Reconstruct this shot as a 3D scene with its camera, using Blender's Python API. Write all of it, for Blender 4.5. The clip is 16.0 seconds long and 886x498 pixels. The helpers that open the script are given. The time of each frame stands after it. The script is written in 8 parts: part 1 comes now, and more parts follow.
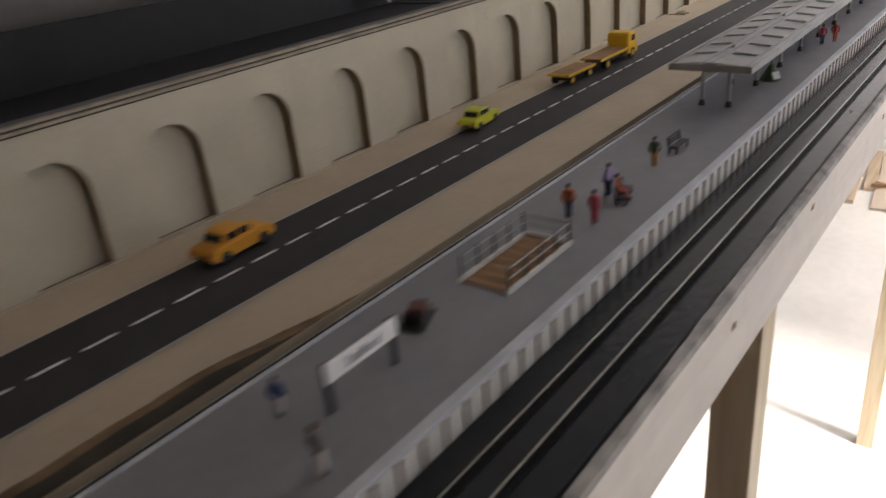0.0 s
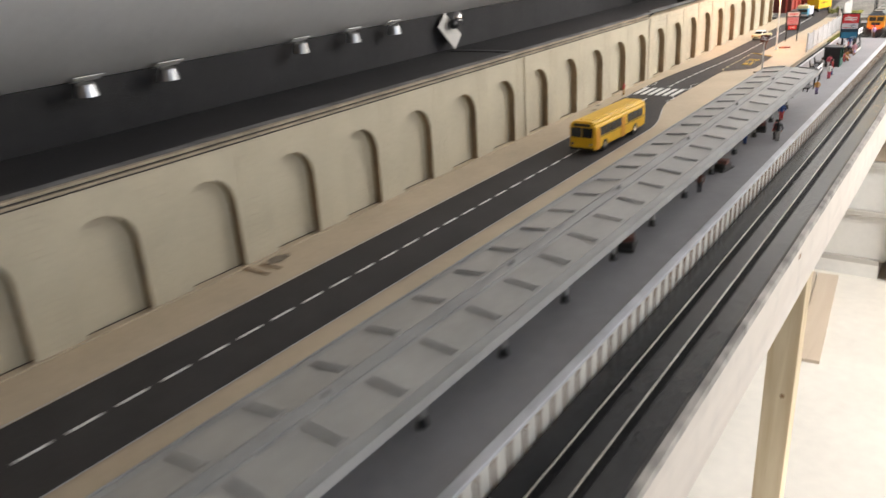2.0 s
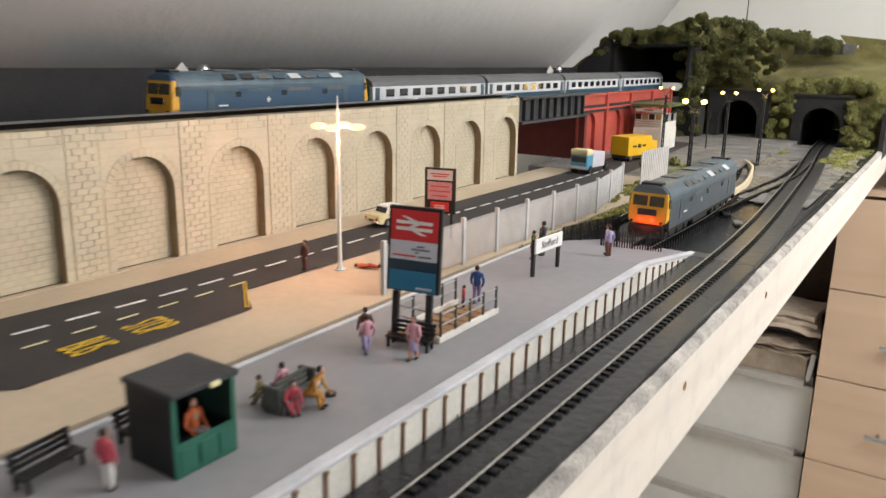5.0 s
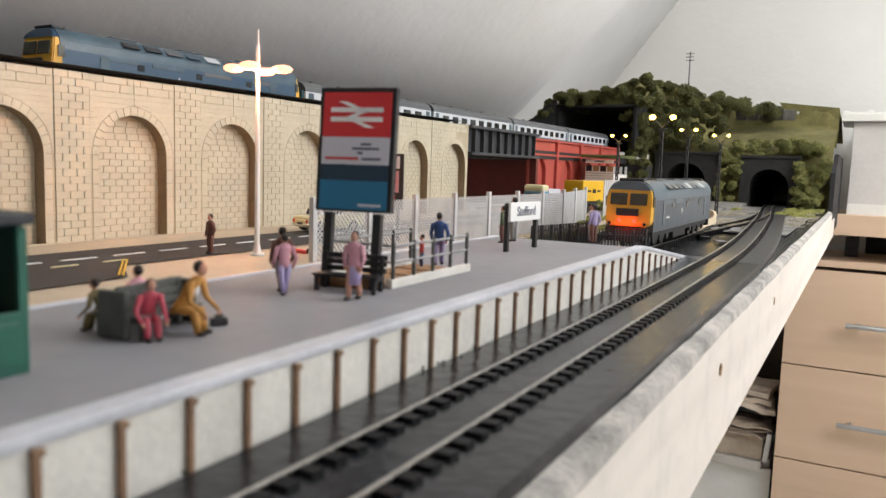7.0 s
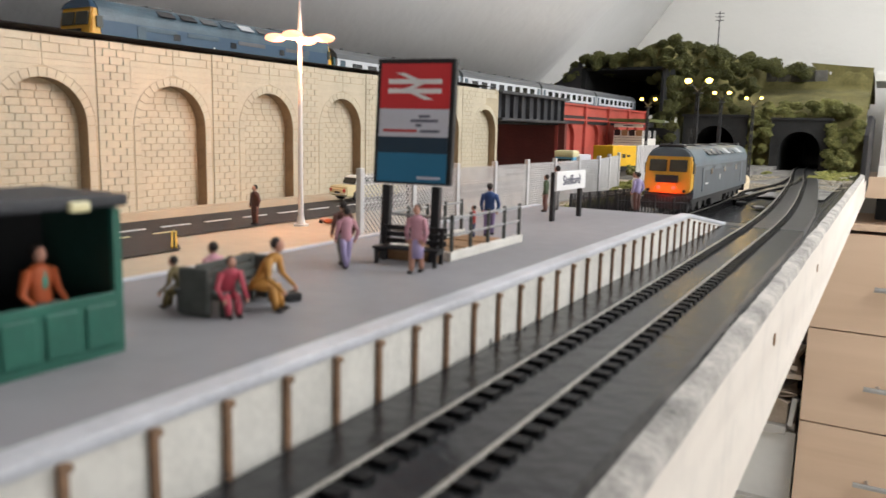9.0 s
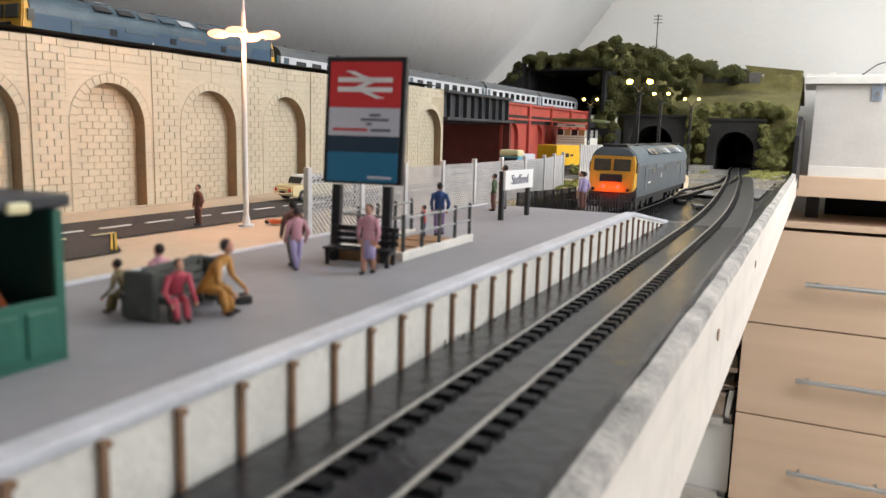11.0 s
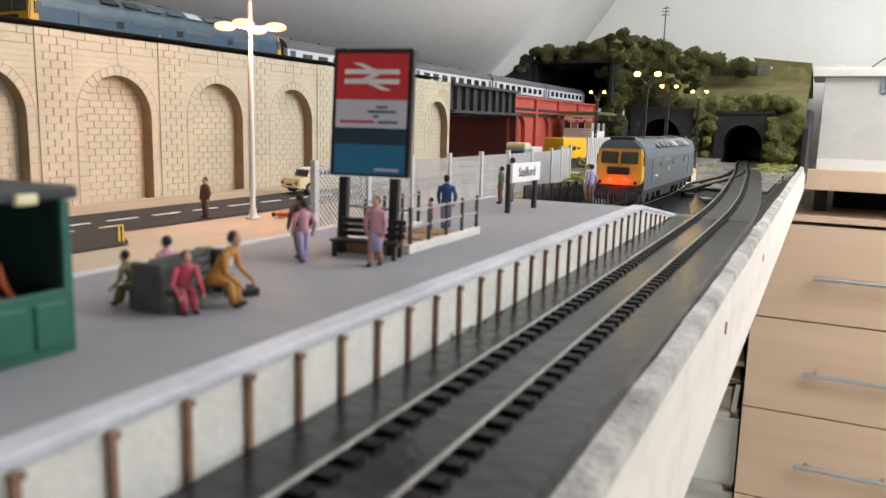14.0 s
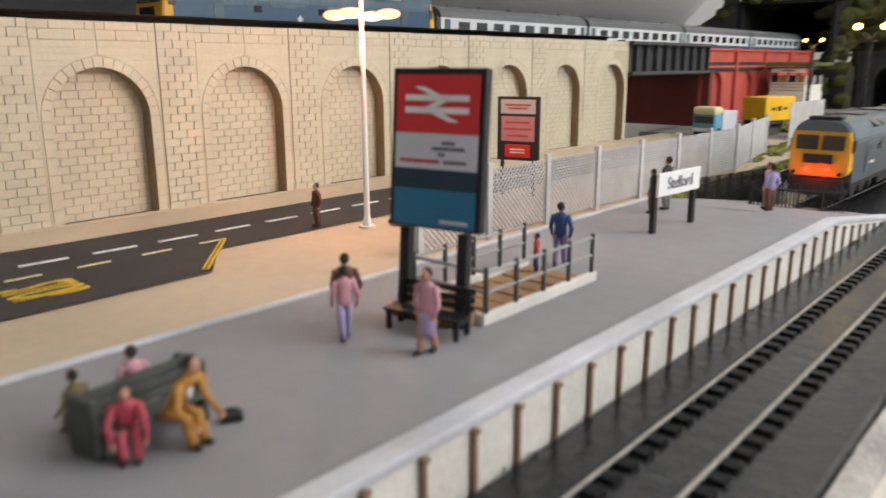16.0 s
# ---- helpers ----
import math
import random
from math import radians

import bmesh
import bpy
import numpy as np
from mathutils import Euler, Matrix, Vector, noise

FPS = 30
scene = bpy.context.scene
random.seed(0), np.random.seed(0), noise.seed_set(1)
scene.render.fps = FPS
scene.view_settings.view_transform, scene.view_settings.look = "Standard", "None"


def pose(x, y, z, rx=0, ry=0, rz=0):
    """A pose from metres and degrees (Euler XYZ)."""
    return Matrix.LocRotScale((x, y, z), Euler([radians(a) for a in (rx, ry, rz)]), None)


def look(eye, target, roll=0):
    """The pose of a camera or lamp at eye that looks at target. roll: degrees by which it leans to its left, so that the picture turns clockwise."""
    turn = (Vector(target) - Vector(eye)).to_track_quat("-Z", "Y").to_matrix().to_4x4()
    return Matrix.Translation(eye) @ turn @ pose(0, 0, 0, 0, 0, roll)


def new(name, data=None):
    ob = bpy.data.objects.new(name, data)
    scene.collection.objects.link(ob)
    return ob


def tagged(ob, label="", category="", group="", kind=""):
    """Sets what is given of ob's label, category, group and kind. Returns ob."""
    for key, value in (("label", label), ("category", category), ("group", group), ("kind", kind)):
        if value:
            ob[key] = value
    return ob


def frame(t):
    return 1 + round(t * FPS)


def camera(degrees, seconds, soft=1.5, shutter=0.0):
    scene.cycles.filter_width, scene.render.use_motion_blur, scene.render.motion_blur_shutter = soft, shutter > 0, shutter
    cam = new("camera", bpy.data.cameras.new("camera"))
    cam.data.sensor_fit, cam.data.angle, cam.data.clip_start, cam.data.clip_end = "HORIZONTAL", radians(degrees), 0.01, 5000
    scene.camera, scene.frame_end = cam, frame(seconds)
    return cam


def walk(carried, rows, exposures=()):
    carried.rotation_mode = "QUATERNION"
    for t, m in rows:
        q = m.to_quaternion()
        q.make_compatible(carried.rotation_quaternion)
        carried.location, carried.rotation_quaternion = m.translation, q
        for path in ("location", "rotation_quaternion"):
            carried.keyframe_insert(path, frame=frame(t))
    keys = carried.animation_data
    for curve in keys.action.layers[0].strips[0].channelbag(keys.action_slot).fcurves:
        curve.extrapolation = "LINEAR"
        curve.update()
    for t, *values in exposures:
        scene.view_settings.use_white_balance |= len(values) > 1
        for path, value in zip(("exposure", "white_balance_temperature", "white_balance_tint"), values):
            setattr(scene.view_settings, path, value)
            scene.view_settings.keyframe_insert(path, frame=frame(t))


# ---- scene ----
cam = camera(60.47, 16.0, soft=1.4, shutter=0.4)
cam.data.dof.use_dof, cam.data.dof.focus_distance, cam.data.dof.aperture_fstop = True, 0.78, 22.0
PATH = [
    (0, 0.4749, -2.6019, 0.2063, 36.87, -25.11, 5.45),
    (0.5, 0.5000, -2.3652, 0.1977, 38.62, -24.16, 4.83),
    (1, 0.5004, -2.1658, 0.2002, 38.62, -23.16, 4.66),
    (1.5, 0.4601, -1.9820, 0.2069, 35.41, -22.22, 3.39),
    (2, 0.4643, -1.7769, 0.2316, 34.56, -21.76, 3.46),
    (2.5, 0.4967, -1.5051, 0.2253, 37.25, -20.03, 2.78),
    (3, 0.5064, -1.2889, 0.2227, 35.35, -18.40, 1.71),
    (3.5, 0.4826, -1.0698, 0.2169, 31.29, -18.21, 0.92),
    (4, 0.4933, -0.8791, 0.2091, 31.77, -18.06, 0.73),
    (4.2, 0.5024, -0.7839, 0.2018, 33.95, -18.15, -0.13),
    (6.3, 0.4065, -0.4401, 0.0652, 30.83, -6.18, -2.19),
    (6.5, 0.4095, -0.4411, 0.0604, 30.33, -5.86, -2.21),
    (7, 0.4130, -0.4498, 0.0532, 28.90, -6.25, -1.82),
    (7.5, 0.4086, -0.4546, 0.0513, 28.99, -7.30, -1.20),
    (8, 0.4037, -0.4534, 0.0502, 31.30, -8.24, -0.95),
    (8.5, 0.4003, -0.4545, 0.0534, 32.82, -8.94, -0.51),
    (9, 0.4006, -0.4562, 0.0554, 30.25, -8.94, -1.30),
    (9.5, 0.3989, -0.4562, 0.0557, 27.81, -9.07, -1.81),
    (10, 0.3977, -0.4555, 0.0551, 26.37, -9.13, -1.80),
    (12.5, 0.3972, -0.4566, 0.0558, 26.03, -8.77, -1.33),
    (13, 0.3970, -0.4566, 0.0558, 26.13, -8.82, -1.19),
    (13.5, 0.3974, -0.4562, 0.0551, 26.62, -9.04, -1.14),
    (14, 0.3970, -0.4556, 0.0550, 26.50, -9.42, -1.50),
    (14.5, 0.3972, -0.4557, 0.0545, 27.37, -9.71, -1.30),
    (15, 0.3961, -0.4553, 0.0555, 29.25, -10.22, -1.09),
    (15.5, 0.3936, -0.4365, 0.0683, 33.36, -11.11, -0.62),
    (16, 0.3945, -0.3850, 0.0800, 41.28, -13.71, 0.22),
]
walk(cam, [(t, pose(x, y, z, 90 + pitch, roll, yaw)) for t, x, y, z, yaw, pitch, roll in PATH],
     exposures=[(0, 1.28, 6400, 17), (1, 1.25, 6500, 14), (2, 1.18, 6450, 12), (3.0, 1.03, 6300, 11), (4.2, 0.48, 6480, 11), (6.5, 0.35, 6250, 11), (10, 0.37, 6220, 11), (13, 0.38, 6120, 11), (15, 0.40, 6180, 11), (16, 0.29, 6300, 11)])

# ---------------------------------------------------------------- light
world = bpy.data.worlds.new("world")
scene.world = world
world.use_nodes = True
bg = world.node_tree.nodes["Background"]
sky = world.node_tree.nodes.new("ShaderNodeTexSky")
sky.sky_type, sky.sun_disc, sky.sun_elevation, sky.sun_rotation = "NISHITA", False, radians(40), radians(120)
world.node_tree.links.new(sky.outputs[0], bg.inputs[0])
bg.inputs[1].default_value = 0.1


def area_lamp(name, at, target, sx, sy, watts, colour):
    d = bpy.data.lights.new(name, "AREA")
    d.shape, d.size, d.size_y, d.energy, d.color = "RECTANGLE", sx, sy, watts, colour
    ob = new(name, d)
    ob.matrix_world = look(at, target)
    return ob


def bulb_light(name, at, watts, colour, radius=0.004):
    d = bpy.data.lights.new(name, "POINT")
    d.energy, d.color, d.shadow_soft_size = watts, colour, radius
    ob = new(name, d)
    ob.location = at
    return ob


# lamps added in assumed, unseen windows, placed and powered to brighten the layout
area_lamp("added_window_lamp", (1.71, 0.80, 0.72), (0.0, 1.05, 0.0), 1.35, 0.85, 25, (1.0, 0.985, 0.96))
area_lamp("added_window_lamp", (1.71, -1.22, -0.14), (0.1, -0.75, 0.22), 0.70, 0.76, 3.6, (1.0, 0.985, 0.97))
# made-up lamp overhead, added to brighten the chest and the layout
area_lamp("added_roof_lamp", (0.95, 0.45, 1.21), (0.93, 0.5, 0.0), 0.70, 0.70, 8.0, (1.0, 0.985, 0.96))
sun_data = bpy.data.lights.new("sun", "SUN")
sun_data.energy, sun_data.angle, sun_data.color = 4.0, radians(10.0), (1.0, 0.97, 0.92)
sun = new("sun", sun_data)
sun.matrix_world = look((1.75, -1.80, 0.75), (0.10, -1.45, -1.1))

# ---------------------------------------------------------------- materials
MATS = {}


def mat(name, col, rough=0.6, metal=0.0, var=0.12, scale=60.0, bump=0.1, bscale=400.0, emit=0.0, alpha=1.0, trans=0.0, stain=None, coat=0.0, island=0.0):
    """Base colour varied at two scales, with fine relief."""
    if name in MATS:
        return MATS[name]
    m = bpy.data.materials.new(name)
    m.use_nodes = True
    nt = m.node_tree
    b = nt.nodes["Principled BSDF"]
    b.inputs["Roughness"].default_value, b.inputs["Metallic"].default_value = rough, metal
    b.inputs["Transmission Weight"].default_value, b.inputs["Alpha"].default_value = trans, alpha
    b.inputs["Coat Weight"].default_value = coat
    tc = nt.nodes.new("ShaderNodeTexCoord")
    geo = nt.nodes.new("ShaderNodeNewGeometry")
    src = geo.outputs["Position"]
    if var:
        n1, n2 = nt.nodes.new("ShaderNodeTexNoise"), nt.nodes.new("ShaderNodeTexNoise")
        n1.inputs["Scale"].default_value, n2.inputs["Scale"].default_value = scale, scale * 9
        n1.inputs["Detail"].default_value, n2.inputs["Detail"].default_value = 3, 2
        for n in (n1, n2):
            nt.links.new(src, n.inputs["Vector"])
        add = nt.nodes.new("ShaderNodeMath")
        add.operation = "MULTIPLY_ADD"
        add.inputs[1].default_value, add.inputs[2].default_value = 0.5, 0.0
        nt.links.new(n2.outputs[0], add.inputs[0])
        add2 = nt.nodes.new("ShaderNodeMath")
        add2.operation = "ADD"
        nt.links.new(n1.outputs[0], add2.inputs[0])
        nt.links.new(add.outputs[0], add2.inputs[1])
        rmp = nt.nodes.new("ShaderNodeMapRange")
        rmp.inputs["From Min"].default_value, rmp.inputs["From Max"].default_value = 0.45, 1.05
        nt.links.new(add2.outputs[0], rmp.inputs["Value"])
        mix = nt.nodes.new("ShaderNodeMix")
        mix.data_type = "RGBA"
        c2 = stain if stain else tuple(c * (1 - 2 * var) for c in col)
        mix.inputs["A"].default_value = (*c2, 1)
        mix.inputs["B"].default_value = (*[min(1, c * (1 + var)) for c in col], 1)
        nt.links.new(rmp.outputs[0], mix.inputs["Factor"])
        out = mix.outputs["Result"]
        if island:
            hsv = nt.nodes.new("ShaderNodeHueSaturation")
            mr = nt.nodes.new("ShaderNodeMapRange")
            mr.inputs["To Min"].default_value, mr.inputs["To Max"].default_value = 1 - island, 1 + island
            nt.links.new(geo.outputs["Random Per Island"], mr.inputs["Value"])
            nt.links.new(mr.outputs[0], hsv.inputs["Value"])
            nt.links.new(out, hsv.inputs["Color"])
            out = hsv.outputs["Color"]
        nt.links.new(out, b.inputs["Base Color"])
    else:
        b.inputs["Base Color"].default_value = (*col, 1)
    if bump:
        nb = nt.nodes.new("ShaderNodeTexNoise")
        nb.inputs["Scale"].default_value = bscale
        nb.inputs["Detail"].default_value = 3
        nt.links.new(src, nb.inputs["Vector"])
        bm_ = nt.nodes.new("ShaderNodeBump")
        bm_.inputs["Strength"].default_value, bm_.inputs["Distance"].default_value = bump, 1.2 / bscale
        nt.links.new(nb.outputs[0], bm_.inputs["Height"])
        nt.links.new(bm_.outputs[0], b.inputs["Normal"])
    if emit:
        b.inputs["Emission Color"].default_value = (*col, 1)
        b.inputs["Emission Strength"].default_value = emit
    MATS[name] = m
    return m


def wood_mat(name, light, dark, axis=1, scale=7.0, rough=0.6, scuff=0.0):
    """Wood with grain stretched along one axis."""
    m = bpy.data.materials.new(name)
    m.use_nodes = True
    nt = m.node_tree
    b = nt.nodes["Principled BSDF"]
    b.inputs["Roughness"].default_value = rough
    geo = nt.nodes.new("ShaderNodeNewGeometry")
    mp = nt.nodes.new("ShaderNodeMapping")
    sc = [scale * 12] * 3
    sc[axis] = scale
    mp.inputs["Scale"].default_value = sc
    nt.links.new(geo.outputs["Position"], mp.inputs["Vector"])
    n1, n2 = nt.nodes.new("ShaderNodeTexNoise"), nt.nodes.new("ShaderNodeTexNoise")
    n1.inputs["Scale"].default_value, n1.inputs["Detail"].default_value, n1.inputs["Distortion"].default_value = 1.0, 5, 0.6
    n2.inputs["Scale"].default_value, n2.inputs["Detail"].default_value = 0.25, 2
    nt.links.new(mp.outputs[0], n1.inputs["Vector"])
    nt.links.new(mp.outputs[0], n2.inputs["Vector"])
    mul = nt.nodes.new("ShaderNodeMath")
    mul.operation = "MULTIPLY_ADD"
    mul.inputs[1].default_value = 0.6
    nt.links.new(n2.outputs[0], mul.inputs[0])
    nt.links.new(n1.outputs[0], mul.inputs[2])
    rmp = nt.nodes.new("ShaderNodeMapRange")
    rmp.inputs["From Min"].default_value, rmp.inputs["From Max"].default_value = 0.5, 1.05
    nt.links.new(mul.outputs[0], rmp.inputs["Value"])
    mix = nt.nodes.new("ShaderNodeMix")
    mix.data_type = "RGBA"
    mix.inputs["A"].default_value, mix.inputs["B"].default_value = (*dark, 1), (*light, 1)
    nt.links.new(rmp.outputs[0], mix.inputs["Factor"])
    out = mix.outputs["Result"]
    if scuff:
        n3 = nt.nodes.new("ShaderNodeTexNoise")
        n3.inputs["Scale"].default_value, n3.inputs["Detail"].default_value, n3.inputs["Roughness"].default_value = 38, 8, 0.65
        nt.links.new(geo.outputs["Position"], n3.inputs["Vector"])
        r3 = nt.nodes.new("ShaderNodeMapRange")
        r3.inputs["From Min"].default_value, r3.inputs["From Max"].default_value, r3.inputs["To Max"].default_value = 0.50, 0.68, scuff
        nt.links.new(n3.outputs[0], r3.inputs["Value"])
        mx = nt.nodes.new("ShaderNodeMix")
        mx.data_type = "RGBA"
        mx.inputs["B"].default_value = (0.33, 0.32, 0.30, 1)
        nt.links.new(r3.outputs[0], mx.inputs["Factor"])
        nt.links.new(out, mx.inputs["A"])
        out = mx.outputs["Result"]
    nt.links.new(out, b.inputs["Base Color"])
    bp = nt.nodes.new("ShaderNodeBump")
    bp.inputs["Strength"].default_value, bp.inputs["Distance"].default_value = 0.25, 0.0006
    nt.links.new(n1.outputs[0], bp.inputs["Height"])
    nt.links.new(bp.outputs[0], b.inputs["Normal"])
    MATS[name] = m
    return m


M_WALL = mat("cream_stone_plastic", (0.51, 0.455, 0.335), 0.55, var=0.06, scale=25, bump=0.15, bscale=900)
M_BRICKREL = mat("cream_stone_blocks", (0.515, 0.46, 0.34), 0.55, var=0.07, scale=40, bump=0.15, bscale=900, island=0.035)
M_WALLTOP = mat("raw_board_edge", (0.36, 0.30, 0.22), 0.8, var=0.25, scale=30, bscale=300)
M_BED = mat("black_painted_trackbed", (0.014, 0.0135, 0.014), 0.7, var=0.35, scale=9, bump=0.25, bscale=500, stain=(0.034, 0.032, 0.033))
M_BED.node_tree.nodes["Principled BSDF"].inputs["Specular IOR Level"].default_value = 0.3
M_BEDEDGE = mat("grey_worn_bed_edge", (0.17, 0.165, 0.16), 0.8, var=0.3, scale=22, bump=0.3, bscale=500)
M_PLATFORM = mat("grey_painted_platform", (0.245, 0.241, 0.254), 0.7, var=0.08, scale=14, bump=0.15, bscale=1200)
M_COPING = mat("pale_grey_coping", (0.52, 0.53, 0.56), 0.6, var=0.12, scale=50, bump=0.1)
M_FACE = mat("off_white_platform_face", (0.66, 0.64, 0.58), 0.6, var=0.10, scale=60, bump=0.1)
M_PILLAR = mat("brown_pillar_paint", (0.215, 0.125, 0.07), 0.7, var=0.2, scale=200)
M_DECK = mat("charcoal_painted_deck", (0.010, 0.0105, 0.0115), 0.22, var=0.35, scale=22, bump=0.08, bscale=160, stain=(0.026, 0.027, 0.029))
M_DECK.node_tree.nodes["Principled BSDF"].inputs["Specular IOR Level"].default_value = 0.28
# lighter grey puts the far deck's grazing sheen into the colour
M_FARDECK = mat("far_deck_painted_sheen", (0.034, 0.034, 0.035), 0.28, var=0.3, scale=26, bump=0.08, bscale=160, stain=(0.016, 0.016, 0.017))
M_CHIPPED = mat("chipped_pale_edge", (0.46, 0.43, 0.39), 0.85, var=0.3, scale=60, bump=0.3, bscale=500, stain=(0.15, 0.145, 0.135))
M_JOINT_PLAIN = mat("plain_stone_joint", (0.50, 0.445, 0.328), 0.6, var=0.06, scale=25, bump=0.05)
M_BALLAST = mat("dark_grey_ballast", (0.21, 0.20, 0.18), 0.85, var=0.3, scale=22, bump=0.9, bscale=600, stain=(0.06, 0.058, 0.054))
M_SLEEPER = mat("black_sleeper_plastic", (0.004, 0.004, 0.005), 0.42, var=0.2, bump=0.0)
M_SLEEPER.node_tree.nodes["Principled BSDF"].inputs["Specular IOR Level"].default_value = 0.12
M_RAIL = mat("nickel_silver_rail", (0.37, 0.355, 0.32), 0.42, metal=0.8, var=0.15, scale=80, bump=0.0)
M_RUSTRAIL = mat("weathered_rail", (0.20, 0.17, 0.13), 0.5, metal=0.6, var=0.2, bump=0.0)
M_ROAD = mat("dark_grey_road", (0.030, 0.027, 0.027), 0.75, var=0.18, scale=30, bump=0.2, bscale=1500)
M_PAVE = mat("tan_card_pavement", (0.48, 0.395, 0.285), 0.75, var=0.07, scale=16, bump=0.12, bscale=900)
M_WHITELINE = mat("white_road_paint", (0.72, 0.72, 0.70), 0.6, var=0.15, scale=300, bump=0.0)
M_YELLOWLINE = mat("yellow_road_paint", (0.62, 0.40, 0.03), 0.6, var=0.15, scale=300, bump=0.0)
M_CEIL = mat("grey_white_sloping_ceiling", (0.83, 0.83, 0.83), 0.9, var=0.03, scale=2, bump=0.05, bscale=60)
M_GABLE = mat("off_white_gable_paint", (0.66, 0.65, 0.615), 0.9, var=0.02, scale=2, bump=0.05, bscale=60)
M_FLOOR = mat("cream_floor_boards", (0.74, 0.70, 0.62), 0.55, var=0.06, scale=3, bump=0.05, bscale=40)
M_FASCIA = wood_mat("raw_pine_fascia", (0.78, 0.725, 0.65), (0.62, 0.56, 0.495), 1, 3, scuff=0.20)
M_PINE = wood_mat("pale_pine_leg", (0.70, 0.60, 0.42), (0.52, 0.40, 0.24), 2, 6)
M_PLANK = wood_mat("offcut_plank_wood", (0.58, 0.45, 0.31), (0.38, 0.27, 0.17), 1, 5)
M_BIRCH = wood_mat("birch_veneer", (0.68, 0.495, 0.345), (0.60, 0.425, 0.285), 0, 2.0, 0.45)
M_STEEL = mat("brushed_steel", (0.46, 0.46, 0.46), 0.3, metal=1.0, var=0.05, bump=0.0)
M_BLACK = mat("black_plastic", (0.010, 0.010, 0.011), 0.45, var=0.1, bump=0.0)
# near-black colour stands in for the shade inside bores and gaps
M_DARKVOID = mat("matt_black_void", (0.006, 0.006, 0.006), 0.95, var=0.0, bump=0.0)
M_GIRDER = mat("dark_grey_girder", (0.035, 0.037, 0.042), 0.6, var=0.2, scale=50)
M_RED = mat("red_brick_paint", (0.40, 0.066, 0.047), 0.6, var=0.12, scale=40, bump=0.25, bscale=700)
# the red brick colour scaled down to hold the shade under the bridge
M_REDSHADE = mat("shaded_red_brick", (0.13, 0.022, 0.015), 0.7, var=0.15, scale=40, bump=0.2)
M_BLUE = mat("rail_blue_paint", (0.030, 0.075, 0.115), 0.5, var=0.08, scale=50, bump=0.0)
M_BLUEROOF = mat("weathered_blue_grey_roof", (0.045, 0.085, 0.115), 0.30, var=0.2, scale=60, bump=0.05)
M_GREYROOF = mat("grey_coach_roof", (0.09, 0.095, 0.10), 0.5, var=0.1, scale=30, bump=0.0)
M_COACHGREY = mat("pale_grey_coach_side", (0.50, 0.52, 0.54), 0.45, var=0.05, bump=0.0)
M_LOCOYEL = mat("loco_yellow_end", (0.68, 0.36, 0.025), 0.45, var=0.05, bump=0.0)
M_YEL = mat("bright_yellow_paint", (0.72, 0.42, 0.008), 0.38, var=0.06, scale=60, bump=0.0)
M_YELLIME = mat("lime_yellow_paint", (0.55, 0.55, 0.02), 0.35, var=0.05, bump=0.0)
M_ORANGE = mat("orange_paint", (0.62, 0.28, 0.02), 0.4, var=0.05, bump=0.0)
M_CREAMCAR = mat("cream_car_paint", (0.68, 0.62, 0.36), 0.35, var=0.05, bump=0.0)
M_GLASS = mat("dark_window_glass", (0.015, 0.018, 0.022), 0.12, var=0.0, bump=0.0)
# greenish grey reflection in the cab windows is put into the glass colour
M_CABREFLECT = mat("cab_glass_painted_reflection", (0.050, 0.052, 0.036), 0.15, var=0.2, scale=120, bump=0.0)
M_CHROME = mat("chrome", (0.7, 0.7, 0.7), 0.15, metal=1.0, var=0.0, bump=0.0)
M_UNDER = mat("black_underframe", (0.016, 0.015, 0.014), 0.65, var=0.3, scale=100, bump=0.1)
M_GREENHUT = mat("bottle_green_paint", (0.018, 0.11, 0.075), 0.45, var=0.12, scale=50, bump=0.05)
# darker copy of the hut green with the inner shade put in
M_HUTSHADE = mat("shaded_green_paint", (0.010, 0.035, 0.026), 0.5, var=0.15, scale=50, bump=0.05)
M_WHITE = mat("white_plastic", (0.78, 0.77, 0.75), 0.45, var=0.04, bump=0.0)
M_SIGNRED = mat("sign_red", (0.58, 0.03, 0.035), 0.45, var=0.03, bump=0.0)
M_SIGNBLUE = mat("sign_blue", (0.02, 0.15, 0.27), 0.45, var=0.03, bump=0.0)
M_SIGNNAVY = mat("sign_navy", (0.014, 0.035, 0.06), 0.45, var=0.03, bump=0.0)
M_SIGNGREY = mat("sign_pale_grey", (0.55, 0.55, 0.60), 0.45, var=0.03, bump=0.0)
M_BAR = mat("print_dark_bar", (0.12, 0.12, 0.16), 0.6, var=0.0, bump=0.0)
M_BARRED = mat("print_red_bar", (0.50, 0.06, 0.06), 0.6, var=0.0, bump=0.0)
M_FENCE = mat("pale_grey_fence_plastic", (0.56, 0.55, 0.54), 0.5, var=0.1, scale=90, bump=0.0)
M_CANOPY = mat("grey_canopy_frame", (0.30, 0.30, 0.295), 0.55, var=0.1, scale=30, bump=0.05)
M_CANPANEL = mat("clear_canopy_glazing", (0.45, 0.44, 0.415), 0.4, var=0.08, scale=25, bump=0.0, alpha=0.68)
M_SCRUB = mat("green_scatter", (0.27, 0.26, 0.07), 0.95, var=0.45, scale=60, bump=0.8, bscale=900, stain=(0.09, 0.11, 0.028), island=0.25)
M_LEAF = mat("dark_green_foliage", (0.094, 0.094, 0.027), 0.95, var=0.4, scale=45, bump=0.6, bscale=900, stain=(0.034, 0.037, 0.010), island=0.25)
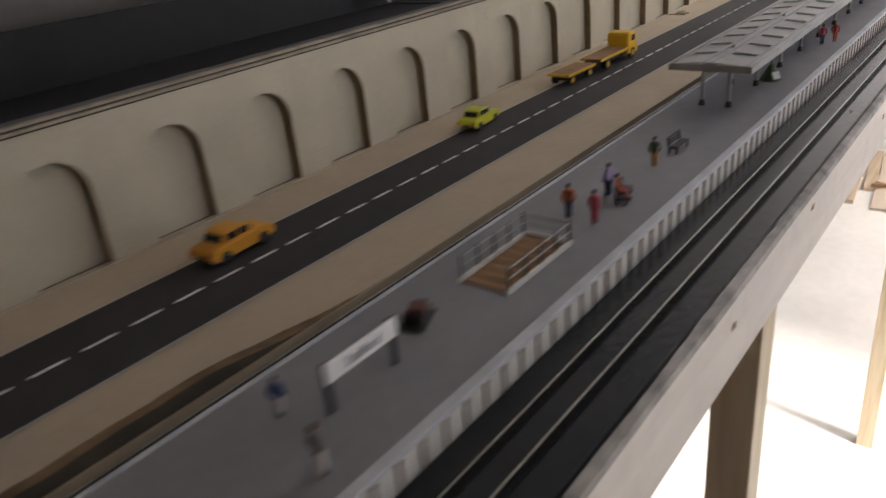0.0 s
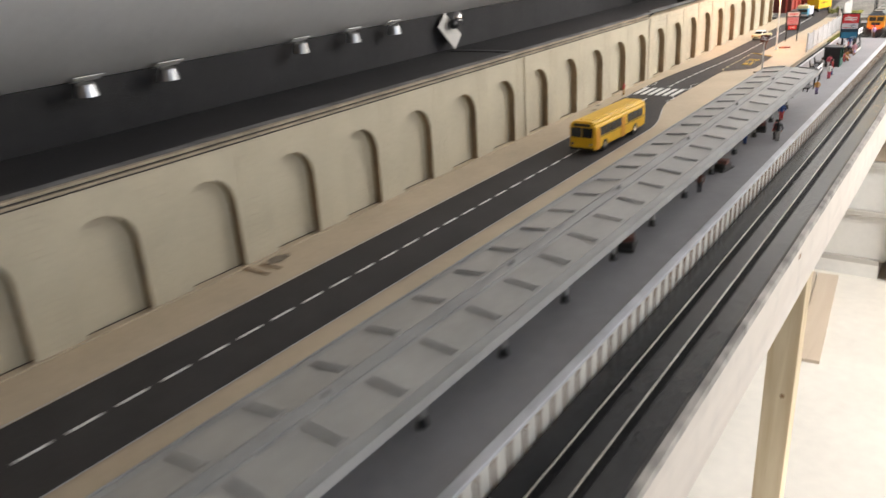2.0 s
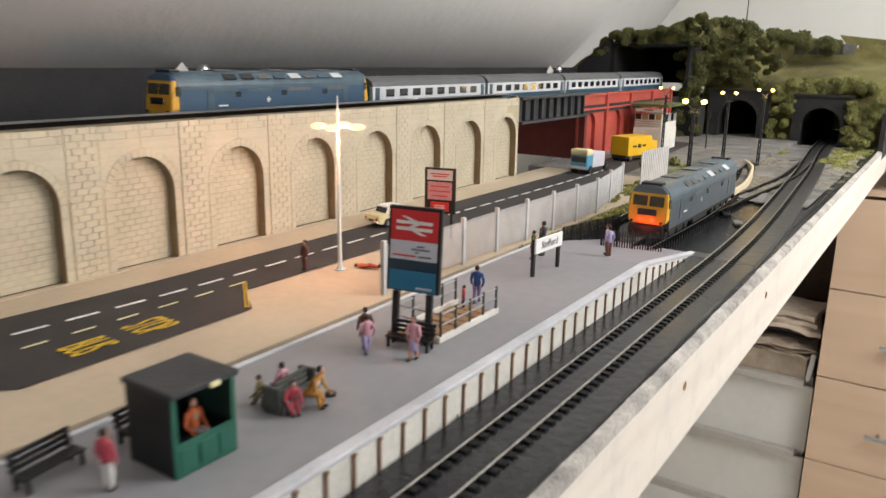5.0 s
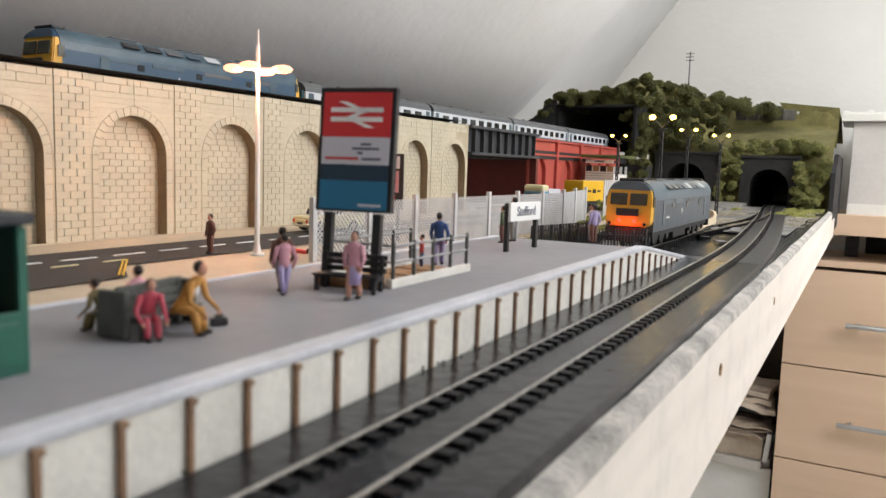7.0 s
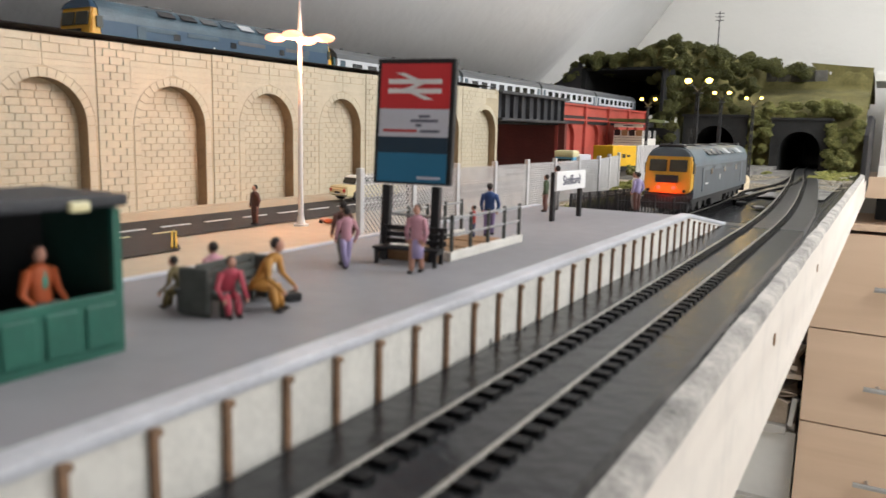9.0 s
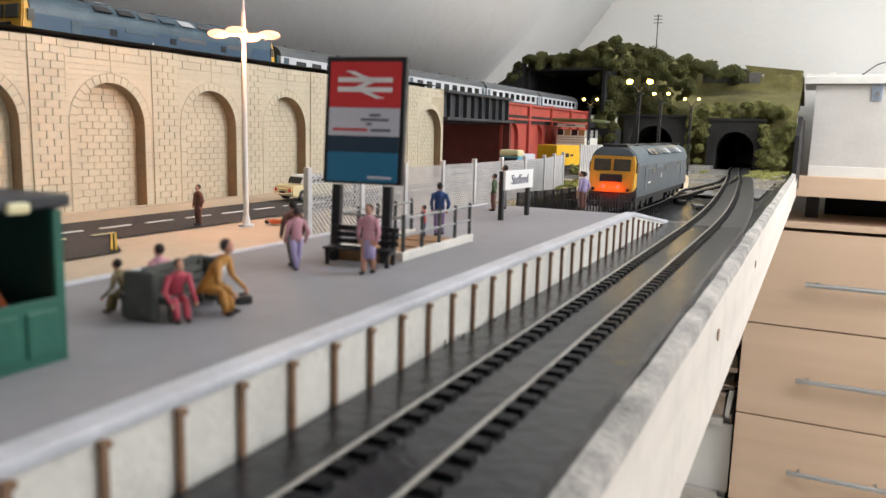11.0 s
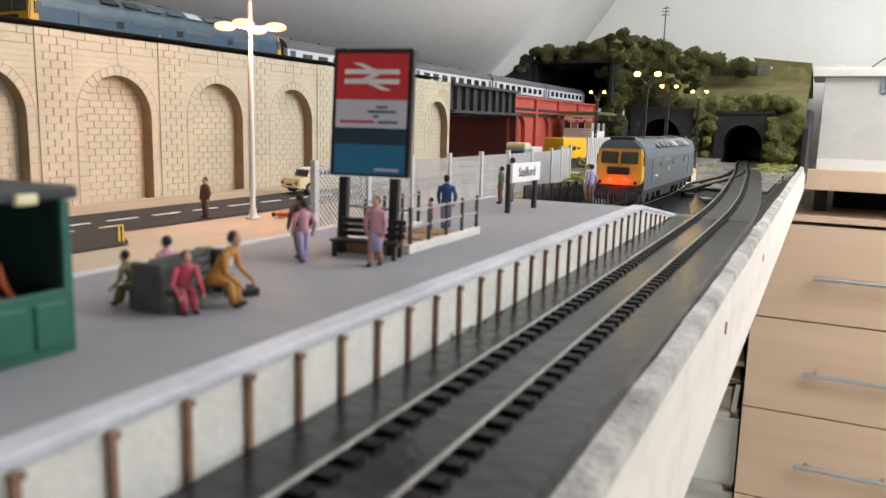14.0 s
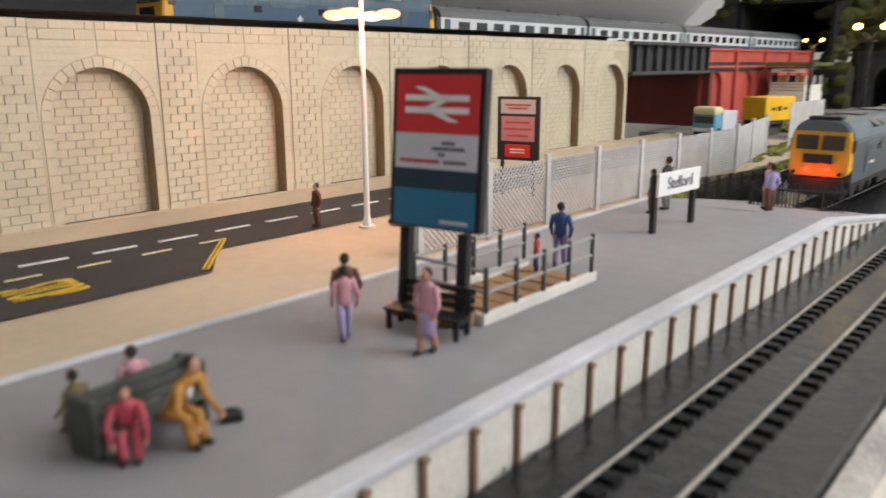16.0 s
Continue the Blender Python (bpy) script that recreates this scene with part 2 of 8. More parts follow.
M_LEAF2 = mat("olive_foliage", (0.185, 0.180, 0.055), 0.95, var=0.4, scale=60, bump=0.6, bscale=900, stain=(0.066, 0.074, 0.020), island=0.25)
M_GRASS = mat("static_grass_slope", (0.140, 0.122, 0.042), 0.95, var=0.35, scale=24, bump=0.8, bscale=900, stain=(0.062, 0.060, 0.018))
M_GRAVEL = mat("pale_sandy_ballast", (0.40, 0.36, 0.28), 0.9, var=0.25, scale=60, bump=0.7, bscale=700)
M_SLATE = mat("dark_stone_portal", (0.017, 0.017, 0.016), 0.8, var=0.25, scale=80, bump=0.4, bscale=500)
M_WARM = mat("warm_lamp_glass", (1.0, 0.40, 0.20), 0.4, var=0.0, bump=0.0, emit=2.0)
M_YARDBULB = mat("yellow_lamp_glass", (1.0, 0.60, 0.10), 0.4, var=0.0, bump=0.0, emit=11.0)
M_REDLED = mat("red_light", (1.0, 0.03, 0.015), 0.4, var=0.0, bump=0.0, emit=5.0)
M_SKIN = mat("painted_flesh", (0.45, 0.23, 0.16), 0.6, var=0.0, bump=0.0)
M_HAIR = mat("painted_dark_hair", (0.02, 0.013, 0.01), 0.7, var=0.0, bump=0.0)
FIG = {k: mat("figure_" + k, c, 0.6, var=0.08, scale=200, bump=0.0) for k, c in dict(
    pink=(0.52, 0.26, 0.31), lilac=(0.36, 0.30, 0.50), grey=(0.22, 0.21, 0.20), brown=(0.13, 0.05, 0.035), blue=(0.02, 0.06, 0.20),
    navy=(0.02, 0.025, 0.08), orange=(0.48, 0.10, 0.025), yellow=(0.42, 0.20, 0.035), red=(0.42, 0.035, 0.03), green=(0.05, 0.08, 0.03),
    black=(0.012, 0.012, 0.014), white=(0.65, 0.63, 0.60), teal=(0.05, 0.30, 0.22), rose=(0.45, 0.06, 0.09), mauve=(0.22, 0.16, 0.30), olive=(0.13, 0.095, 0.03)).items()}
M_LUGGAGE = mat("dark_painted_luggage", (0.03, 0.028, 0.025), 0.6, var=0.2, scale=200, bump=0.0)
M_BENCH = mat("grey_green_bench_paint", (0.07, 0.074, 0.066), 0.6, var=0.2, scale=200, bump=0.0)
M_CARD = mat("brown_card", (0.30, 0.17, 0.08), 0.8, var=0.15, scale=120, bump=0.1)
M_BOXGREY = mat("painted_chipboard", (0.60, 0.57, 0.53), 0.8, var=0.06, scale=14, bump=0.1, bscale=300)
M_WHITEBOARD = mat("white_melamine", (0.74, 0.72, 0.67), 0.5, var=0.04, scale=6, bump=0.0)
M_GALV = mat("galvanised_steel", (0.45, 0.52, 0.62), 0.4, metal=0.7, var=0.15, scale=80, bump=0.0)


# ---------------------------------------------------------------- mesh helpers
def box(bm, c, s, rz=0.0, bevel=0.0, mi=0, rx=0.0, ry=0.0):
    """A box at centre c of size s into bm; bevelled edges if asked."""
    m = Matrix.Translation(c) @ Euler((rx, ry, rz)).to_matrix().to_4x4() @ Matrix.Diagonal((*s, 1))
    r = bmesh.ops.create_cube(bm, size=1, matrix=m)
    faces = {f for v in r["verts"] for f in v.link_faces}
    for f in faces:
        f.material_index = mi
    if bevel:
        edges = list({e for v in r["verts"] for e in v.link_edges})
        nf = bmesh.ops.bevel(bm, geom=edges, offset=bevel, segments=2, profile=0.6, affect="EDGES", material=mi)["faces"]
        for f in nf:
            f.material_index = mi


def cyl(bm, c, r, h, axis="z", seg=12, r2=None, mi=0):
    """A cylinder or cone with centre c along an axis."""
    rot = {"z": Matrix.Identity(4), "x": Matrix.Rotation(math.pi / 2, 4, "Y"), "y": Matrix.Rotation(-math.pi / 2, 4, "X")}[axis]
    g = bmesh.ops.create_cone(bm, cap_ends=True, segments=seg, radius1=r, radius2=r if r2 is None else r2, depth=h, matrix=Matrix.Translation(c) @ rot)
    for f in {f for v in g["verts"] for f in v.link_faces}:
        f.material_index = mi


def rod(bm, a, b, r, seg=8, mi=0):
    a, b = Vector(a), Vector(b)
    q = (b - a).to_track_quat("Z", "Y").to_matrix().to_4x4()
    g = bmesh.ops.create_cone(bm, cap_ends=True, segments=seg, radius1=r, radius2=r, depth=(b - a).length, matrix=Matrix.Translation((a + b) / 2) @ q)
    for f in {f for v in g["verts"] for f in v.link_faces}:
        f.material_index = mi


def ball(bm, c, r, squash=(1, 1, 1), seg=10, mi=0):
    g = bmesh.ops.create_uvsphere(bm, u_segments=seg, v_segments=max(5, seg // 2 + 1), radius=r, matrix=Matrix.Translation(c) @ Matrix.Diagonal((*squash, 1)))
    for f in {f for v in g["verts"] for f in v.link_faces}:
        f.material_index = mi
        f.smooth = True


def prism(bm, pts, a, b, axis="y", mi=0, smooth=False):
    """Extrude a closed outline (pairs) between a and b along an axis. Pairs are (x, z) for y, (x, y) for z and (y, z) for x."""
    def at(p, k):
        return {"y": (p[0], k, p[1]), "z": (p[0], p[1], k), "x": (k, p[0], p[1])}[axis]
    va, vb = [bm.verts.new(at(p, a)) for p in pts], [bm.verts.new(at(p, b)) for p in pts]
    n = len(pts)
    fs = [bm.faces.new((va[i], va[(i + 1) % n], vb[(i + 1) % n], vb[i])) for i in range(n)]
    for f in fs:
        f.smooth = smooth
    fs += [bm.faces.new(va[::-1]), bm.faces.new(vb)]
    for f in fs:
        f.material_index = mi
    bmesh.ops.recalc_face_normals(bm, faces=fs)


def mesh_of(bm, name, mats):
    me = bpy.data.meshes.new(name)
    bm.normal_update()
    bm.to_mesh(me)
    bm.free()
    for m in (mats if isinstance(mats, (list, tuple)) else [mats]):
        me.materials.append(m)
    return me


def thing(name, label, category, group="", kind="", bm=None, mats=None, at=(0, 0, 0), rz=0.0):
    """A top-level thing: a mesh if bm is given, else an Empty at its base."""
    ob = new(name, mesh_of(bm, name, mats) if bm else None)
    ob.matrix_world = pose(*at, 0, 0, rz)
    return tagged(ob, label, category, group, kind)


def part(name, bm, mats, parent, label=""):
    ob = new(name, mesh_of(bm, name, mats))
    ob.parent = parent
    return tagged(ob, label)


def part_at(name, me, parent, m):
    """A part that shares a mesh."""
    ob = new(name, me)
    ob.parent = parent
    ob.matrix_basis = m
    return ob


def boxes_mesh(name, items, mats):
    """One mesh of many plain boxes, items: (cx, cy, cz, sx, sy, sz)."""
    vs, fs = [], []
    for cx, cy, cz, sx, sy, sz in items:
        k = len(vs)
        for dz in (-1, 1):
            for dx, dy in ((-1, -1), (1, -1), (1, 1), (-1, 1)):
                vs.append((cx + dx * sx / 2, cy + dy * sy / 2, cz + dz * sz / 2))
        fs += [(k, k + 3, k + 2, k + 1), (k + 4, k + 5, k + 6, k + 7), (k, k + 1, k + 5, k + 4), (k + 1, k + 2, k + 6, k + 5), (k + 2, k + 3, k + 7, k + 6), (k + 3, k, k + 4, k + 7)]
    me = bpy.data.meshes.new(name)
    me.from_pydata(vs, [], fs)
    for m in (mats if isinstance(mats, (list, tuple)) else [mats]):
        me.materials.append(m)
    return me


def strip(bm, line_a, line_b, z, mi=0):
    """A flat ribbon between two lines of (x, y)."""
    a, b = [bm.verts.new((*p, z)) for p in line_a], [bm.verts.new((*p, z)) for p in line_b]
    for i in range(len(a) - 1):
        f = bm.faces.new((a[i], b[i], b[i + 1], a[i + 1]))
        f.material_index = mi
        if f.normal.z < 0:
            f.normal_flip()
    bm.normal_update()
    for f in bm.faces:
        if f.normal.z < 0:
            f.normal_flip()


def curve_x(pts, y):
    """Smooth x at y through (y, x) pairs."""
    for (y0, x0), (y1, x1) in zip(pts, pts[1:]):
        if y <= y1:
            u = max(0.0, (y - y0) / (y1 - y0))
            u = u * u * (3 - 2 * u)
            return x0 + (x1 - x0) * u
    return pts[-1][1]

# ---------------------------------------------------------------- room
Z_FLOOR, Z_CEIL, X_EAST, Y_NORTH, Y_SOUTH = -1.155, 1.2, 1.75, 1.86, -3.5
PLAT, RAILZ, DECK = 0.0101, -0.0038, -0.0088


def slab(name, c, s, m, label, category, bevel=0.0):
    bm = bmesh.new()
    box(bm, c, s, bevel=bevel)
    return thing(name, label, category, kind="structure", bm=bm, mats=m)


slab("floor", (0.47, (Y_NORTH + Y_SOUTH) / 2, Z_FLOOR - 0.05), (2.8, Y_NORTH - Y_SOUTH + 0.4, 0.1), M_FLOOR, "cream painted floor of the attic room", "floor")
# flat ceiling; its opening is made up to hold the overhead lamp
bm = bmesh.new()
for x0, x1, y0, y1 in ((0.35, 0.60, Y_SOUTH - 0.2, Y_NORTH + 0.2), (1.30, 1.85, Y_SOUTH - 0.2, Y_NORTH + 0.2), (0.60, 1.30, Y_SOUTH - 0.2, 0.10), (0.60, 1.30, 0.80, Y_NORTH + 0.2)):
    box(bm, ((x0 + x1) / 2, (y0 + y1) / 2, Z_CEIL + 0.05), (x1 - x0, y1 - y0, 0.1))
thing("ceiling", "flat grey-white attic ceiling with an opening for the added lamp", "ceiling", kind="structure", bm=bm, mats=M_CEIL)
# unseen panel added above the opening to keep direct sun out
slab("roof_sun_block", (0.95, 0.45, Z_CEIL + 0.11), (0.76, 0.76, 0.01), M_GABLE, "unseen panel added to block sun above the roof lamp", "blind")
slab("wall_north", (0.47, Y_NORTH + 0.06, 0.05), (2.8, 0.12, 2.5), M_GABLE, "off-white painted gable wall behind the hill", "wall")
# unseen wall, given a dark colour and brought close to absorb bounced light
slab("wall_south", (0.47, Y_SOUTH - 0.06, 0.05), (2.8, 0.12, 2.5), M_CARD, "unseen end wall coloured dark to absorb light", "wall")
slab("wall_west", (-0.78, (Y_NORTH + Y_SOUTH) / 2, -0.5), (0.1, Y_NORTH - Y_SOUTH + 0.4, 1.3), M_GABLE, "low eaves wall behind the layout", "wall")
# sloping ceiling over the layout: it starts low behind the upper track bed and sweeps up towards the gable
bm = bmesh.new()
LOW = [(-0.234, 0.1335), (-0.10, 0.2430), (0.05, 0.3720), (0.22, 0.62), (0.40, Z_CEIL), (0.40, Z_CEIL + 0.1), (0.20, Z_CEIL + 0.1), (-0.30, 0.1335)]
HIGH = [(-0.80, -0.36), (-0.46, 0.082), (-0.12, 0.524), (0.14, 0.862), (0.40, Z_CEIL), (0.40, Z_CEIL + 0.1), (0.32, Z_CEIL + 0.1), (-0.86, -0.36)]
rows = []
for y, u in [(Y_SOUTH, 0.0), (-1.0, 0.0), (0.6, 0.0)] + [(0.88 + 0.055 * k, (k / 8) ** 2 * (3 - 2 * k / 8)) for k in range(9)] + [(Y_NORTH, 1.0)]:
    rows.append([bm.verts.new((p[0] + (q[0] - p[0]) * u, y, p[1] + (q[1] - p[1]) * u)) for p, q in zip(LOW, HIGH)])
for r0, r1 in zip(rows, rows[1:]):
    for k in range(8):
        bm.faces.new((r0[k], r0[(k + 1) % 8], r1[(k + 1) % 8], r1[k])).smooth = k < 4
bm.faces.new(rows[0][::-1]), bm.faces.new(rows[-1])
bmesh.ops.recalc_face_normals(bm, faces=bm.faces[:])
thing("ceiling_slope", "grey-white sloping attic ceiling over the layout", "ceiling", kind="structure", bm=bm, mats=M_CEIL)
# unseen east wall; its two window openings are made up for the lamps
bm = bmesh.new()
ys = [Y_SOUTH, -1.85, -0.85, 0.1, 1.5, Y_NORTH]
for i in range(5):
    y0, y1 = ys[i], ys[i + 1]
    if i in (1, 3):
        SILL = -0.55 if i == 1 else 0.28
        box(bm, (X_EAST + 0.06, (y0 + y1) / 2, (Z_FLOOR + SILL) / 2), (0.12, y1 - y0, SILL - Z_FLOOR))
        box(bm, (X_EAST + 0.06, (y0 + y1) / 2, (1.16 + Z_CEIL + 0.1) / 2), (0.12, y1 - y0, Z_CEIL + 0.1 - 1.16))
    else:
        box(bm, (X_EAST + 0.06, (y0 + y1) / 2, (Z_FLOOR + Z_CEIL + 0.1) / 2), (0.12, y1 - y0, Z_CEIL + 0.1 - Z_FLOOR))
# unseen blocker added behind the north lamp to stop direct sun
bm2 = bmesh.new()
box(bm2, (X_EAST + 0.105, 0.8, 0.72), (0.01, 1.44, 0.92))
thing("window_sun_block", "unseen panel added behind the window lamp to block sun", "blind", kind="structure", bm=bm2, mats=M_GABLE)
thing("wall_east", "unseen off-white attic wall with two openings made for the lamps", "wall", kind="structure", bm=bm, mats=M_GABLE)

# unseen baffle added so less of the north lamp reaches the south end
slab("light_baffle", (1.50, 0.065, 0.02), (0.50, 0.07, 2.35), M_GABLE, "unseen wall added to cut the window lamp's light southward", "wall")

# ---------------------------------------------------------------- baseboard
Y0, Y1 = -3.3, 1.62
bm = bmesh.new()
box(bm, (0.2, (Y0 + Y1) / 2, (DECK - 0.021) / 2 - 0.0), (0.306, Y1 - Y0, DECK + 0.021))
ob = thing("baseboard", "charcoal painted plywood deck under the near track", "baseboard", kind="structure", bm=bm, mats=M_DECK)
ob.location = (0, 0, -0.006)
ob.location.z = DECK - (DECK - 0.021) / 2 - (DECK + 0.021) / 2
# front plank, its top edge chipped
bm = bmesh.new()
random.seed(4)
n = 900
rows = []
for i in range(n + 1):
    y = Y0 + (1.30 - Y0) * i / n
    e = 0.0006 * noise.noise((y * 14, 0.3, 0)) + 0.0003 * noise.noise((y * 60, 3, 0)) + 0.00015 * noise.noise((y * 190, 5, 0))
    prof = [(0.3535, -0.066), (0.3535, DECK - 0.0005), (0.3602 + 1.6 * e, DECK + 0.0003), (0.3654, DECK - 0.0010 + e), (0.3664, DECK - 0.0045 + 1.5 * e), (0.3668, -0.064), (0.3655, -0.066)]
    rows.append([bm.verts.new((p[0], y, p[1])) for p in prof])
for r0, r1 in zip(rows, rows[1:]):
    for k in range(len(r0)):
        bm.faces.new((r0[k], r0[(k + 1) % len(r0)], r1[(k + 1) % len(r0)], r1[k])).material_index = (0, 1, 2, 2, 0, 0, 0)[k]
bm.faces.new(rows[0][::-1]), bm.faces.new(rows[-1])
bmesh.ops.recalc_face_normals(bm, faces=bm.faces[:])
thing("front_plank", "raw pale pine plank with a chipped grey top edge", "plank", kind="structure", bm=bm, mats=[M_FASCIA, M_DECK, M_CHIPPED])
# knots in the plank
for y, z in ((-2.22, -0.03), (-2.05, -0.022), (-1.78, -0.03), (-1.62, -0.034), (-1.15, -0.02), (-0.42, -0.03), (-0.12, -0.028), (0.1, -0.03)):
    bm = bmesh.new()
    cyl(bm, (0.3669, y, z), 0.0026, 0.0004, "x", 10)
    thing("wood_knot", "small dark knot in the pine plank", "knot", group="knots", bm=bm, mats=M_CARD)


def leg(x, y, w=0.036, d=0.036, top=-0.054):
    root = thing("table_leg", "square pale pine leg under the baseboard", "table leg", "baseboard legs", at=(x, y, Z_FLOOR))
    bm = bmesh.new()
    box(bm, (0, 0, (top - Z_FLOOR) / 2), (w, d, top - Z_FLOOR), bevel=0.0012)
    part("post", bm, M_PINE, root)
    for dx, dz in ((0.006, 0.80), (-0.007, 0.46)):
        bm = bmesh.new()
        cyl(bm, (dx, -d / 2 - 0.0002, dz), 0.0032, 0.0008, "y", 12)
        part("knot", bm, M_CARD, root, "small dark knot")
    return root


for x, y, w in ((0.33, -2.06, 0.036), (0.309, -0.802, 0.037)):
    leg(x, y, w, w)

# ---------------------------------------------------------------- street level slab, road and markings
bm = bmesh.new()
box(bm, (0.0899, (Y0 + 0.46) / 2, -0.0075), (0.1942, 0.46 - Y0, 0.015), bevel=0.0006)
thing("pavement", "tan card pavement beside the model road", "pavement", kind="structure", bm=bm, mats=M_PAVE)
FAR = [(Y0, 0.054), (-0.90, 0.054), (-0.70, 0.0215), (-0.55, 0.0205), (-0.20, 0.040), (0.36, 0.040), (0.95, 0.006)]
NEAR = [(Y0, 0.131), (-0.86, 0.130), (-0.67, 0.0935), (-0.45, 0.0935), (-0.2, 0.104), (0.36, 0.112), (0.95, 0.07)]
ysr = [Y0 + (0.95 - Y0) * i / 260 for i in range(261)]
bm = bmesh.new()
strip(bm, [(curve_x(FAR, y), y) for y in ysr], [(curve_x(NEAR, y), y) for y in ysr], 0.0006)
thing("road", "dark grey two-lane model road with dashed centre line", "road", kind="structure", bm=bm, mats=M_ROAD)
bm = bmesh.new()
strip(bm, [(0.0900, -0.415), (0.0900, -0.195)], [(0.137, -0.368), (0.1355, -0.228)], 0.0008)
thing("bus_bay", "dark grey lay-by beside the model road", "road", kind="structure", bm=bm, mats=M_ROAD)
for x0, y0, x1, y1 in ((0.003, -1.413, 0.030, -1.4125), (0.008, -1.401, 0.030, -1.399)):
    bm = bmesh.new()
    box(bm, (0, 0, 0.0009), (0.0010, math.hypot(x1 - x0, y1 - y0), 0.0012), bevel=0.0002)
    thing("loose_strip", "thin brown strip lying on the pavement", "strip", "loose pavement strips", bm=bm, mats=M_PILLAR, at=((x0 + x1) / 2, (y0 + y1) / 2, 0.0), rz=math.degrees(math.atan2(-(x1 - x0), y1 - y0)))
M_SMUDGE = mat("grey_pavement_smudge", (0.21, 0.175, 0.13), 0.85, var=0.3, scale=90, bump=0.1, stain=(0.10, 0.085, 0.065))
for x, y, rx_, ry_ in ((0.016, -0.769, 0.0030, 0.0062), (0.0075, -0.738, 0.0032, 0.0070), (0.012, -1.385, 0.0065, 0.0120)):
    bm = bmesh.new()
    ring = [2 * math.pi * k / 28 for k in range(28)]
    bm.faces.new([bm.verts.new((rx_ * (1 + 0.3 * noise.noise((math.cos(a) * 2, math.sin(a) * 2, y * 9))) * math.cos(a), ry_ * (1 + 0.3 * noise.noise((math.cos(a) * 2, math.sin(a) * 2, y * 5))) * math.sin(a), 0)) for a in ring])
    thing("pavement_smudge", "grey smudge on the tan pavement", "stain", kind="structure", bm=bm, mats=M_SMUDGE, at=(x, y, 0.0004))
# damp brown stain along the back edge of the pavement
M_STAIN = mat("damp_brown_stain", (0.20, 0.125, 0.06), 0.85, var=0.35, scale=45, bump=0.2, stain=(0.045, 0.035, 0.02))
M_STAINDARK = mat("dark_damp_stain", (0.045, 0.034, 0.02), 0.85, var=0.35, scale=45, bump=0.2, stain=(0.02, 0.017, 0.012))
for nm_, inset, m_, z_ in (("pavement_stain", 0.0, M_STAIN, 0.0004), ("pavement_stain", 0.008, M_STAINDARK, 0.0007)):
    bm = bmesh.new()
    ya_ = [Y0 + 0.4 + (-2.31 - Y0 - 0.4) * i / 90 for i in range(91)]
    ed_ = [(min(0.1866, 0.168 + inset + 0.019 * max(0.0, (y + 2.43) / 0.10) + 0.0020 * noise.noise((y * 40, inset * 90, 0)) + 0.0010 * noise.noise((y * 140, 4, 0))), y) for y in ya_]
    strip(bm, ed_, [(0.1868, y) for y in ya_], z_)
    thing(nm_, "brown damp stain along the pavement edge", "stain", kind="structure", bm=bm, mats=m_)
# thin white kerb lines
for name, edge, off in (("kerb_line", FAR, -0.0008), ("kerb_line", NEAR, 0.0008)):
    bm = bmesh.new()
    strip(bm, [(curve_x(edge, y) - 0.0005 + off, y) for y in ysr[:158]], [(curve_x(edge, y) + 0.0005 + off, y) for y in ysr[:158]], 0.0010)
    thing(name, "thin pale line along the road edge", "road line", kind="structure", bm=bm, mats=M_COPING)
# centre dashes
me_dash = boxes_mesh("dash", [(0, 0, 0, 0.0021, 0.0195, 0.0004)], M_WHITELINE)
dashes = thing("centre_line", "white dashed centre line painted on the road", "road line", kind="structure")
y = -2.62
while y < 0.5:
    if not -0.665 < y < -0.575:
        x = (curve_x(FAR, y) + curve_x(NEAR, y)) / 2
        dx = (curve_x(FAR, y + 0.01) + curve_x(NEAR, y + 0.01)) / 2 - (curve_x(FAR, y - 0.01) + curve_x(NEAR, y - 0.01)) / 2
        part_at("dash", me_dash, dashes, pose(x, y, 0.0010, 0, 0, -math.degrees(math.atan2(dx, 0.02))))
    y += 0.0298
# zebra crossing
zeb = thing("zebra_crossing", "white striped zebra crossing on the road", "zebra crossing", kind="structure")
for i in range(6):
    x = 0.0285 + i * 0.0113
    bm = bmesh.new()
    box(bm, (x, -0.617 + 0.0, 0.0011), (0.0062, 0.056, 0.0004))
    part("stripe", bm, M_WHITELINE, zeb)
# zigzag lines beside the crossing
zz_ = thing("zigzag_lines", "thin white zigzag lines beside the crossing", "road markings", kind="structure")
for line in ([(0.0240, -0.601), (0.0221, -0.574), (0.0289, -0.560), (0.0247, -0.540)], [(0.0880, -0.594), (0.0933, -0.574), (0.0851, -0.555), (0.0922, -0.537)],
             [(0.0240, -0.645), (0.0232, -0.664), (0.0300, -0.680), (0.0270, -0.700)], [(0.0885, -0.645), (0.0955, -0.664), (0.0905, -0.680), (0.0990, -0.700)]):
    bm = bmesh.new()
    strip(bm, [(x - 0.0006, y) for x, y in line], [(x + 0.0006, y) for x, y in line], 0.0011)
    part("zigzag", bm, M_WHITELINE, zz_)
# yellow bay markings
bay = thing("bay_markings", "yellow lay-by lines and lettering on the road", "road markings", kind="structure")
for i in range(8):
    bm = bmesh.new()
    box(bm, (0.0903, -0.3905 + i * 0.0273, 0.0012), (0.0013, 0.0135, 0.0004))
    part("dash", bm, M_CREAMCAR, bay, "pale cream dash")
bm = bmesh.new()
for d_ in (-0.0009, 0.0009):
    box(bm, (0.1122 + d_ * 0.6, -0.2120 + d_ * 0.75, 0.0014), (0.0535, 0.0009, 0.0006), rz=math.radians(-40.5))
part("end_line", bm, M_YELLOWLINE, bay)


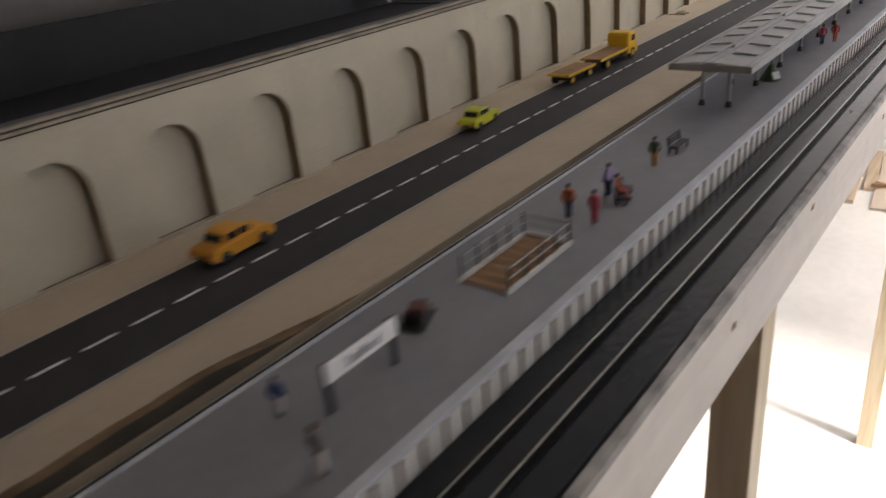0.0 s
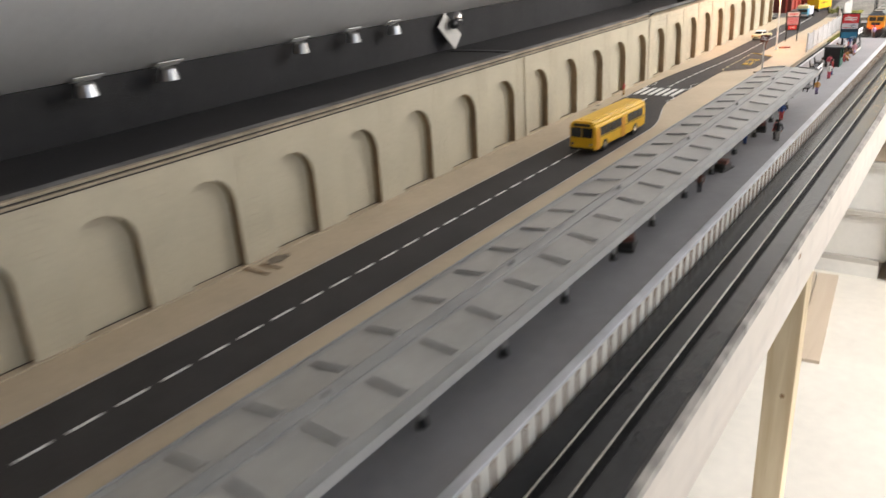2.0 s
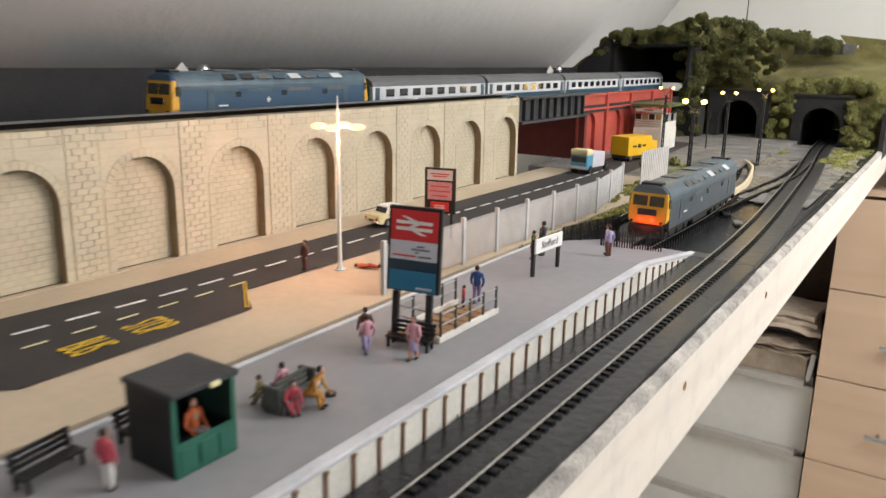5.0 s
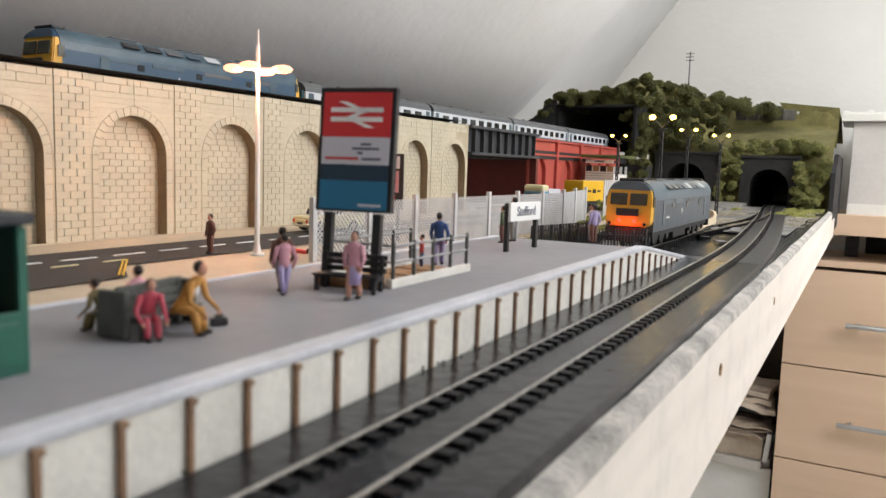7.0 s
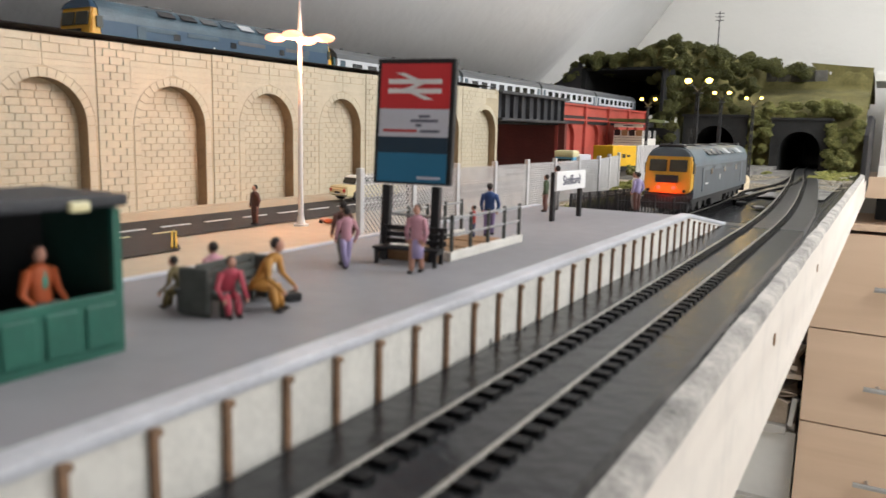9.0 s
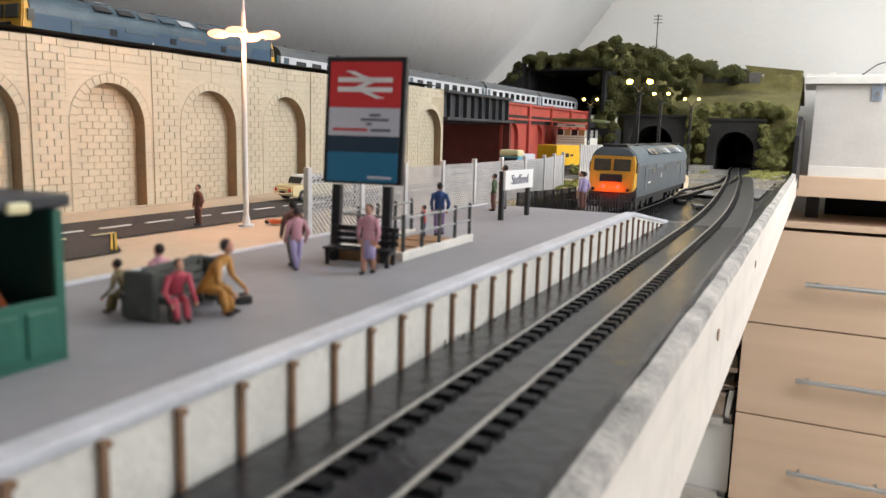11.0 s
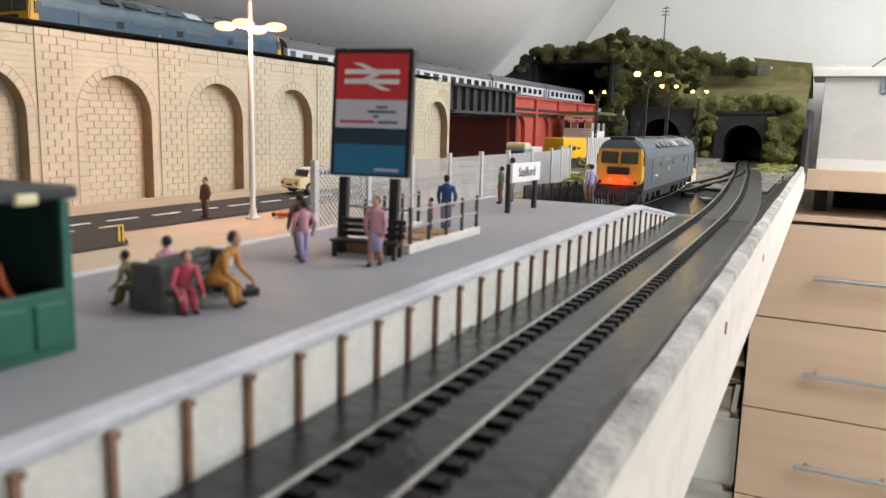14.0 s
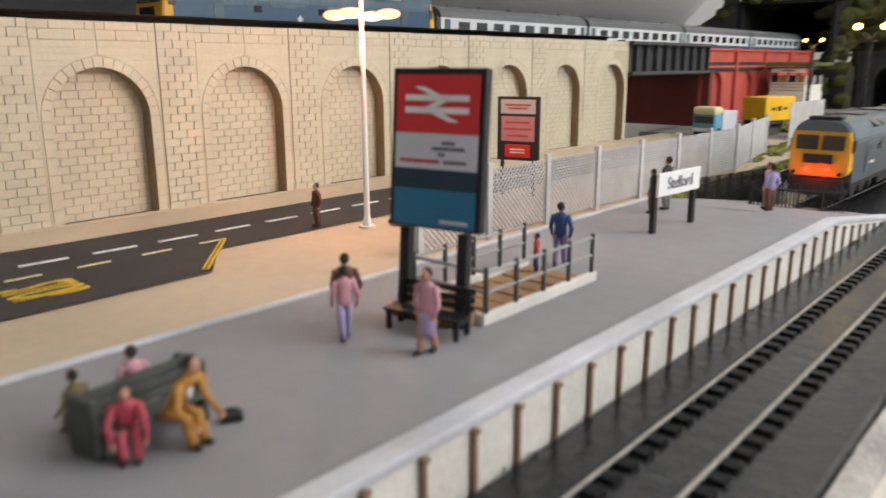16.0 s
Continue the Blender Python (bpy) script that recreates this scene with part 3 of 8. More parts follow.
def lettering(text, size, m, parent, at, rx=0, ry=0, rz=0, name="lettering", label="", extrude=0.0002, align="CENTER", sx=1.0):
    cu = bpy.data.curves.new(name, "FONT")
    cu.body, cu.size, cu.extrude, cu.align_x, cu.align_y = text, size, extrude, align, "CENTER"
    tmp = bpy.data.objects.new("tmp", cu)
    scene.collection.objects.link(tmp)
    dg = bpy.context.evaluated_depsgraph_get()
    me = bpy.data.meshes.new_from_object(tmp.evaluated_get(dg))
    bpy.data.objects.remove(tmp)
    me.materials.clear()
    me.materials.append(m)
    ob = new(name, me)
    ob.parent = parent
    ob.matrix_basis = pose(*at, rx, ry, rz) @ Matrix.Diagonal((sx, 1, 1, 1))
    return tagged(ob, label)


lettering("BUS", 0.038, M_YELLOWLINE, bay, (0.1140, -0.3225, 0.0012), sx=0.26, label="yellow painted road word BUS")
lettering("STOP", 0.038, M_YELLOWLINE, bay, (0.1130, -0.2842, 0.0012), sx=0.215, label="yellow painted road word STOP")

# ---------------------------------------------------------------- viaduct: upper track bed and arched wall
TOP, BED = 0.1025, 0.0805
bm = bmesh.new()
box(bm, (-0.1225, (Y0 + 1.40) / 2, BED - 0.006), (0.2205, 1.40 - Y0, 0.012))
thing("upper_trackbed", "black painted upper track bed behind the arched wall", "track bed", kind="structure", bm=bm, mats=M_BED)
bm = bmesh.new()
box(bm, (-0.2310, (Y0 + 1.05) / 2, (BED + 0.1335) / 2), (0.006, 1.05 - Y0, 0.1335 - BED + 0.002))
thing("back_board", "black painted board closing the bed under the ceiling", "board", kind="structure", bm=bm, mats=M_BED)
# worn grey lip of the wall board, with a black inner face
bm = bmesh.new()
rows = []
for i in range(400):
    y = Y0 + (0.358 - Y0) * i / 399
    w = (0.010 if y < -0.462 else 0.020) + 0.004 * noise.noise((y * 6, 1, 0)) + 0.002 * noise.noise((y * 30, 2, 0))
    rows.append((bm.verts.new((-0.0048, y, TOP + 0.0035)), bm.verts.new((-0.0052 - w, y, TOP + 0.0035)), bm.verts.new((-0.0062 - w, y, BED))))
for a, b in zip(rows, rows[1:]):
    bm.faces.new((a[0], a[1], b[1], b[0])), bm.faces.new((a[1], a[2], b[2], b[1]))
for f in bm.faces[:][1::2]:
    f.material_index = 1
for f in bm.faces:
    f.normal_update()
    if f.normal.z < 0:
        f.normal_flip()
thing("bed_edge", "worn grey edge of the upper track bed", "track bed edge", kind="structure", bm=bm, mats=[M_BEDEDGE, M_BED])
# the two black strips paint the shade lines between the capping layers
for x, z, h, m_ in ((-0.0019, TOP + 0.0026, 0.0020, M_WALLTOP), (-0.0034, TOP + 0.0010, 0.0012, M_BLACK), (-0.0017, TOP - 0.0008, 0.0022, M_WALLTOP), (-0.0012, TOP - 0.0024, 0.0008, M_UNDER)):
    slab("capping_strip", (x, (Y0 - 0.52) / 2, z), (0.0048, -0.52 - Y0, h), m_, "thin capping strip along the wall top, black for the shaded gaps", "wall capping", bevel=0.0003)

PITCH, SPRING, RAD = 0.088, 0.0530, 0.0258
RECESS = 0.0085
# brown of the cut edge, darkened to carry the recess shade too
M_REVEAL = mat("shaded_brown_cut_edge", (0.27, 0.195, 0.115), 0.75, var=0.15, scale=60, bump=0.1)
# darker groove colour paints the shade in the stone joints
M_GROOVE = mat("shaded_stone_joint", (0.45, 0.38, 0.262), 0.8, var=0.15, scale=40, bump=0.1)


def arch_bay(name, h, w, rad, spring, recess, mats, thick=0.018, end=None):
    """One wall bay with a blind arch: front face with an arched opening, reveal and recessed infill. It runs from y 0 towards +y."""
    bm = bmesh.new()
    y0, y1 = 0.0, end or w
    c = w / 2
    N = 18
    arc = [(c - rad, 0.0)] + [(c - rad * math.cos(math.pi * i / N), spring + rad * math.sin(math.pi * i / N)) for i in range(N + 1)] + [(c + rad, 0.0)]
    outer = [(y0, 0.0), (y0, spring)] + [(y0 + (y1 - y0) * i / N, h) for i in range(1, N)] + [(y1, spring), (y1, 0.0)]
    va = [bm.verts.new((0, *p)) for p in arc]
    vo = [bm.verts.new((0, *p)) for p in outer]
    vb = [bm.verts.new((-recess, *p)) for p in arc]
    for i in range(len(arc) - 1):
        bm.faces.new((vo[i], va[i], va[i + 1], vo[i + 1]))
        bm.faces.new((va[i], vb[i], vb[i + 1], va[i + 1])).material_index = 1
    tl, tr_ = bm.verts.new((0, y0, h)), bm.verts.new((0, y1, h))
    bm.faces.new((vo[1], vo[2], tl)), bm.faces.new((vo[-2], tr_, vo[-3]))
    bm.faces.new(vb)
    bk = [bm.verts.new((-thick, y, z)) for y, z in ((y0, 0), (y1, 0), (y1, h), (y0, h))]
    bm.faces.new(bk)
    bmesh.ops.recalc_face_normals(bm, faces=bm.faces[:])
    return mesh_of(bm, name, mats)


def quad_blocks(name, quads, depth, mats):
    """Proud blocks from four (y, z) corners each, on the plane x."""
    vs, fs = [], []
    for x, q in quads:
        k = len(vs)
        cy, cz = sum(p[0] for p in q) / 4, sum(p[1] for p in q) / 4
        vs += [(x, *p) for p in q] + [(x + depth, p[0] + (cy - p[0]) * 0.03, p[1] + (cz - p[1]) * 0.03) for p in q]
        fs += [(k + 4, k + 5, k + 6, k + 7)] + [(k + i, k + (i + 1) % 4, k + 4 + (i + 1) % 4, k + 4 + i) for i in range(4)]
    me = bpy.data.meshes.new(name)
    me.from_pydata(vs, [], fs)
    me.materials.append(mats)
    return me


def stonework(end=None, depth=0.00028):
    """Ring stones, spandrel courses and arch infill of one bay."""
    c, R, g = PITCH / 2, RAD + 0.0052, 0.00022
    lim = end or PITCH
    quads = []
    n = 17
    for i in range(n):
        a0, a1 = math.pi * (i + 0.04) / n, math.pi * (i + 0.96) / n
        quads.append((0.0, [(c - RAD * math.cos(a0), SPRING + RAD * math.sin(a0)), (c - R * math.cos(a0), SPRING + R * math.sin(a0)), (c - R * math.cos(a1), SPRING + R * math.sin(a1)), (c - RAD * math.cos(a1), SPRING + RAD * math.sin(a1))]))
    # smooth spandrel panel
    for i in range(12):
        za, zb = SPRING + (0.0918 - SPRING) * i / 12, SPRING + (0.0918 - SPRING) * (i + 1) / 12
        for s in (-1, 1):
            la = math.sqrt(max(0.0, R * R - (za - SPRING) ** 2)) + 0.0002
            lb = math.sqrt(max(0.0, R * R - (zb - SPRING) ** 2)) + 0.0002 if zb < SPRING + R else 0.0
            quad = [(c + s * la, za), (c + s * (c - 0.0118), za), (c + s * (c - 0.0118), zb), (c + s * lb, zb)]
            quads.append((-0.00008, quad if s > 0 else quad[::-1]))
    # two courses of large blocks along the top
    ch = 0.0052
    z, row = 0.0920, 0
    while z < TOP - 0.002:
        z1 = min(z + ch, TOP - 0.001)
        for s in (-1, 1):
            def ring(zz):
                return math.sqrt(max(0.0, R * R - (zz - SPRING) ** 2)) if zz < SPRING + R else 0.0
            ya, yb = ring(z), ring(z1)
            y = 0.0
            edge = c - 0.0115
            cuts = [0.012 * (row % 2) + 0.0105 + 0.0175 * k for k in range(-1, 4)]
            pts_ = sorted([q for q in cuts if max(ya, yb) + 0.003 < q < edge - 0.003])
            lo = None
            for q in pts_ + [edge]:
                l0, l1 = (ya, yb) if lo is None else (lo, lo)
                if q - max(l0, l1) > 0.002:
                    quad = [(c + s * (l0 + g), z + g), (c + s * (q - g), z + g), (c + s * (q - g), z1 - g), (c + s * (l1 + g), z1 - g)]
                    quads.append((0.0, quad if s > 0 else quad[::-1]))
                lo = q
        z, row = z1, row + 1
    # plain jamb strip beside the opening
    for s in (-1, 1):
        zz = 0.0
        while zz < SPRING - 0.002:
            z1 = min(zz + 0.0088, SPRING)
            quad = [(c + s * (RAD + 0.0001), zz + g), (c + s * (R - g), zz + g), (c + s * (R - g), z1 - g), (c + s * (RAD + 0.0001), z1 - g)]
            quads.append((0.0, quad if s > 0 else quad[::-1]))
            zz = z1
    # infill courses
    z, row, hh = 0.0, 0, 0.0042
    while z < SPRING + RAD - 0.002:
        z1 = z + hh
        half = RAD if z1 < SPRING else math.sqrt(max(0, RAD * RAD - (z1 - SPRING) ** 2))
        y = -half
        first = 0.0045 if row % 2 else 0.009
        while y < half - 0.0008:
            y1 = min(half, y + first)
            first = 0.009
            quads.append((-RECESS, [(c + y + g, z + g), (c + y1 - g, z + g), (c + y1 - g, z1 - g), (c + y + g, z1 - g)]))
            y = y1
        z, row = z1, row + 1
    quads = [q for q in quads if max(p[0] for p in q[1]) <= lim + 1e-5]
    return quad_blocks("stone_courses", quads, depth, M_BRICKREL if depth > 0.0002 else M_WALL)


wall = thing("arched_wall", "cream embossed-stone retaining wall of blind arches", "retaining wall", kind="structure")
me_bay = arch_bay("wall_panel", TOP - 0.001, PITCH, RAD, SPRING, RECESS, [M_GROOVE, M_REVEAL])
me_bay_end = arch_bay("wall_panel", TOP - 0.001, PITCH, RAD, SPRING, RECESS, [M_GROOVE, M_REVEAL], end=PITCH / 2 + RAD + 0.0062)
# bays south of y -0.55 are flattened to fit their soft look from the camera
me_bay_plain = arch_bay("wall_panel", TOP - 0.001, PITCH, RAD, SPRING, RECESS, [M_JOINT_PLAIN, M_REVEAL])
me_stone_plain = stonework(None, 0.00007)
me_stone, me_stone_end = stonework(), stonework(PITCH / 2 + RAD + 0.0062)
# pier bricks: a strip 0.0235 wide between the arches
BRK = []
row = 0
while row < 23:
    z = 0.0002 + row * 0.00442
    y = -0.01165
    w = 0.0047 if row % 2 else 0.0093
    while y < 0.0116:
        y1 = min(0.01165, y + w)
        if y1 - y > 0.001:
            BRK.append(((y + y1) / 2, z + 0.0022, y1 - y - 0.0005, 0.0040))
        y, w = y1, 0.0093
    row += 1
me_pier = boxes_mesh("pier_bricks", [(0.0003, y, z, 0.0007, w, h) for y, z, w, h in BRK], M_BRICKREL)
me_pier_plain = boxes_mesh("pier_bricks", [(0.0001, y, z, 0.0003, w, h) for y, z, w, h in BRK], M_WALL)
me_one = boxes_mesh("brick", [(0, 0, 0, 1, 1, 1)], M_BRICKREL)
NB0, NB1 = -36, 5
for k in range(NB0, NB1):
    y = k * PITCH - PITCH / 2 - RAD
    last = k == NB1 - 1
    part_at("wall_panel", me_bay_end if last else (me_bay_plain if y < -0.55 else me_bay), wall, pose(0, y, 0))
    o = part_at("stone_courses", me_stone_end if last else (me_stone_plain if y < -0.55 else me_stone), wall, pose(0.00002, y, 0))
    tagged(o, kind="stuff")
    if -1 <= k <= 3:
        for by, bz, bw, bh in BRK:
            part_at("brick", me_one, wall, Matrix.Translation((0.0004, y + by, bz)) @ Matrix.Diagonal((0.0009, bw, bh, 1)))
    else:
        tagged(part_at("pier_bricks", me_pier_plain if y < -0.55 else me_pier, wall, pose(0, y, 0)), kind="stuff")
bm = bmesh.new()
for y in (-0.9405, -0.5145):
    box(bm, (0.0004, y, (TOP - 0.002) / 2), (0.0014, 0.0082, TOP - 0.002), bevel=0.0005)
    box(bm, (0.0012, y, (TOP - 0.002) / 2), (0.0014, 0.0044, TOP - 0.002), bevel=0.0005)
part("joint_cover", bm, M_WALL, wall)
# dark strip added to stop a light leak and paint the gap's shade
slab("wall_foot_shade", (-0.0142, (Y0 + 0.358) / 2, -0.0050), (0.0128, 0.358 - Y0, 0.0060), M_UNDER, "added dark strip painting the gap shade at the wall foot", "board")
# loose pale base strip along the wall
slab("wall_footing", (0.0012, (Y0 + 0.358) / 2, 0.0006), (0.0024, 0.358 - Y0, 0.0010), M_PAVE, "thin tan footing strip at the wall base", "footing")

# ---------------------------------------------------------------- platform
PX0, PX1, PYE = 0.212, 0.3068, -0.015
bm = bmesh.new()
prism(bm, [(Y0, DECK), (Y0, PLAT), (PYE, PLAT), (0.109, DECK + 0.002), (0.109, DECK)], PX0, PX1 - 0.0012, "x")
plat = thing("platform", "long grey painted station platform with ramped end", "platform", kind="structure", bm=bm, mats=M_PLATFORM)
bm = bmesh.new()
box(bm, (PX1 - 0.0028, (Y0 + PYE) / 2, PLAT + 0.0001), (0.0062, PYE - Y0, 0.0024), bevel=0.0007)
part("coping", bm, M_COPING, plat, "pale grey rounded platform edge")
bm = bmesh.new()
L_ = math.hypot(0.124, 0.0165)
box(bm, (PX1 - 0.0028, (PYE + 0.109) / 2, (PLAT + DECK + 0.002) / 2 + 0.0001), (0.0062, L_, 0.0024), bevel=0.0007, rx=-math.atan2(PLAT - DECK - 0.002, 0.124))
part("coping", bm, M_COPING, plat, "pale grey sloping ramp edge")
bm = bmesh.new()
box(bm, (PX0 + 0.0015, (Y0 + PYE) / 2, PLAT + 0.0003), (0.003, PYE - Y0, 0.0008), bevel=0.0002)
part("coping", bm, M_COPING, plat, "thin pale line on the back edge")
bm = bmesh.new()
prism(bm, [(Y0, DECK + 0.0002), (Y0, PLAT - 0.001), (PYE, PLAT - 0.001), (0.106, DECK + 0.002), (0.106, DECK + 0.0002)], PX1 - 0.0014, PX1 - 0.0004, "x")
part("platform_face", bm, M_FACE, plat, "off-white panelled platform face")
bm = bmesh.new()
box(bm, (0.0, 0, 0), (0.0011, 0.0015, 0.0165), bevel=0.0003)
box(bm, (0.0002, 0.0002, 0.0074), (0.0014, 0.0022, 0.0012), bevel=0.0003)
me_pil = mesh_of(bm, "pillar", M_PILLAR)
y = -0.382 - 0.01512 * 170
while y < PYE + 0.002:
    part_at("pillar", me_pil, plat, pose(PX1 + 0.0001, y, PLAT - 0.0094))
    y += 0.01512
k = 0
while y < 0.10:
    f = 1 - (y - PYE) / 0.124
    part_at("pillar", me_pil, plat, pose(PX1 + 0.0001, y, DECK + (0.0165 * f) / 2) @ Matrix.Diagonal((1, 1, max(0.15, f), 1)))
    y += 0.01512

# ---------------------------------------------------------------- tracks
MAIN = [(Y0, 0.3299), (0.06, 0.3299), (0.62, 0.2995), (1.05, 0.262), (1.30, 0.247)]
SIDING = [(0.0, 0.262), (0.34, 0.2625), (0.70, 0.215), (1.05, 0.125), (1.30, 0.092)]
BACK = [(Y0, 0.1995), (0.05, 0.1995), (0.35, 0.187), (0.75, 0.135), (1.30, 0.05)]


def smooth_x(pts, y):
    """Catmull-Rom through (y, x)."""
    for i in range(len(pts) - 1):
        if y <= pts[i + 1][0] or i == len(pts) - 2:
            (y0, x0), (y1, x1) = pts[i], pts[i + 1]
            m0 = (pts[i + 1][1] - pts[i - 1][1]) / (pts[i + 1][0] - pts[i - 1][0]) if i else 0.0
            m1 = (pts[i + 2][1] - pts[i][1]) / (pts[i + 2][0] - pts[i][0]) if i + 2 < len(pts) else (x1 - x0) / (y1 - y0)
            u, h = (y - y0) / (y1 - y0), y1 - y0
            return (2 * u**3 - 3 * u * u + 1) * x0 + (u**3 - 2 * u * u + u) * h * m0 + (3 * u * u - 2 * u**3) * x1 + (u**3 - u * u) * h * m1


def track(label, pts, ya, yb, gauge=0.0173, m=None, zt=RAILZ, sleepers=True, wide=False):
    root = thing("railway_track", label, "railway track")
    ys = [ya]
    while ys[-1] < yb:
        ys.append(ys[-1] + (0.5 if ys[-1] + 0.5 < min(0.0, yb) else 0.012))
    for side in (-1, 1):
        bm = bmesh.new()
        prof = [(-0.0006, -0.0001), (-0.00045, 0), (0.00045, 0), (0.0006, -0.0001), (0.0005, -0.0006), (0.0002, -0.0014), (0.0002, -0.0032), (-0.0002, -0.0032), (-0.0002, -0.0014), (-0.0005, -0.0006)]
        prev = None
        for y in ys:
            x = smooth_x(pts, y) + side * gauge / 2
            ring = [bm.verts.new((x + px, y, zt + pz)) for px, pz in prof]
            if prev:
                for k in range(len(prof)):
                    bm.faces.new((prev[k], prev[(k + 1) % len(prof)], ring[(k + 1) % len(prof)], ring[k]))
            prev = ring
        bmesh.ops.recalc_face_normals(bm, faces=bm.faces[:])
        for f in bm.faces:
            f.material_index = 1 if f.calc_center_median().z < zt - 0.0005 else 0
        part("rail", bm, [m or M_RAIL, M_UNDER], root, "dull nickel-silver rail")
    if sleepers and wide:
        # near-black sleepers carry the shade of the narrow gap in their colour
        items = [(smooth_x(pts, ya + 0.0085 * k), ya + 0.0085 * k, zt - 0.0040, 0.0240, 0.0034, 0.0016) for k in range(int((yb - ya) / 0.0085))]
        ob = new("track_base", boxes_mesh("track_base", items, M_UNDER))
        ob.parent = root
        tagged(ob, "sleepers darkened for the shade of the gap", kind="stuff")
    elif sleepers:
        items = []
        y = ya
        while y < yb:
            x = smooth_x(pts, y)
            for side in (-1, 1):
                items.append((x + side * gauge / 2 + 0.0028, y, zt - 0.0024, 0.0042, 0.0036, 0.0046))
            y += 0.0072
        ob = new("track_base", boxes_mesh("track_base", items, M_SLEEPER))
        ob.parent = root
        tagged(ob, "black plastic sleeper ends and chairs", kind="stuff")
    return root


# flush infill beside and between the main rails
for lbl, a, b in (("dark infill strip between platform and rail", -0.0245, -0.0101), ("dark infill strip between the rails", -0.0080, 0.0080), ("dark infill strip beside the near rail", 0.0096, 0.0280)):
    bm = bmesh.new()
    prev = None
    for i in range(90):
        y = Y0 + 0.25 * i if Y0 + 0.25 * i < 0 else (i - 13) * 0.018
        if y > 1.25:
            break
        xa, xb = smooth_x(MAIN, y) + a, smooth_x(MAIN, y) + b
        ring = [bm.verts.new((xa, y, DECK)), bm.verts.new((xa + 0.0004, y, RAILZ - 0.0012)), bm.verts.new((xb - 0.0004, y, RAILZ - 0.0012)), bm.verts.new((xb, y, DECK))]
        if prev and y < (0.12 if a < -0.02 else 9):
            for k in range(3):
                # beyond y 0.10 the infill takes the colour with the sheen painted in
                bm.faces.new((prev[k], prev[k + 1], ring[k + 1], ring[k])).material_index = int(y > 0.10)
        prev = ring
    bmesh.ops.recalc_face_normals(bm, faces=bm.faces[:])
    thing("track_infill", lbl, "track infill", kind="structure", bm=bm, mats=[M_DECK, M_FARDECK])
track("straight nickel-silver main line beside the platform", MAIN, Y0, 1.30)
track("siding track under the standing locomotive", SIDING, 0.005, 1.30)
track("narrow back track behind the platform", BACK, Y0, 1.30, gauge=0.0165, zt=-0.0022, wide=True)
track("turnout track joining siding and main line", [(0.18, 0.2640), (0.40, 0.2720), (0.62, 0.2860), (0.86, 0.2790)], 0.30, 0.84, m=M_RUSTRAIL)

# ---------------------------------------------------------------- bridge, red wall, yard
bm = bmesh.new()
prism(bm, [(0.3575, 0.0), (0.3575, 0.0650), (0.3600, 0.0650), (0.3600, 0.0)], -0.20, -0.0130, "x")
prism(bm, [(0.3575, 0.0), (0.3575, TOP + 0.001), (0.3600, TOP + 0.001), (0.3600, 0.0)], -0.0130, -0.0035, "x")
thing("wall_end", "cream return face at the end of the arched wall", "retaining wall", kind="structure", bm=bm, mats=M_WALL)
bridge = thing("girder_bridge", "dark grey plate girder bridge over the yard road", "girder bridge", kind="structure")
bm = bmesh.new()
box(bm, (-0.004, 0.466, 0.0848), (0.004, 0.212, 0.030), bevel=0.0004)
part("web_plate", bm, M_GIRDER, bridge)
for z, w in ((0.1003, 0.012), (0.069, 0.013)):
    bm = bmesh.new()
    box(bm, (-0.0005, 0.466, z), (w, 0.216, 0.0035), bevel=0.0004)
    part("flange", bm, M_GIRDER, bridge)
bm = bmesh.new()
box(bm, (0.0005, 0, 0.0848), (0.005, 0.0022, 0.0275))
me_st = mesh_of(bm, "stiffener", M_GIRDER)
for i in range(9):
    part_at("stiffener", me_st, bridge, pose(0, 0.372 + i * 0.0236, 0))
bm = bmesh.new()
box(bm, (-0.11, 0.466, 0.0665), (0.20, 0.212, 0.003))
part("soffit", bm, M_UNDER, bridge)
# red opening under the bridge, its shade painted as a darker red
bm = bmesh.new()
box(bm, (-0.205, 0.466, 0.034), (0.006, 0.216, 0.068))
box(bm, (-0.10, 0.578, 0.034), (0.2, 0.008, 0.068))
thing("bridge_abutment", "red brick abutment with the bridge's shade in its colour", "abutment", kind="structure", bm=bm, mats=M_REDSHADE)
red = thing("red_brick_wall", "red brick-paper retaining wall with blind arches", "retaining wall", kind="structure")
me_rb = arch_bay("wall_panel", 0.0965, 0.113, 0.020, 0.048, 0.006, M_RED)
for i in range(4):
    part_at("wall_panel", me_rb, red, pose(-0.0145, 0.574 + i * 0.113, 0))
bm = bmesh.new()
box(bm, (-0.0125, 0, 0.0498), (0.005, 0.007, 0.0996), bevel=0.0006)
me_rp = mesh_of(bm, "pilaster", M_RED)
for i in range(5):
    part_at("pilaster", me_rp, red, pose(0, 0.577 + i * 0.113, 0))
for z in (0.0745, 0.0965):
    bm = bmesh.new()
    box(bm, (-0.0130, 0.80, z), (0.0045, 0.452, 0.003), bevel=0.0004)
    part("string_course", bm, M_RED, red)
# yard ground and scrub
bm = bmesh.new()
box(bm, (0.09, 0.86, -0.0066), (0.25, 0.80, 0.0130))
thing("yard_ground", "dark ballasted ground of the goods yard", "ground", kind="structure", bm=bm, mats=M_BALLAST)
bm = bmesh.new()
random.seed(3)
rows = []
for i in range(60):
    y = 0.40 + 0.74 * i / 59
    xs = smooth_x(BACK, y) + 0.016
    rows.append([bm.verts.new((xs + u * (0.348 - xs), y, DECK + 0.0020 + 0.0012 * noise.noise((u * 9, y * 22, 0)))) for u in [k / 14 for k in range(15)]])
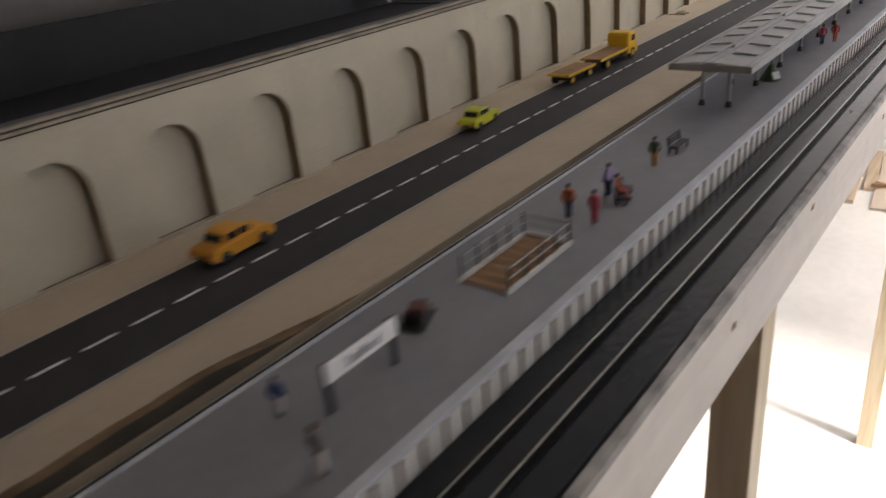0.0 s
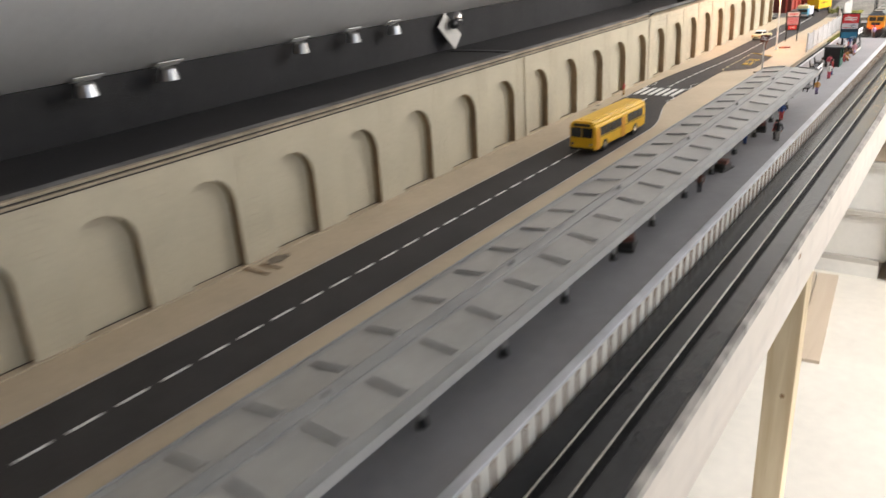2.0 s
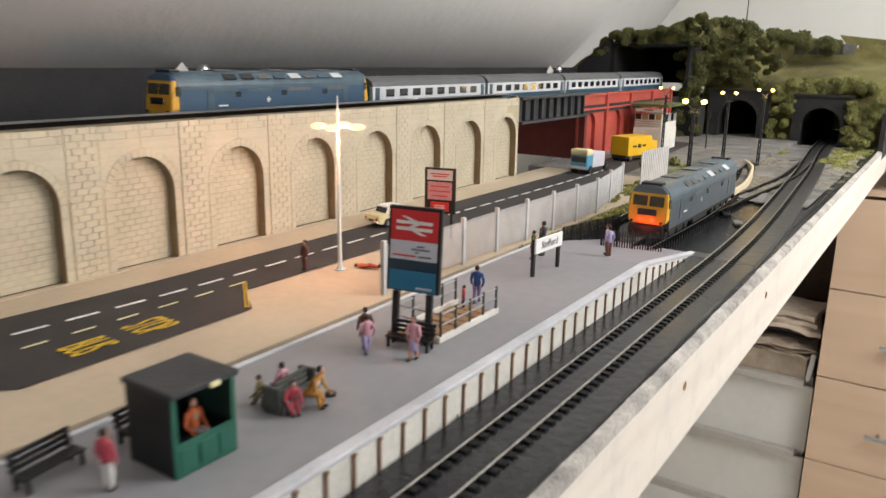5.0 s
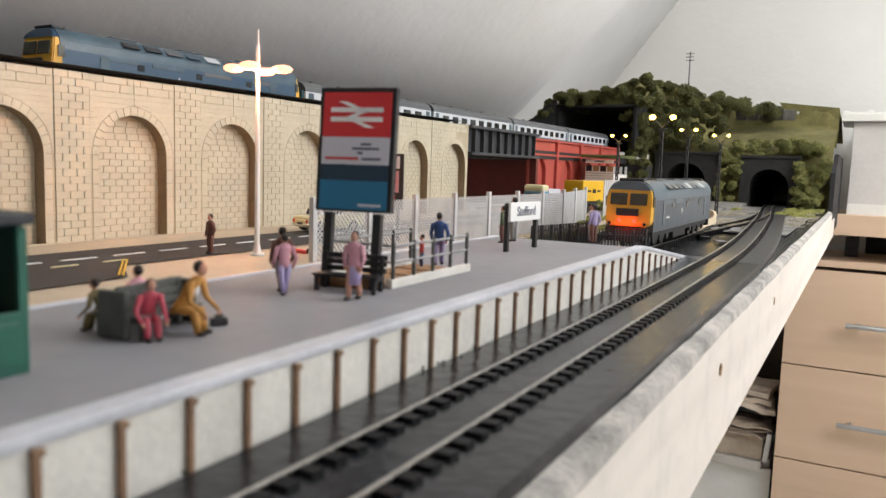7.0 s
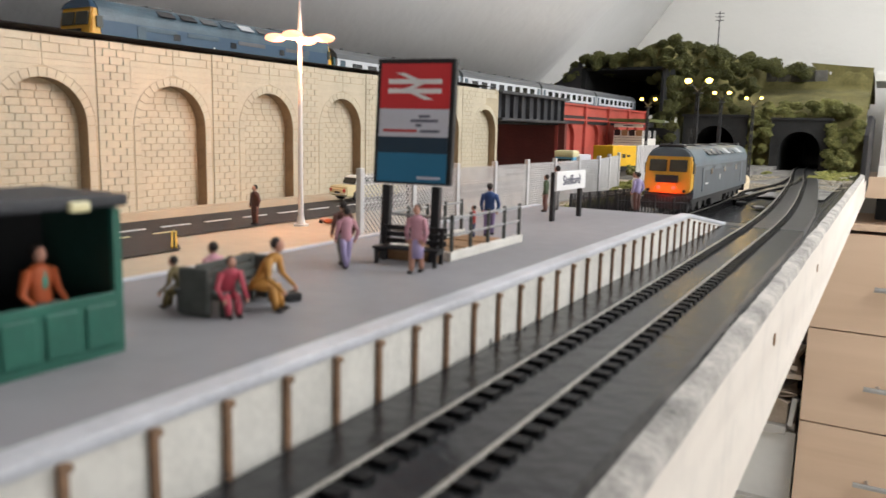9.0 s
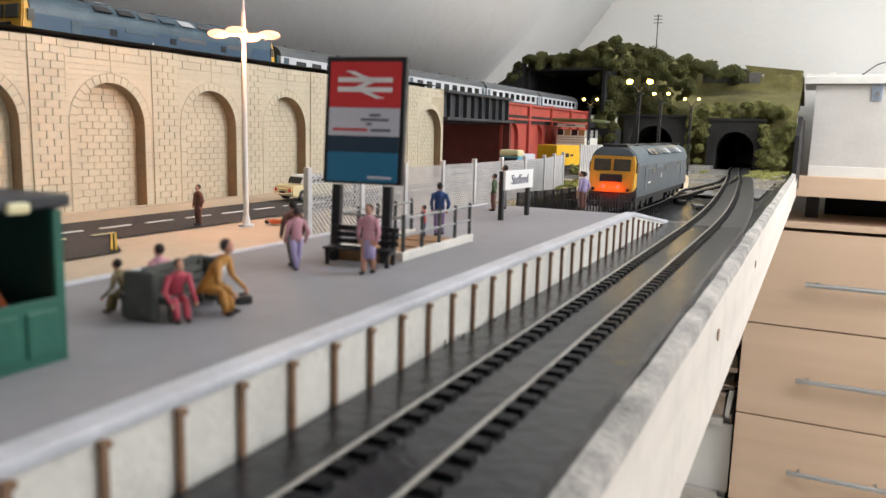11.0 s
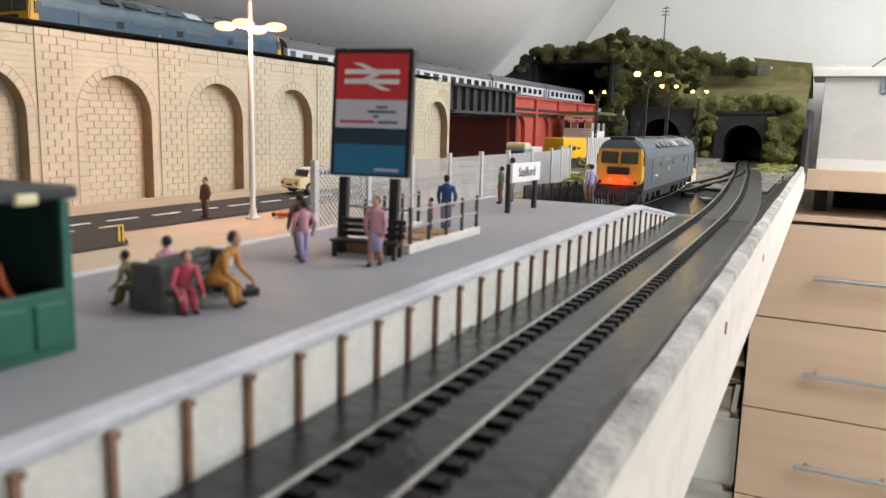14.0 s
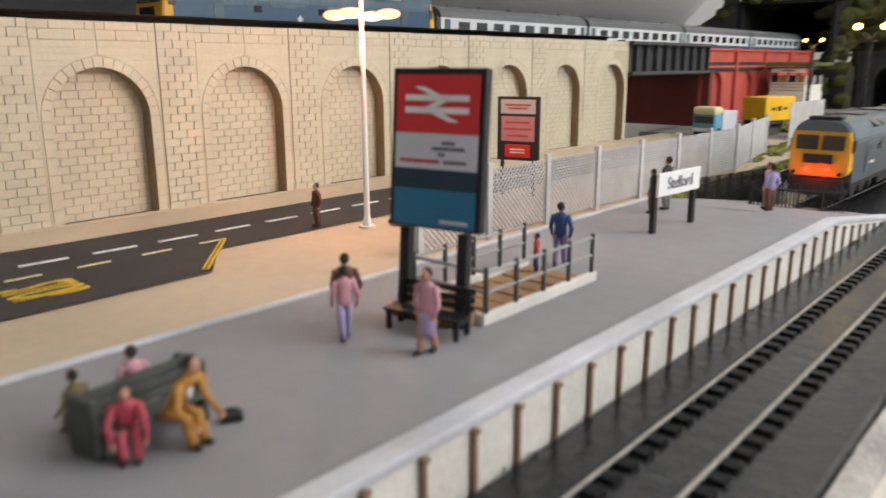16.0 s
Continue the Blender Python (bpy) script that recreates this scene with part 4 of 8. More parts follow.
for a, b in zip(rows, rows[1:]):
    for k in range(14):
        bm.faces.new((a[k], a[k + 1], b[k + 1], b[k])).smooth = True
thing("ballast_bed", "grey loose ballast around the junction tracks", "ballast", kind="stuff", bm=bm, mats=M_BALLAST)


def clumps(name, label, category, spots, size, m, n, seed, flat=0.75, parent=None):
    """Foliage of many small crumpled tufts round the spots (x, y, z, radius)."""
    rnd = random.Random(seed)
    bv = [Vector(v) for v in ((1, 0, 0), (-1, 0, 0), (0, 1, 0), (0, -1, 0), (0, 0, 1), (0, 0, -1))]
    bf = [(0, 2, 4), (2, 1, 4), (1, 3, 4), (3, 0, 4), (2, 0, 5), (1, 2, 5), (3, 1, 5), (0, 3, 5)]
    vs, fs = [], []
    for x, y, z, r in spots:
        for _ in range(n):
            d = Vector((rnd.gauss(0, 1), rnd.gauss(0, 1), rnd.gauss(0, 1))).normalized() * r * rnd.uniform(0.45, 1.0)
            s = size * rnd.uniform(0.55, 1.35)
            c = Vector((x + d.x, y + d.y, z + d.z * flat))
            q = Euler((rnd.uniform(0, 6), rnd.uniform(0, 6), rnd.uniform(0, 6))).to_matrix()
            k = len(vs)
            for v in bv:
                vs.append(c + q @ (v * s * rnd.uniform(0.55, 1.35)))
            fs += [[k + i for i in f] for f in bf]
    me = bpy.data.meshes.new(name)
    me.from_pydata(vs, [], fs)
    me.materials.append(m)
    ob = new(name, me)
    if parent:
        ob.parent = parent
        return tagged(ob, label)
    return tagged(ob, label, category, kind="stuff")


rnd = random.Random(8)
clumps("scrub", "yellow-green scatter along the yard fence", "scrub", [(0.192 - 0.05 * max(0, u - 0.3) + rnd.uniform(-0.009, 0.007), 0.02 + u * 0.62, -0.003, 0.008) for u in [i / 110 for i in range(111)]] + [(rnd.uniform(0.150, 0.172), rnd.uniform(0.22, 0.62), 0.0005, 0.008) for _ in range(70)], 0.0017, M_SCRUB, 26, 5, 0.3)
clumps("scrub", "yellow-green scatter at the tunnel mouths", "scrub", [(rnd.uniform(0.14, 0.21), rnd.uniform(1.06, 1.14), -0.007, 0.008) for _ in range(20)] + [(rnd.uniform(0.14, 0.225), rnd.uniform(0.86, 1.08), -0.0062, 0.009) for _ in range(40)] + [(rnd.uniform(0.290, 0.348), rnd.uniform(0.80, 1.14), -0.0060, 0.008) for _ in range(60)], 0.0017, M_SCRUB, 26, 6, 0.3)
clumps("gravel", "pale sandy gravel beside the far curve", "gravel", [(rnd.uniform(0.322, 0.352), rnd.uniform(0.55, 1.0), -0.0066, 0.010) for _ in range(50)] + [(rnd.uniform(0.250, 0.292), rnd.uniform(0.44, 0.62), -0.0066, 0.009) for _ in range(40)] + [(rnd.uniform(0.19, 0.25), rnd.uniform(0.72, 0.86), -0.0066, 0.009) for _ in range(40)], 0.0010, M_GRAVEL, 40, 9, 0.12)

rnd2 = random.Random(14)
clumps("track_debris", "loose dark crumbs on the deck beside the rails", "debris", [(rnd2.uniform(0.336, 0.358), rnd2.uniform(-0.15, 0.55), DECK + 0.0004, 0.006) for _ in range(40)] + [(rnd2.uniform(0.300, 0.330), rnd2.uniform(0.12, 0.60), DECK + 0.0006, 0.006) for _ in range(26)], 0.0006, M_BEDEDGE, 5, 15, 0.05)
clumps("foot_dirt", "dark dirt along the foot of the platform face", "dirt", [(0.3078, rnd2.uniform(-0.9, 0.08), DECK + 0.0040, 0.0014) for _ in range(60)], 0.0004, M_UNDER, 4, 16, 0.6)
# ---------------------------------------------------------------- hill
HT = [(-0.34, 0.09), (-0.25, 0.135), (-0.18, 0.183), (-0.142, 0.205), (-0.066, 0.211), (-0.007, 0.233), (0.064, 0.233), (0.111, 0.214), (0.167, 0.213), (0.211, 0.197), (0.244, 0.190), (0.272, 0.194), (0.358, 0.191)]


def hill_top(x):
    for (x0, z0), (x1, z1) in zip(HT, HT[1:]):
        if x <= x1:
            return z0 + (z1 - z0) * (x - x0) / (x1 - x0)
    return HT[-1][1]


def in_arch(x, z, cx, r, spring, base=-0.02):
    return abs(x - cx) < r and base < z < spring or math.hypot(x - cx, z - spring) < r


TUNNELS = [(0.2515, 0.0355, 0.031), (0.094, 0.039, 0.036)]
hill = thing("hill", "scenic hill of olive scatter with two tunnel mouths", "hill", kind="structure")
bm = bmesh.new()
NXH, NSH = 110, 60
grid = []
for i in range(NXH + 1):
    x = -0.34 + 0.698 * i / NXH
    col = []
    for j in range(NSH + 1):
        s = j / NSH
        zt = hill_top(x)
        if s < 0.62:
            # front face, with a meadow shelf at mid height
            u = s / 0.62
            z = -0.012 + (zt + 0.012) * u
            shelf = 0.0 if x < 0.09 else min(1, (x - 0.09) / 0.06)
            y = 1.165 + 0.05 * u + shelf * 0.14 * max(0, min(1, (z - 0.112) / 0.045)) ** 1.2
        else:
            u = (s - 0.62) / 0.38
            z = zt - 0.05 * u * u
            y = 1.165 + 0.05 + (0.14 * (0.0 if x < 0.09 else min(1, (x - 0.09) / 0.06))) + 0.42 * u
        if x < 0.03 and z > 0.105:
            y -= 0.14 * min(1, (0.03 - x) / 0.04) * min(1, (z - 0.105) / 0.02)
        nz = noise.noise((x * 18, y * 18, z * 18)) * 0.008 + noise.noise((x * 60, y * 60, z * 60)) * 0.0025
        col.append(bm.verts.new((x, min(y - nz, 1.84), z + (nz * 0.6 if j else 0))))
    grid.append(col)
for i in range(NXH):
    for j in range(NSH):
        q = (grid[i][j], grid[i + 1][j], grid[i + 1][j + 1], grid[i][j + 1])
        c = sum((v.co for v in q), Vector()) / 4
        if c.y < 1.25 and any(in_arch(c.x, c.z, cx, r + 0.004, sp) for cx, r, sp in TUNNELS):
            continue
        if c.x > -0.150 and c.x < 0.012 and 0.06 < c.z < 0.184 and c.y < 1.2:
            continue
        f = bm.faces.new(q)
        f.smooth = True
part("hillside", bm, M_GRASS, hill, "olive static-grass hillside")


def portal(cx, r, spring, y, w, h, base, depth, lbl):
    root = thing("tunnel_portal", lbl, "tunnel portal", "tunnel portals", at=(cx, y, base))
    bm = bmesh.new()
    N = 20
    arc = [(-r, 0.0)] + [(-r * math.cos(math.pi * i / N), spring - base + r * math.sin(math.pi * i / N)) for i in range(N + 1)] + [(r, 0.0)]
    out = [(-w, 0.0), (-w, spring - base)] + [(-w + 2 * w * i / N, h - base) for i in range(1, N)] + [(w, spring - base), (w, 0.0)]
    va, vo, vb = [bm.verts.new((a, 0, b)) for a, b in arc], [bm.verts.new((a, 0, b)) for a, b in out], [bm.verts.new((a, 0.022, b)) for a, b in arc]
    vob = [bm.verts.new((a, 0.022, b)) for a, b in out]
    for i in range(len(arc) - 1):
        bm.faces.new((va[i], va[i + 1], vo[i + 1], vo[i]))
        bm.faces.new((va[i], vb[i], vb[i + 1], va[i + 1]))
        bm.faces.new((vo[i], vo[i + 1], vob[i + 1], vob[i]))
    tl, tr_ = bm.verts.new((-w, 0, h - base)), bm.verts.new((w, 0, h - base))
    bm.faces.new((vo[1], vo[2], tl)), bm.faces.new((vo[-2], tr_, vo[-3]))
    bmesh.ops.recalc_face_normals(bm, faces=bm.faces[:])
    part("stone_face", bm, M_SLATE, root)
    bm = bmesh.new()
    for i in range(N):
        a = math.pi * (i + 0.5) / N
        box(bm, (-(r + 0.003) * math.cos(a), -0.0006, spring - base + (r + 0.003) * math.sin(a)), (0.0055, 0.003, (r + 0.003) * math.pi / N * 0.9), ry=a)
    part("arch_ring", bm, M_SLATE, root)
    bm = bmesh.new()
    box(bm, (0, 0.004, h - base), (2 * w + 0.006, 0.014, 0.005), bevel=0.0006)
    part("coping", bm, M_SLATE, root)
    bm = bmesh.new()
    vt0, vt1 = [bm.verts.new((a * 1.02, 0.02, b)) for a, b in arc], [bm.verts.new((a * 1.02, depth, b)) for a, b in arc]
    for i in range(len(arc) - 1):
        bm.faces.new((vt0[i], vt0[i + 1], vt1[i + 1], vt1[i]))
    bm.faces.new(vt1)
    part("tunnel_lining", bm, M_DARKVOID, root, "unlit black tunnel bore")
    return root


portal(0.2515, 0.0355, 0.031, 1.148, 0.052, 0.090, -0.0105, 0.5, "dark stone portal of the main line tunnel")
portal(0.094, 0.039, 0.036, 1.148, 0.062, 0.095, -0.0105, 0.5, "dark stone portal of the branch tunnel in shade")
# upper level tunnel mouth, black board with sloping wing
up = thing("upper_tunnel_mouth", "black boxed tunnel mouth for the upper track", "tunnel portal")
bm = bmesh.new()
box(bm, (-0.150, 1.075, 0.142), (0.010, 0.05, 0.084), bevel=0.0006)
box(bm, (0.010, 1.075, 0.142), (0.006, 0.05, 0.084), bevel=0.0006)
box(bm, (-0.070, 1.075, 0.182), (0.166, 0.05, 0.005), bevel=0.0006)
part("frame", bm, M_DARKVOID, up)
bm = bmesh.new()
prism(bm, [(-0.228, BED), (-0.155, BED), (-0.155, 0.200), (-0.228, 0.138)], 1.05, 1.062, "y")
part("wing_board", bm, M_BED, up, "dark sloping wing board")
bm = bmesh.new()
box(bm, (-0.070, 1.38, 0.142), (0.17, 0.01, 0.084))
box(bm, (-0.150, 1.235, 0.142), (0.006, 0.28, 0.084))
box(bm, (0.010, 1.235, 0.142), (0.006, 0.28, 0.084))
box(bm, (-0.070, 1.235, 0.182), (0.166, 0.28, 0.005))
part("bore", bm, M_DARKVOID, up, "unlit black bore")
bm = bmesh.new()
box(bm, (-0.09, 1.11, 0.0275), (0.24, 0.05, 0.080))
thing("embankment_board", "dark painted board closing the bank below the upper line", "board", kind="structure", bm=bm, mats=M_SLATE)
# foliage on the hill
rnd = random.Random(21)
spots = []
for _ in range(70):
    x = rnd.uniform(-0.17, 0.24)
    spots.append((x, 1.20 + rnd.uniform(0.0, 0.09) + (0.05 if x > 0.1 else -0.06 if x < 0 else 0), hill_top(x) + rnd.uniform(-0.020, 0.003), 0.016))
for _ in range(64):
    x = rnd.uniform(-0.19, 0.06)
    spots.append((x, rnd.uniform(1.045, 1.085), rnd.uniform(max(0.165 + 0.5 * (x + 0.15) if x < -0.15 else 0.187, 0.150), hill_top(x) + 0.004), 0.011))
for _ in range(30):
    x = rnd.uniform(0.005, 0.16)
    spots.append((x, rnd.uniform(1.12, 1.19), rnd.uniform(0.11, 0.222), rnd.uniform(0.008, 0.014)))
clumps("bushes", "dense dark green model trees along the hilltop", "trees", spots, 0.0018, M_LEAF, 330, 31)
spots = [(rnd.uniform(0.30, 0.352), 1.15 + rnd.uniform(-0.012, 0.01), rnd.uniform(0.0, 0.085), 0.012) for _ in range(26)]
spots += [(rnd.uniform(0.17, 0.34), 1.158 + rnd.uniform(-0.01, 0.02), rnd.uniform(0.095, 0.122), 0.012) for _ in range(34)]
spots += [(rnd.uniform(0.157, 0.198), 1.15 + rnd.uniform(-0.012, 0.01), rnd.uniform(0.0, 0.11), 0.009) for _ in range(26)]
spots += [(0.330 + rnd.uniform(-0.010, 0.010), 1.085 + rnd.uniform(-0.012, 0.012), 0.004 + rnd.uniform(-0.004, 0.008), 0.010) for _ in range(6)]
clumps("ivy", "olive green bushes clinging round the tunnel portal", "bushes", spots, 0.0017, M_LEAF2, 260, 32)
spots = [(rnd.uniform(0.02, 0.165), 1.165 + rnd.uniform(-0.02, 0.02), rnd.uniform(0.10, 0.20), rnd.uniform(0.007, 0.013)) for _ in range(34)]
spots += [(rnd.uniform(-0.02, 0.03), 1.09 + rnd.uniform(-0.03, 0.05), rnd.uniform(0.0, 0.19), 0.013) for _ in range(60)]
clumps("bushes", "shaded dark green bushes above the branch tunnel", "bushes", spots, 0.0018, M_LEAF, 260, 33)
# meadow wall and backing board
mw = thing("field_wall", "grey dry-stone field wall on the hill meadow", "field wall")
for i in range(5):
    bm = bmesh.new()
    box(bm, (0.172 + i * 0.0235, 1.316 - 0.004 * abs(i - 2), 0.1815), (0.0230, 0.004, 0.022), bevel=0.0008, rz=0.1 * (i - 2))
    part("wall_section", bm, mat("dark_field_stone", (0.10, 0.095, 0.082), 0.85, var=0.3, scale=70, bump=0.5, bscale=500), mw)
clumps("pale_rocks", "small pale rocks on the field wall", "rocks", [(0.262, 1.318, 0.189, 0.004), (0.272, 1.318, 0.188, 0.004), (0.281, 1.318, 0.187, 0.003)], 0.0020, M_FENCE, 9, 44)
bm = bmesh.new()
prism(bm, [(0.285, 0.150), (0.357, 0.115), (0.3575, 0.199), (0.29, 0.206), (0.24, 0.212)], 1.352, 1.358, "y")
thing("meadow_backboard", "olive grass-covered backing board on the hill", "scenic board", bm=bm, mats=M_GRASS)
bm = bmesh.new()
prism(bm, [(1.14, -0.054), (1.60, -0.054), (1.60, 0.10), (1.24, 0.10), (1.14, 0.062)], 0.3585, 0.3665, "x")
thing("hill_end_board", "black-painted end board of the hill module", "end board", bm=bm, mats=M_BED)
tp = thing("telegraph_pole", "thin black telegraph pole with three crossarms on the hill", "telegraph pole", at=(0.068, 1.25, 0.222))
bm = bmesh.new()
cyl(bm, (0, 0, 0.045), 0.0014, 0.09, seg=8, r2=0.0010)
part("pole", bm, M_BLACK, tp)
for z in (0.071, 0.078, 0.085):
    bm = bmesh.new()
    box(bm, (0, 0, z), (0.017, 0.0009, 0.0011))
    for k in (-3, -2, -1, 1, 2, 3):
        cyl(bm, (k * 0.0026, 0, z + 0.0012), 0.0004, 0.0014, seg=6)
    part("crossarm", bm, M_BLACK, tp)

# ---------------------------------------------------------------- figures: plain moulded shapes


def tube(bm, stations, mi=0, seg=8):
    """A smooth skin through (centre, rx, ry) stations."""
    rings = []
    for c, rx, ry in stations:
        rings.append([bm.verts.new((c[0] + rx * math.cos(2 * math.pi * k / seg), c[1] + ry * math.sin(2 * math.pi * k / seg), c[2])) for k in range(seg)])
    fs = []
    for a, b in zip(rings, rings[1:]):
        fs += [bm.faces.new((a[k], a[(k + 1) % seg], b[(k + 1) % seg], b[k])) for k in range(seg)]
    fs += [bm.faces.new(rings[0][::-1]), bm.faces.new(rings[-1])]
    for f in fs:
        f.material_index, f.smooth = mi, True
    bmesh.ops.recalc_face_normals(bm, faces=fs)


def figure(label, x, y, top, legs, z=PLAT, h=0.0225, rz=0.0, sit=False, walk_=0.0, head=M_SKIN, arm=0.0, shoes=None, lie=False, skirt=False, lean=0.0, shirt=None):
    """A small painted model figure as one plain moulded shape, facing +y."""
    bm = bmesh.new()
    k = h / 0.0225
    T, L, H, S = 0, 1, 2, 3
    hip = 0.0062 if sit else 0.0112
    if sit:
        for s in (-1, 1):
            tube(bm, [((s * 0.0013, -0.0004, hip - 0.0010), 0.0013, 0.0014), ((s * 0.0014, 0.0030, hip - 0.0002), 0.0012, 0.0013), ((s * 0.0015, 0.0054, hip + 0.0002), 0.0010, 0.0012)], L)
            ball(bm, (s * 0.0014, 0.0028, hip - 0.0002), 0.0013, (0.95, 2.4, 0.95), 8, L)
            tube(bm, [((s * 0.0015, 0.0064, 0.0006), 0.0008, 0.0009), ((s * 0.0015, 0.0060, 0.0030), 0.0011, 0.0011), ((s * 0.0015, 0.0053, hip), 0.0010, 0.0011)], L)
            ball(bm, (s * 0.0015, 0.0072, 0.0006), 0.0009, (0.9, 1.7, 0.65), 8, S)
    else:
        for s in (-1, 1):
            st = s * walk_ * 0.010
            tube(bm, [((s * 0.0010, st, 0.0008), 0.0008, 0.0009), ((s * 0.0011, st * 0.75, 0.0030), 0.0010, 0.0012), ((s * 0.0012, st * 0.3 + 0.0004, 0.0060), 0.0011, 0.0013), ((s * 0.0013, 0, hip), 0.0015, 0.0016)], H if skirt else L)
            ball(bm, (s * 0.0011, st + 0.0008, 0.0006), 0.0010, (0.9, 1.9, 0.65), 8, S)
        if skirt:
            tube(bm, [((0, 0.0002, 0.0050), 0.0024, 0.0021), ((0, 0, 0.0085), 0.0026, 0.0021), ((0, 0, 0.0120), 0.0020, 0.0016)], L, 10)
    fw = lean * 0.004
    tube(bm, [((0, 0, hip - 0.0008), 0.0022, 0.0017), ((0, 0.0001 + fw * 0.25, hip + 0.0014), 0.0023, 0.0016), ((0, fw * 0.5, hip + 0.0032), 0.0021, 0.0015), ((0, fw * 0.8, hip + 0.0058), 0.0027, 0.0018), ((0, fw, hip + 0.0072), 0.0025, 0.0015), ((0, fw * 1.05, hip + 0.0081), 0.0010, 0.0010)], T, 10)
    if shirt:
        ball(bm, (0, fw * 0.75 + 0.0012, hip + 0.0050), 0.0011, (0.8, 0.6, 1.9), 8, 4)
    for s in (-1, 1):
        sw = -s * walk_ * 0.006 + (arm * 0.0035 if s > 0 else 0.0)
        ex, ey = s * (0.0036 + 0.0006 * (s > 0)), fw + sw * 0.6 - 0.0004
        lift = arm * 0.0022 if s > 0 else 0.0
        fwd = 0.0030 if sit else 0.0
        tube(bm, [((s * 0.0034, fw + sw + 0.0010 + fwd, hip - 0.0006 + lift), 0.0006, 0.0006), ((ex, ey + fwd * 0.3, hip + 0.0026 + lift * 0.5), 0.0008, 0.0008), ((s * 0.0026, fw, hip + 0.0070), 0.0010, 0.0010)], T)
        ball(bm, (s * 0.0033, fw + sw + 0.0012 + fwd, hip - 0.0010 + lift), 0.0006, (1, 1, 1.3), 6, H)
    hz = hip + 0.0098
    ball(bm, (0, fw * 1.2 + 0.0003, hz), 0.0014, (0.86, 1.0, 1.22), 10, mi=H)
    ball(bm, (0, fw * 1.2 - 0.0003, hz + 0.0005), 0.0015, (0.92, 1.0, 1.05), 10, mi=S)
    bmesh.ops.scale(bm, vec=(k, k, k), verts=bm.verts)
    if lie:
        bmesh.ops.rotate(bm, matrix=Matrix.Rotation(math.pi / 2, 3, "X"), verts=bm.verts, cent=(0, 0, 0.0015))
        lo = min(v.co.z for v in bm.verts)
        bmesh.ops.translate(bm, vec=(0, 0, -lo), verts=bm.verts)
    return thing("model_figure", label, "model figure", "model figures", bm=bm, mats=[FIG[top], FIG[legs], head, shoes or M_HAIR] + ([FIG[shirt]] if shirt else []), at=(x, y, z), rz=rz)


def bench(x, y, rz=0.0, label="grey-green slatted platform bench", m=None, length=0.024, double=False):
    """Facing +x; a double bench has a tall shared back and a seat on each side."""
    root = thing("platform_bench", label, "bench", "platform benches", at=(x, y, PLAT), rz=rz)
    m = m or M_BENCH
    sides = (1, -1) if double else (1,)
    for q in sides:
        for k in range(3):
            bm = bmesh.new()
            box(bm, (q * (0.0018 + k * 0.0022), 0, 0.0055), (0.0019, length, 0.0008), bevel=0.0002)
            part("seat_slat", bm, m, root)
        for k in range(3):
            bm = bmesh.new()
            box(bm, (-q * (0.0003 + k * 0.0004 - (0.0012 if double else 0)), 0, 0.0072 + k * (0.0021 if double else 0.0022)), (0.0008, length, 0.0018 if double else 0.0017), bevel=0.0002)
            part("back_slat", bm, m, root)
        for s in (-1, 1):
            bm = bmesh.new()
            box(bm, (q * 0.0035, s * length * 0.44, 0.0045), (0.0070, 0.0013, 0.0012), bevel=0.0002)
            box(bm, (q * 0.0064, s * length * 0.44, 0.0026), (0.0012, 0.0013, 0.0052), bevel=0.0002)
            box(bm, (q * 0.0002, s * length * 0.44, 0.0060), (0.0012, 0.0013, 0.0115), ry=-q * 0.12)
            part("leg_frame", bm, m, root)
    if double:
        for s in (-1, 1):
            bm = bmesh.new()
            box(bm, (0, s * (length / 2 + 0.0008), 0.0060), (0.0085, 0.0018, 0.0115), bevel=0.0007)
            part("end_panel", bm, m, root, "solid rounded end panel")
    return root


def nameboard(x0, y0, x1, y1, word, label):
    """A station name board on two dark posts."""
    L = math.hypot(x1 - x0, y1 - y0)
    root = thing("name_board", label, "station sign", "station name boards", at=((x0 + x1) / 2, (y0 + y1) / 2, PLAT), rz=math.degrees(math.atan2(y1 - y0, x1 - x0)))
    for s in (-1, 1):
        bm = bmesh.new()
        box(bm, (s * L * 0.47, 0.0012, 0.0125), (0.0026, 0.0022, 0.0252), bevel=0.0003)
        part("post", bm, M_BLACK, root, "dark grey post")
    bm = bmesh.new()
    box(bm, (0, -0.0006, 0.0205), (L, 0.0014, 0.0098), bevel=0.0003)
    part("board", bm, M_WHITE, root, "white name board")
    lettering(word, 0.0072, M_BAR, root, (0, -0.0015, 0.0205), rx=90, name="lettering", sx=0.92, extrude=0.0001, label="dark printed station name")
    return root


nameboard(0.2552, -0.093, 0.2577, -0.058, "Stefford", "white station name board on black posts")
nameboard(0.2668, -0.558, 0.2658, -0.513, "Stefford", "white station name board on dark grey posts")
nameboard(0.2640, -2.431, 0.2640, -2.386, "Stefford", "white station name board on grey posts beside luggage")

# ---------------------------------------------------------------- large totem sign with bench
totem = thing("station_totem", "tall black-framed station sign with red, white and blue panels", "station sign", at=(0.26, -0.2368, PLAT))
totem.matrix_world = pose(0.26, -0.2368, PLAT, -5, 0, 10)
W_, B0, B1 = 0.0286, 0.0264, 0.0690
bm = bmesh.new()
box(bm, (0, 0, (B0 + B1) / 2), (W_, 0.0032, B1 - B0), bevel=0.0005)
part("frame", bm, M_BLACK, totem, "black sign frame")
for s in (-1, 1):
    bm = bmesh.new()
    box(bm, (s * 0.0092, 0, 0.0130), (0.0030, 0.0030, 0.026), bevel=0.0003)
    part("post", bm, M_BLACK, totem)
ZT = B1 - 0.0017
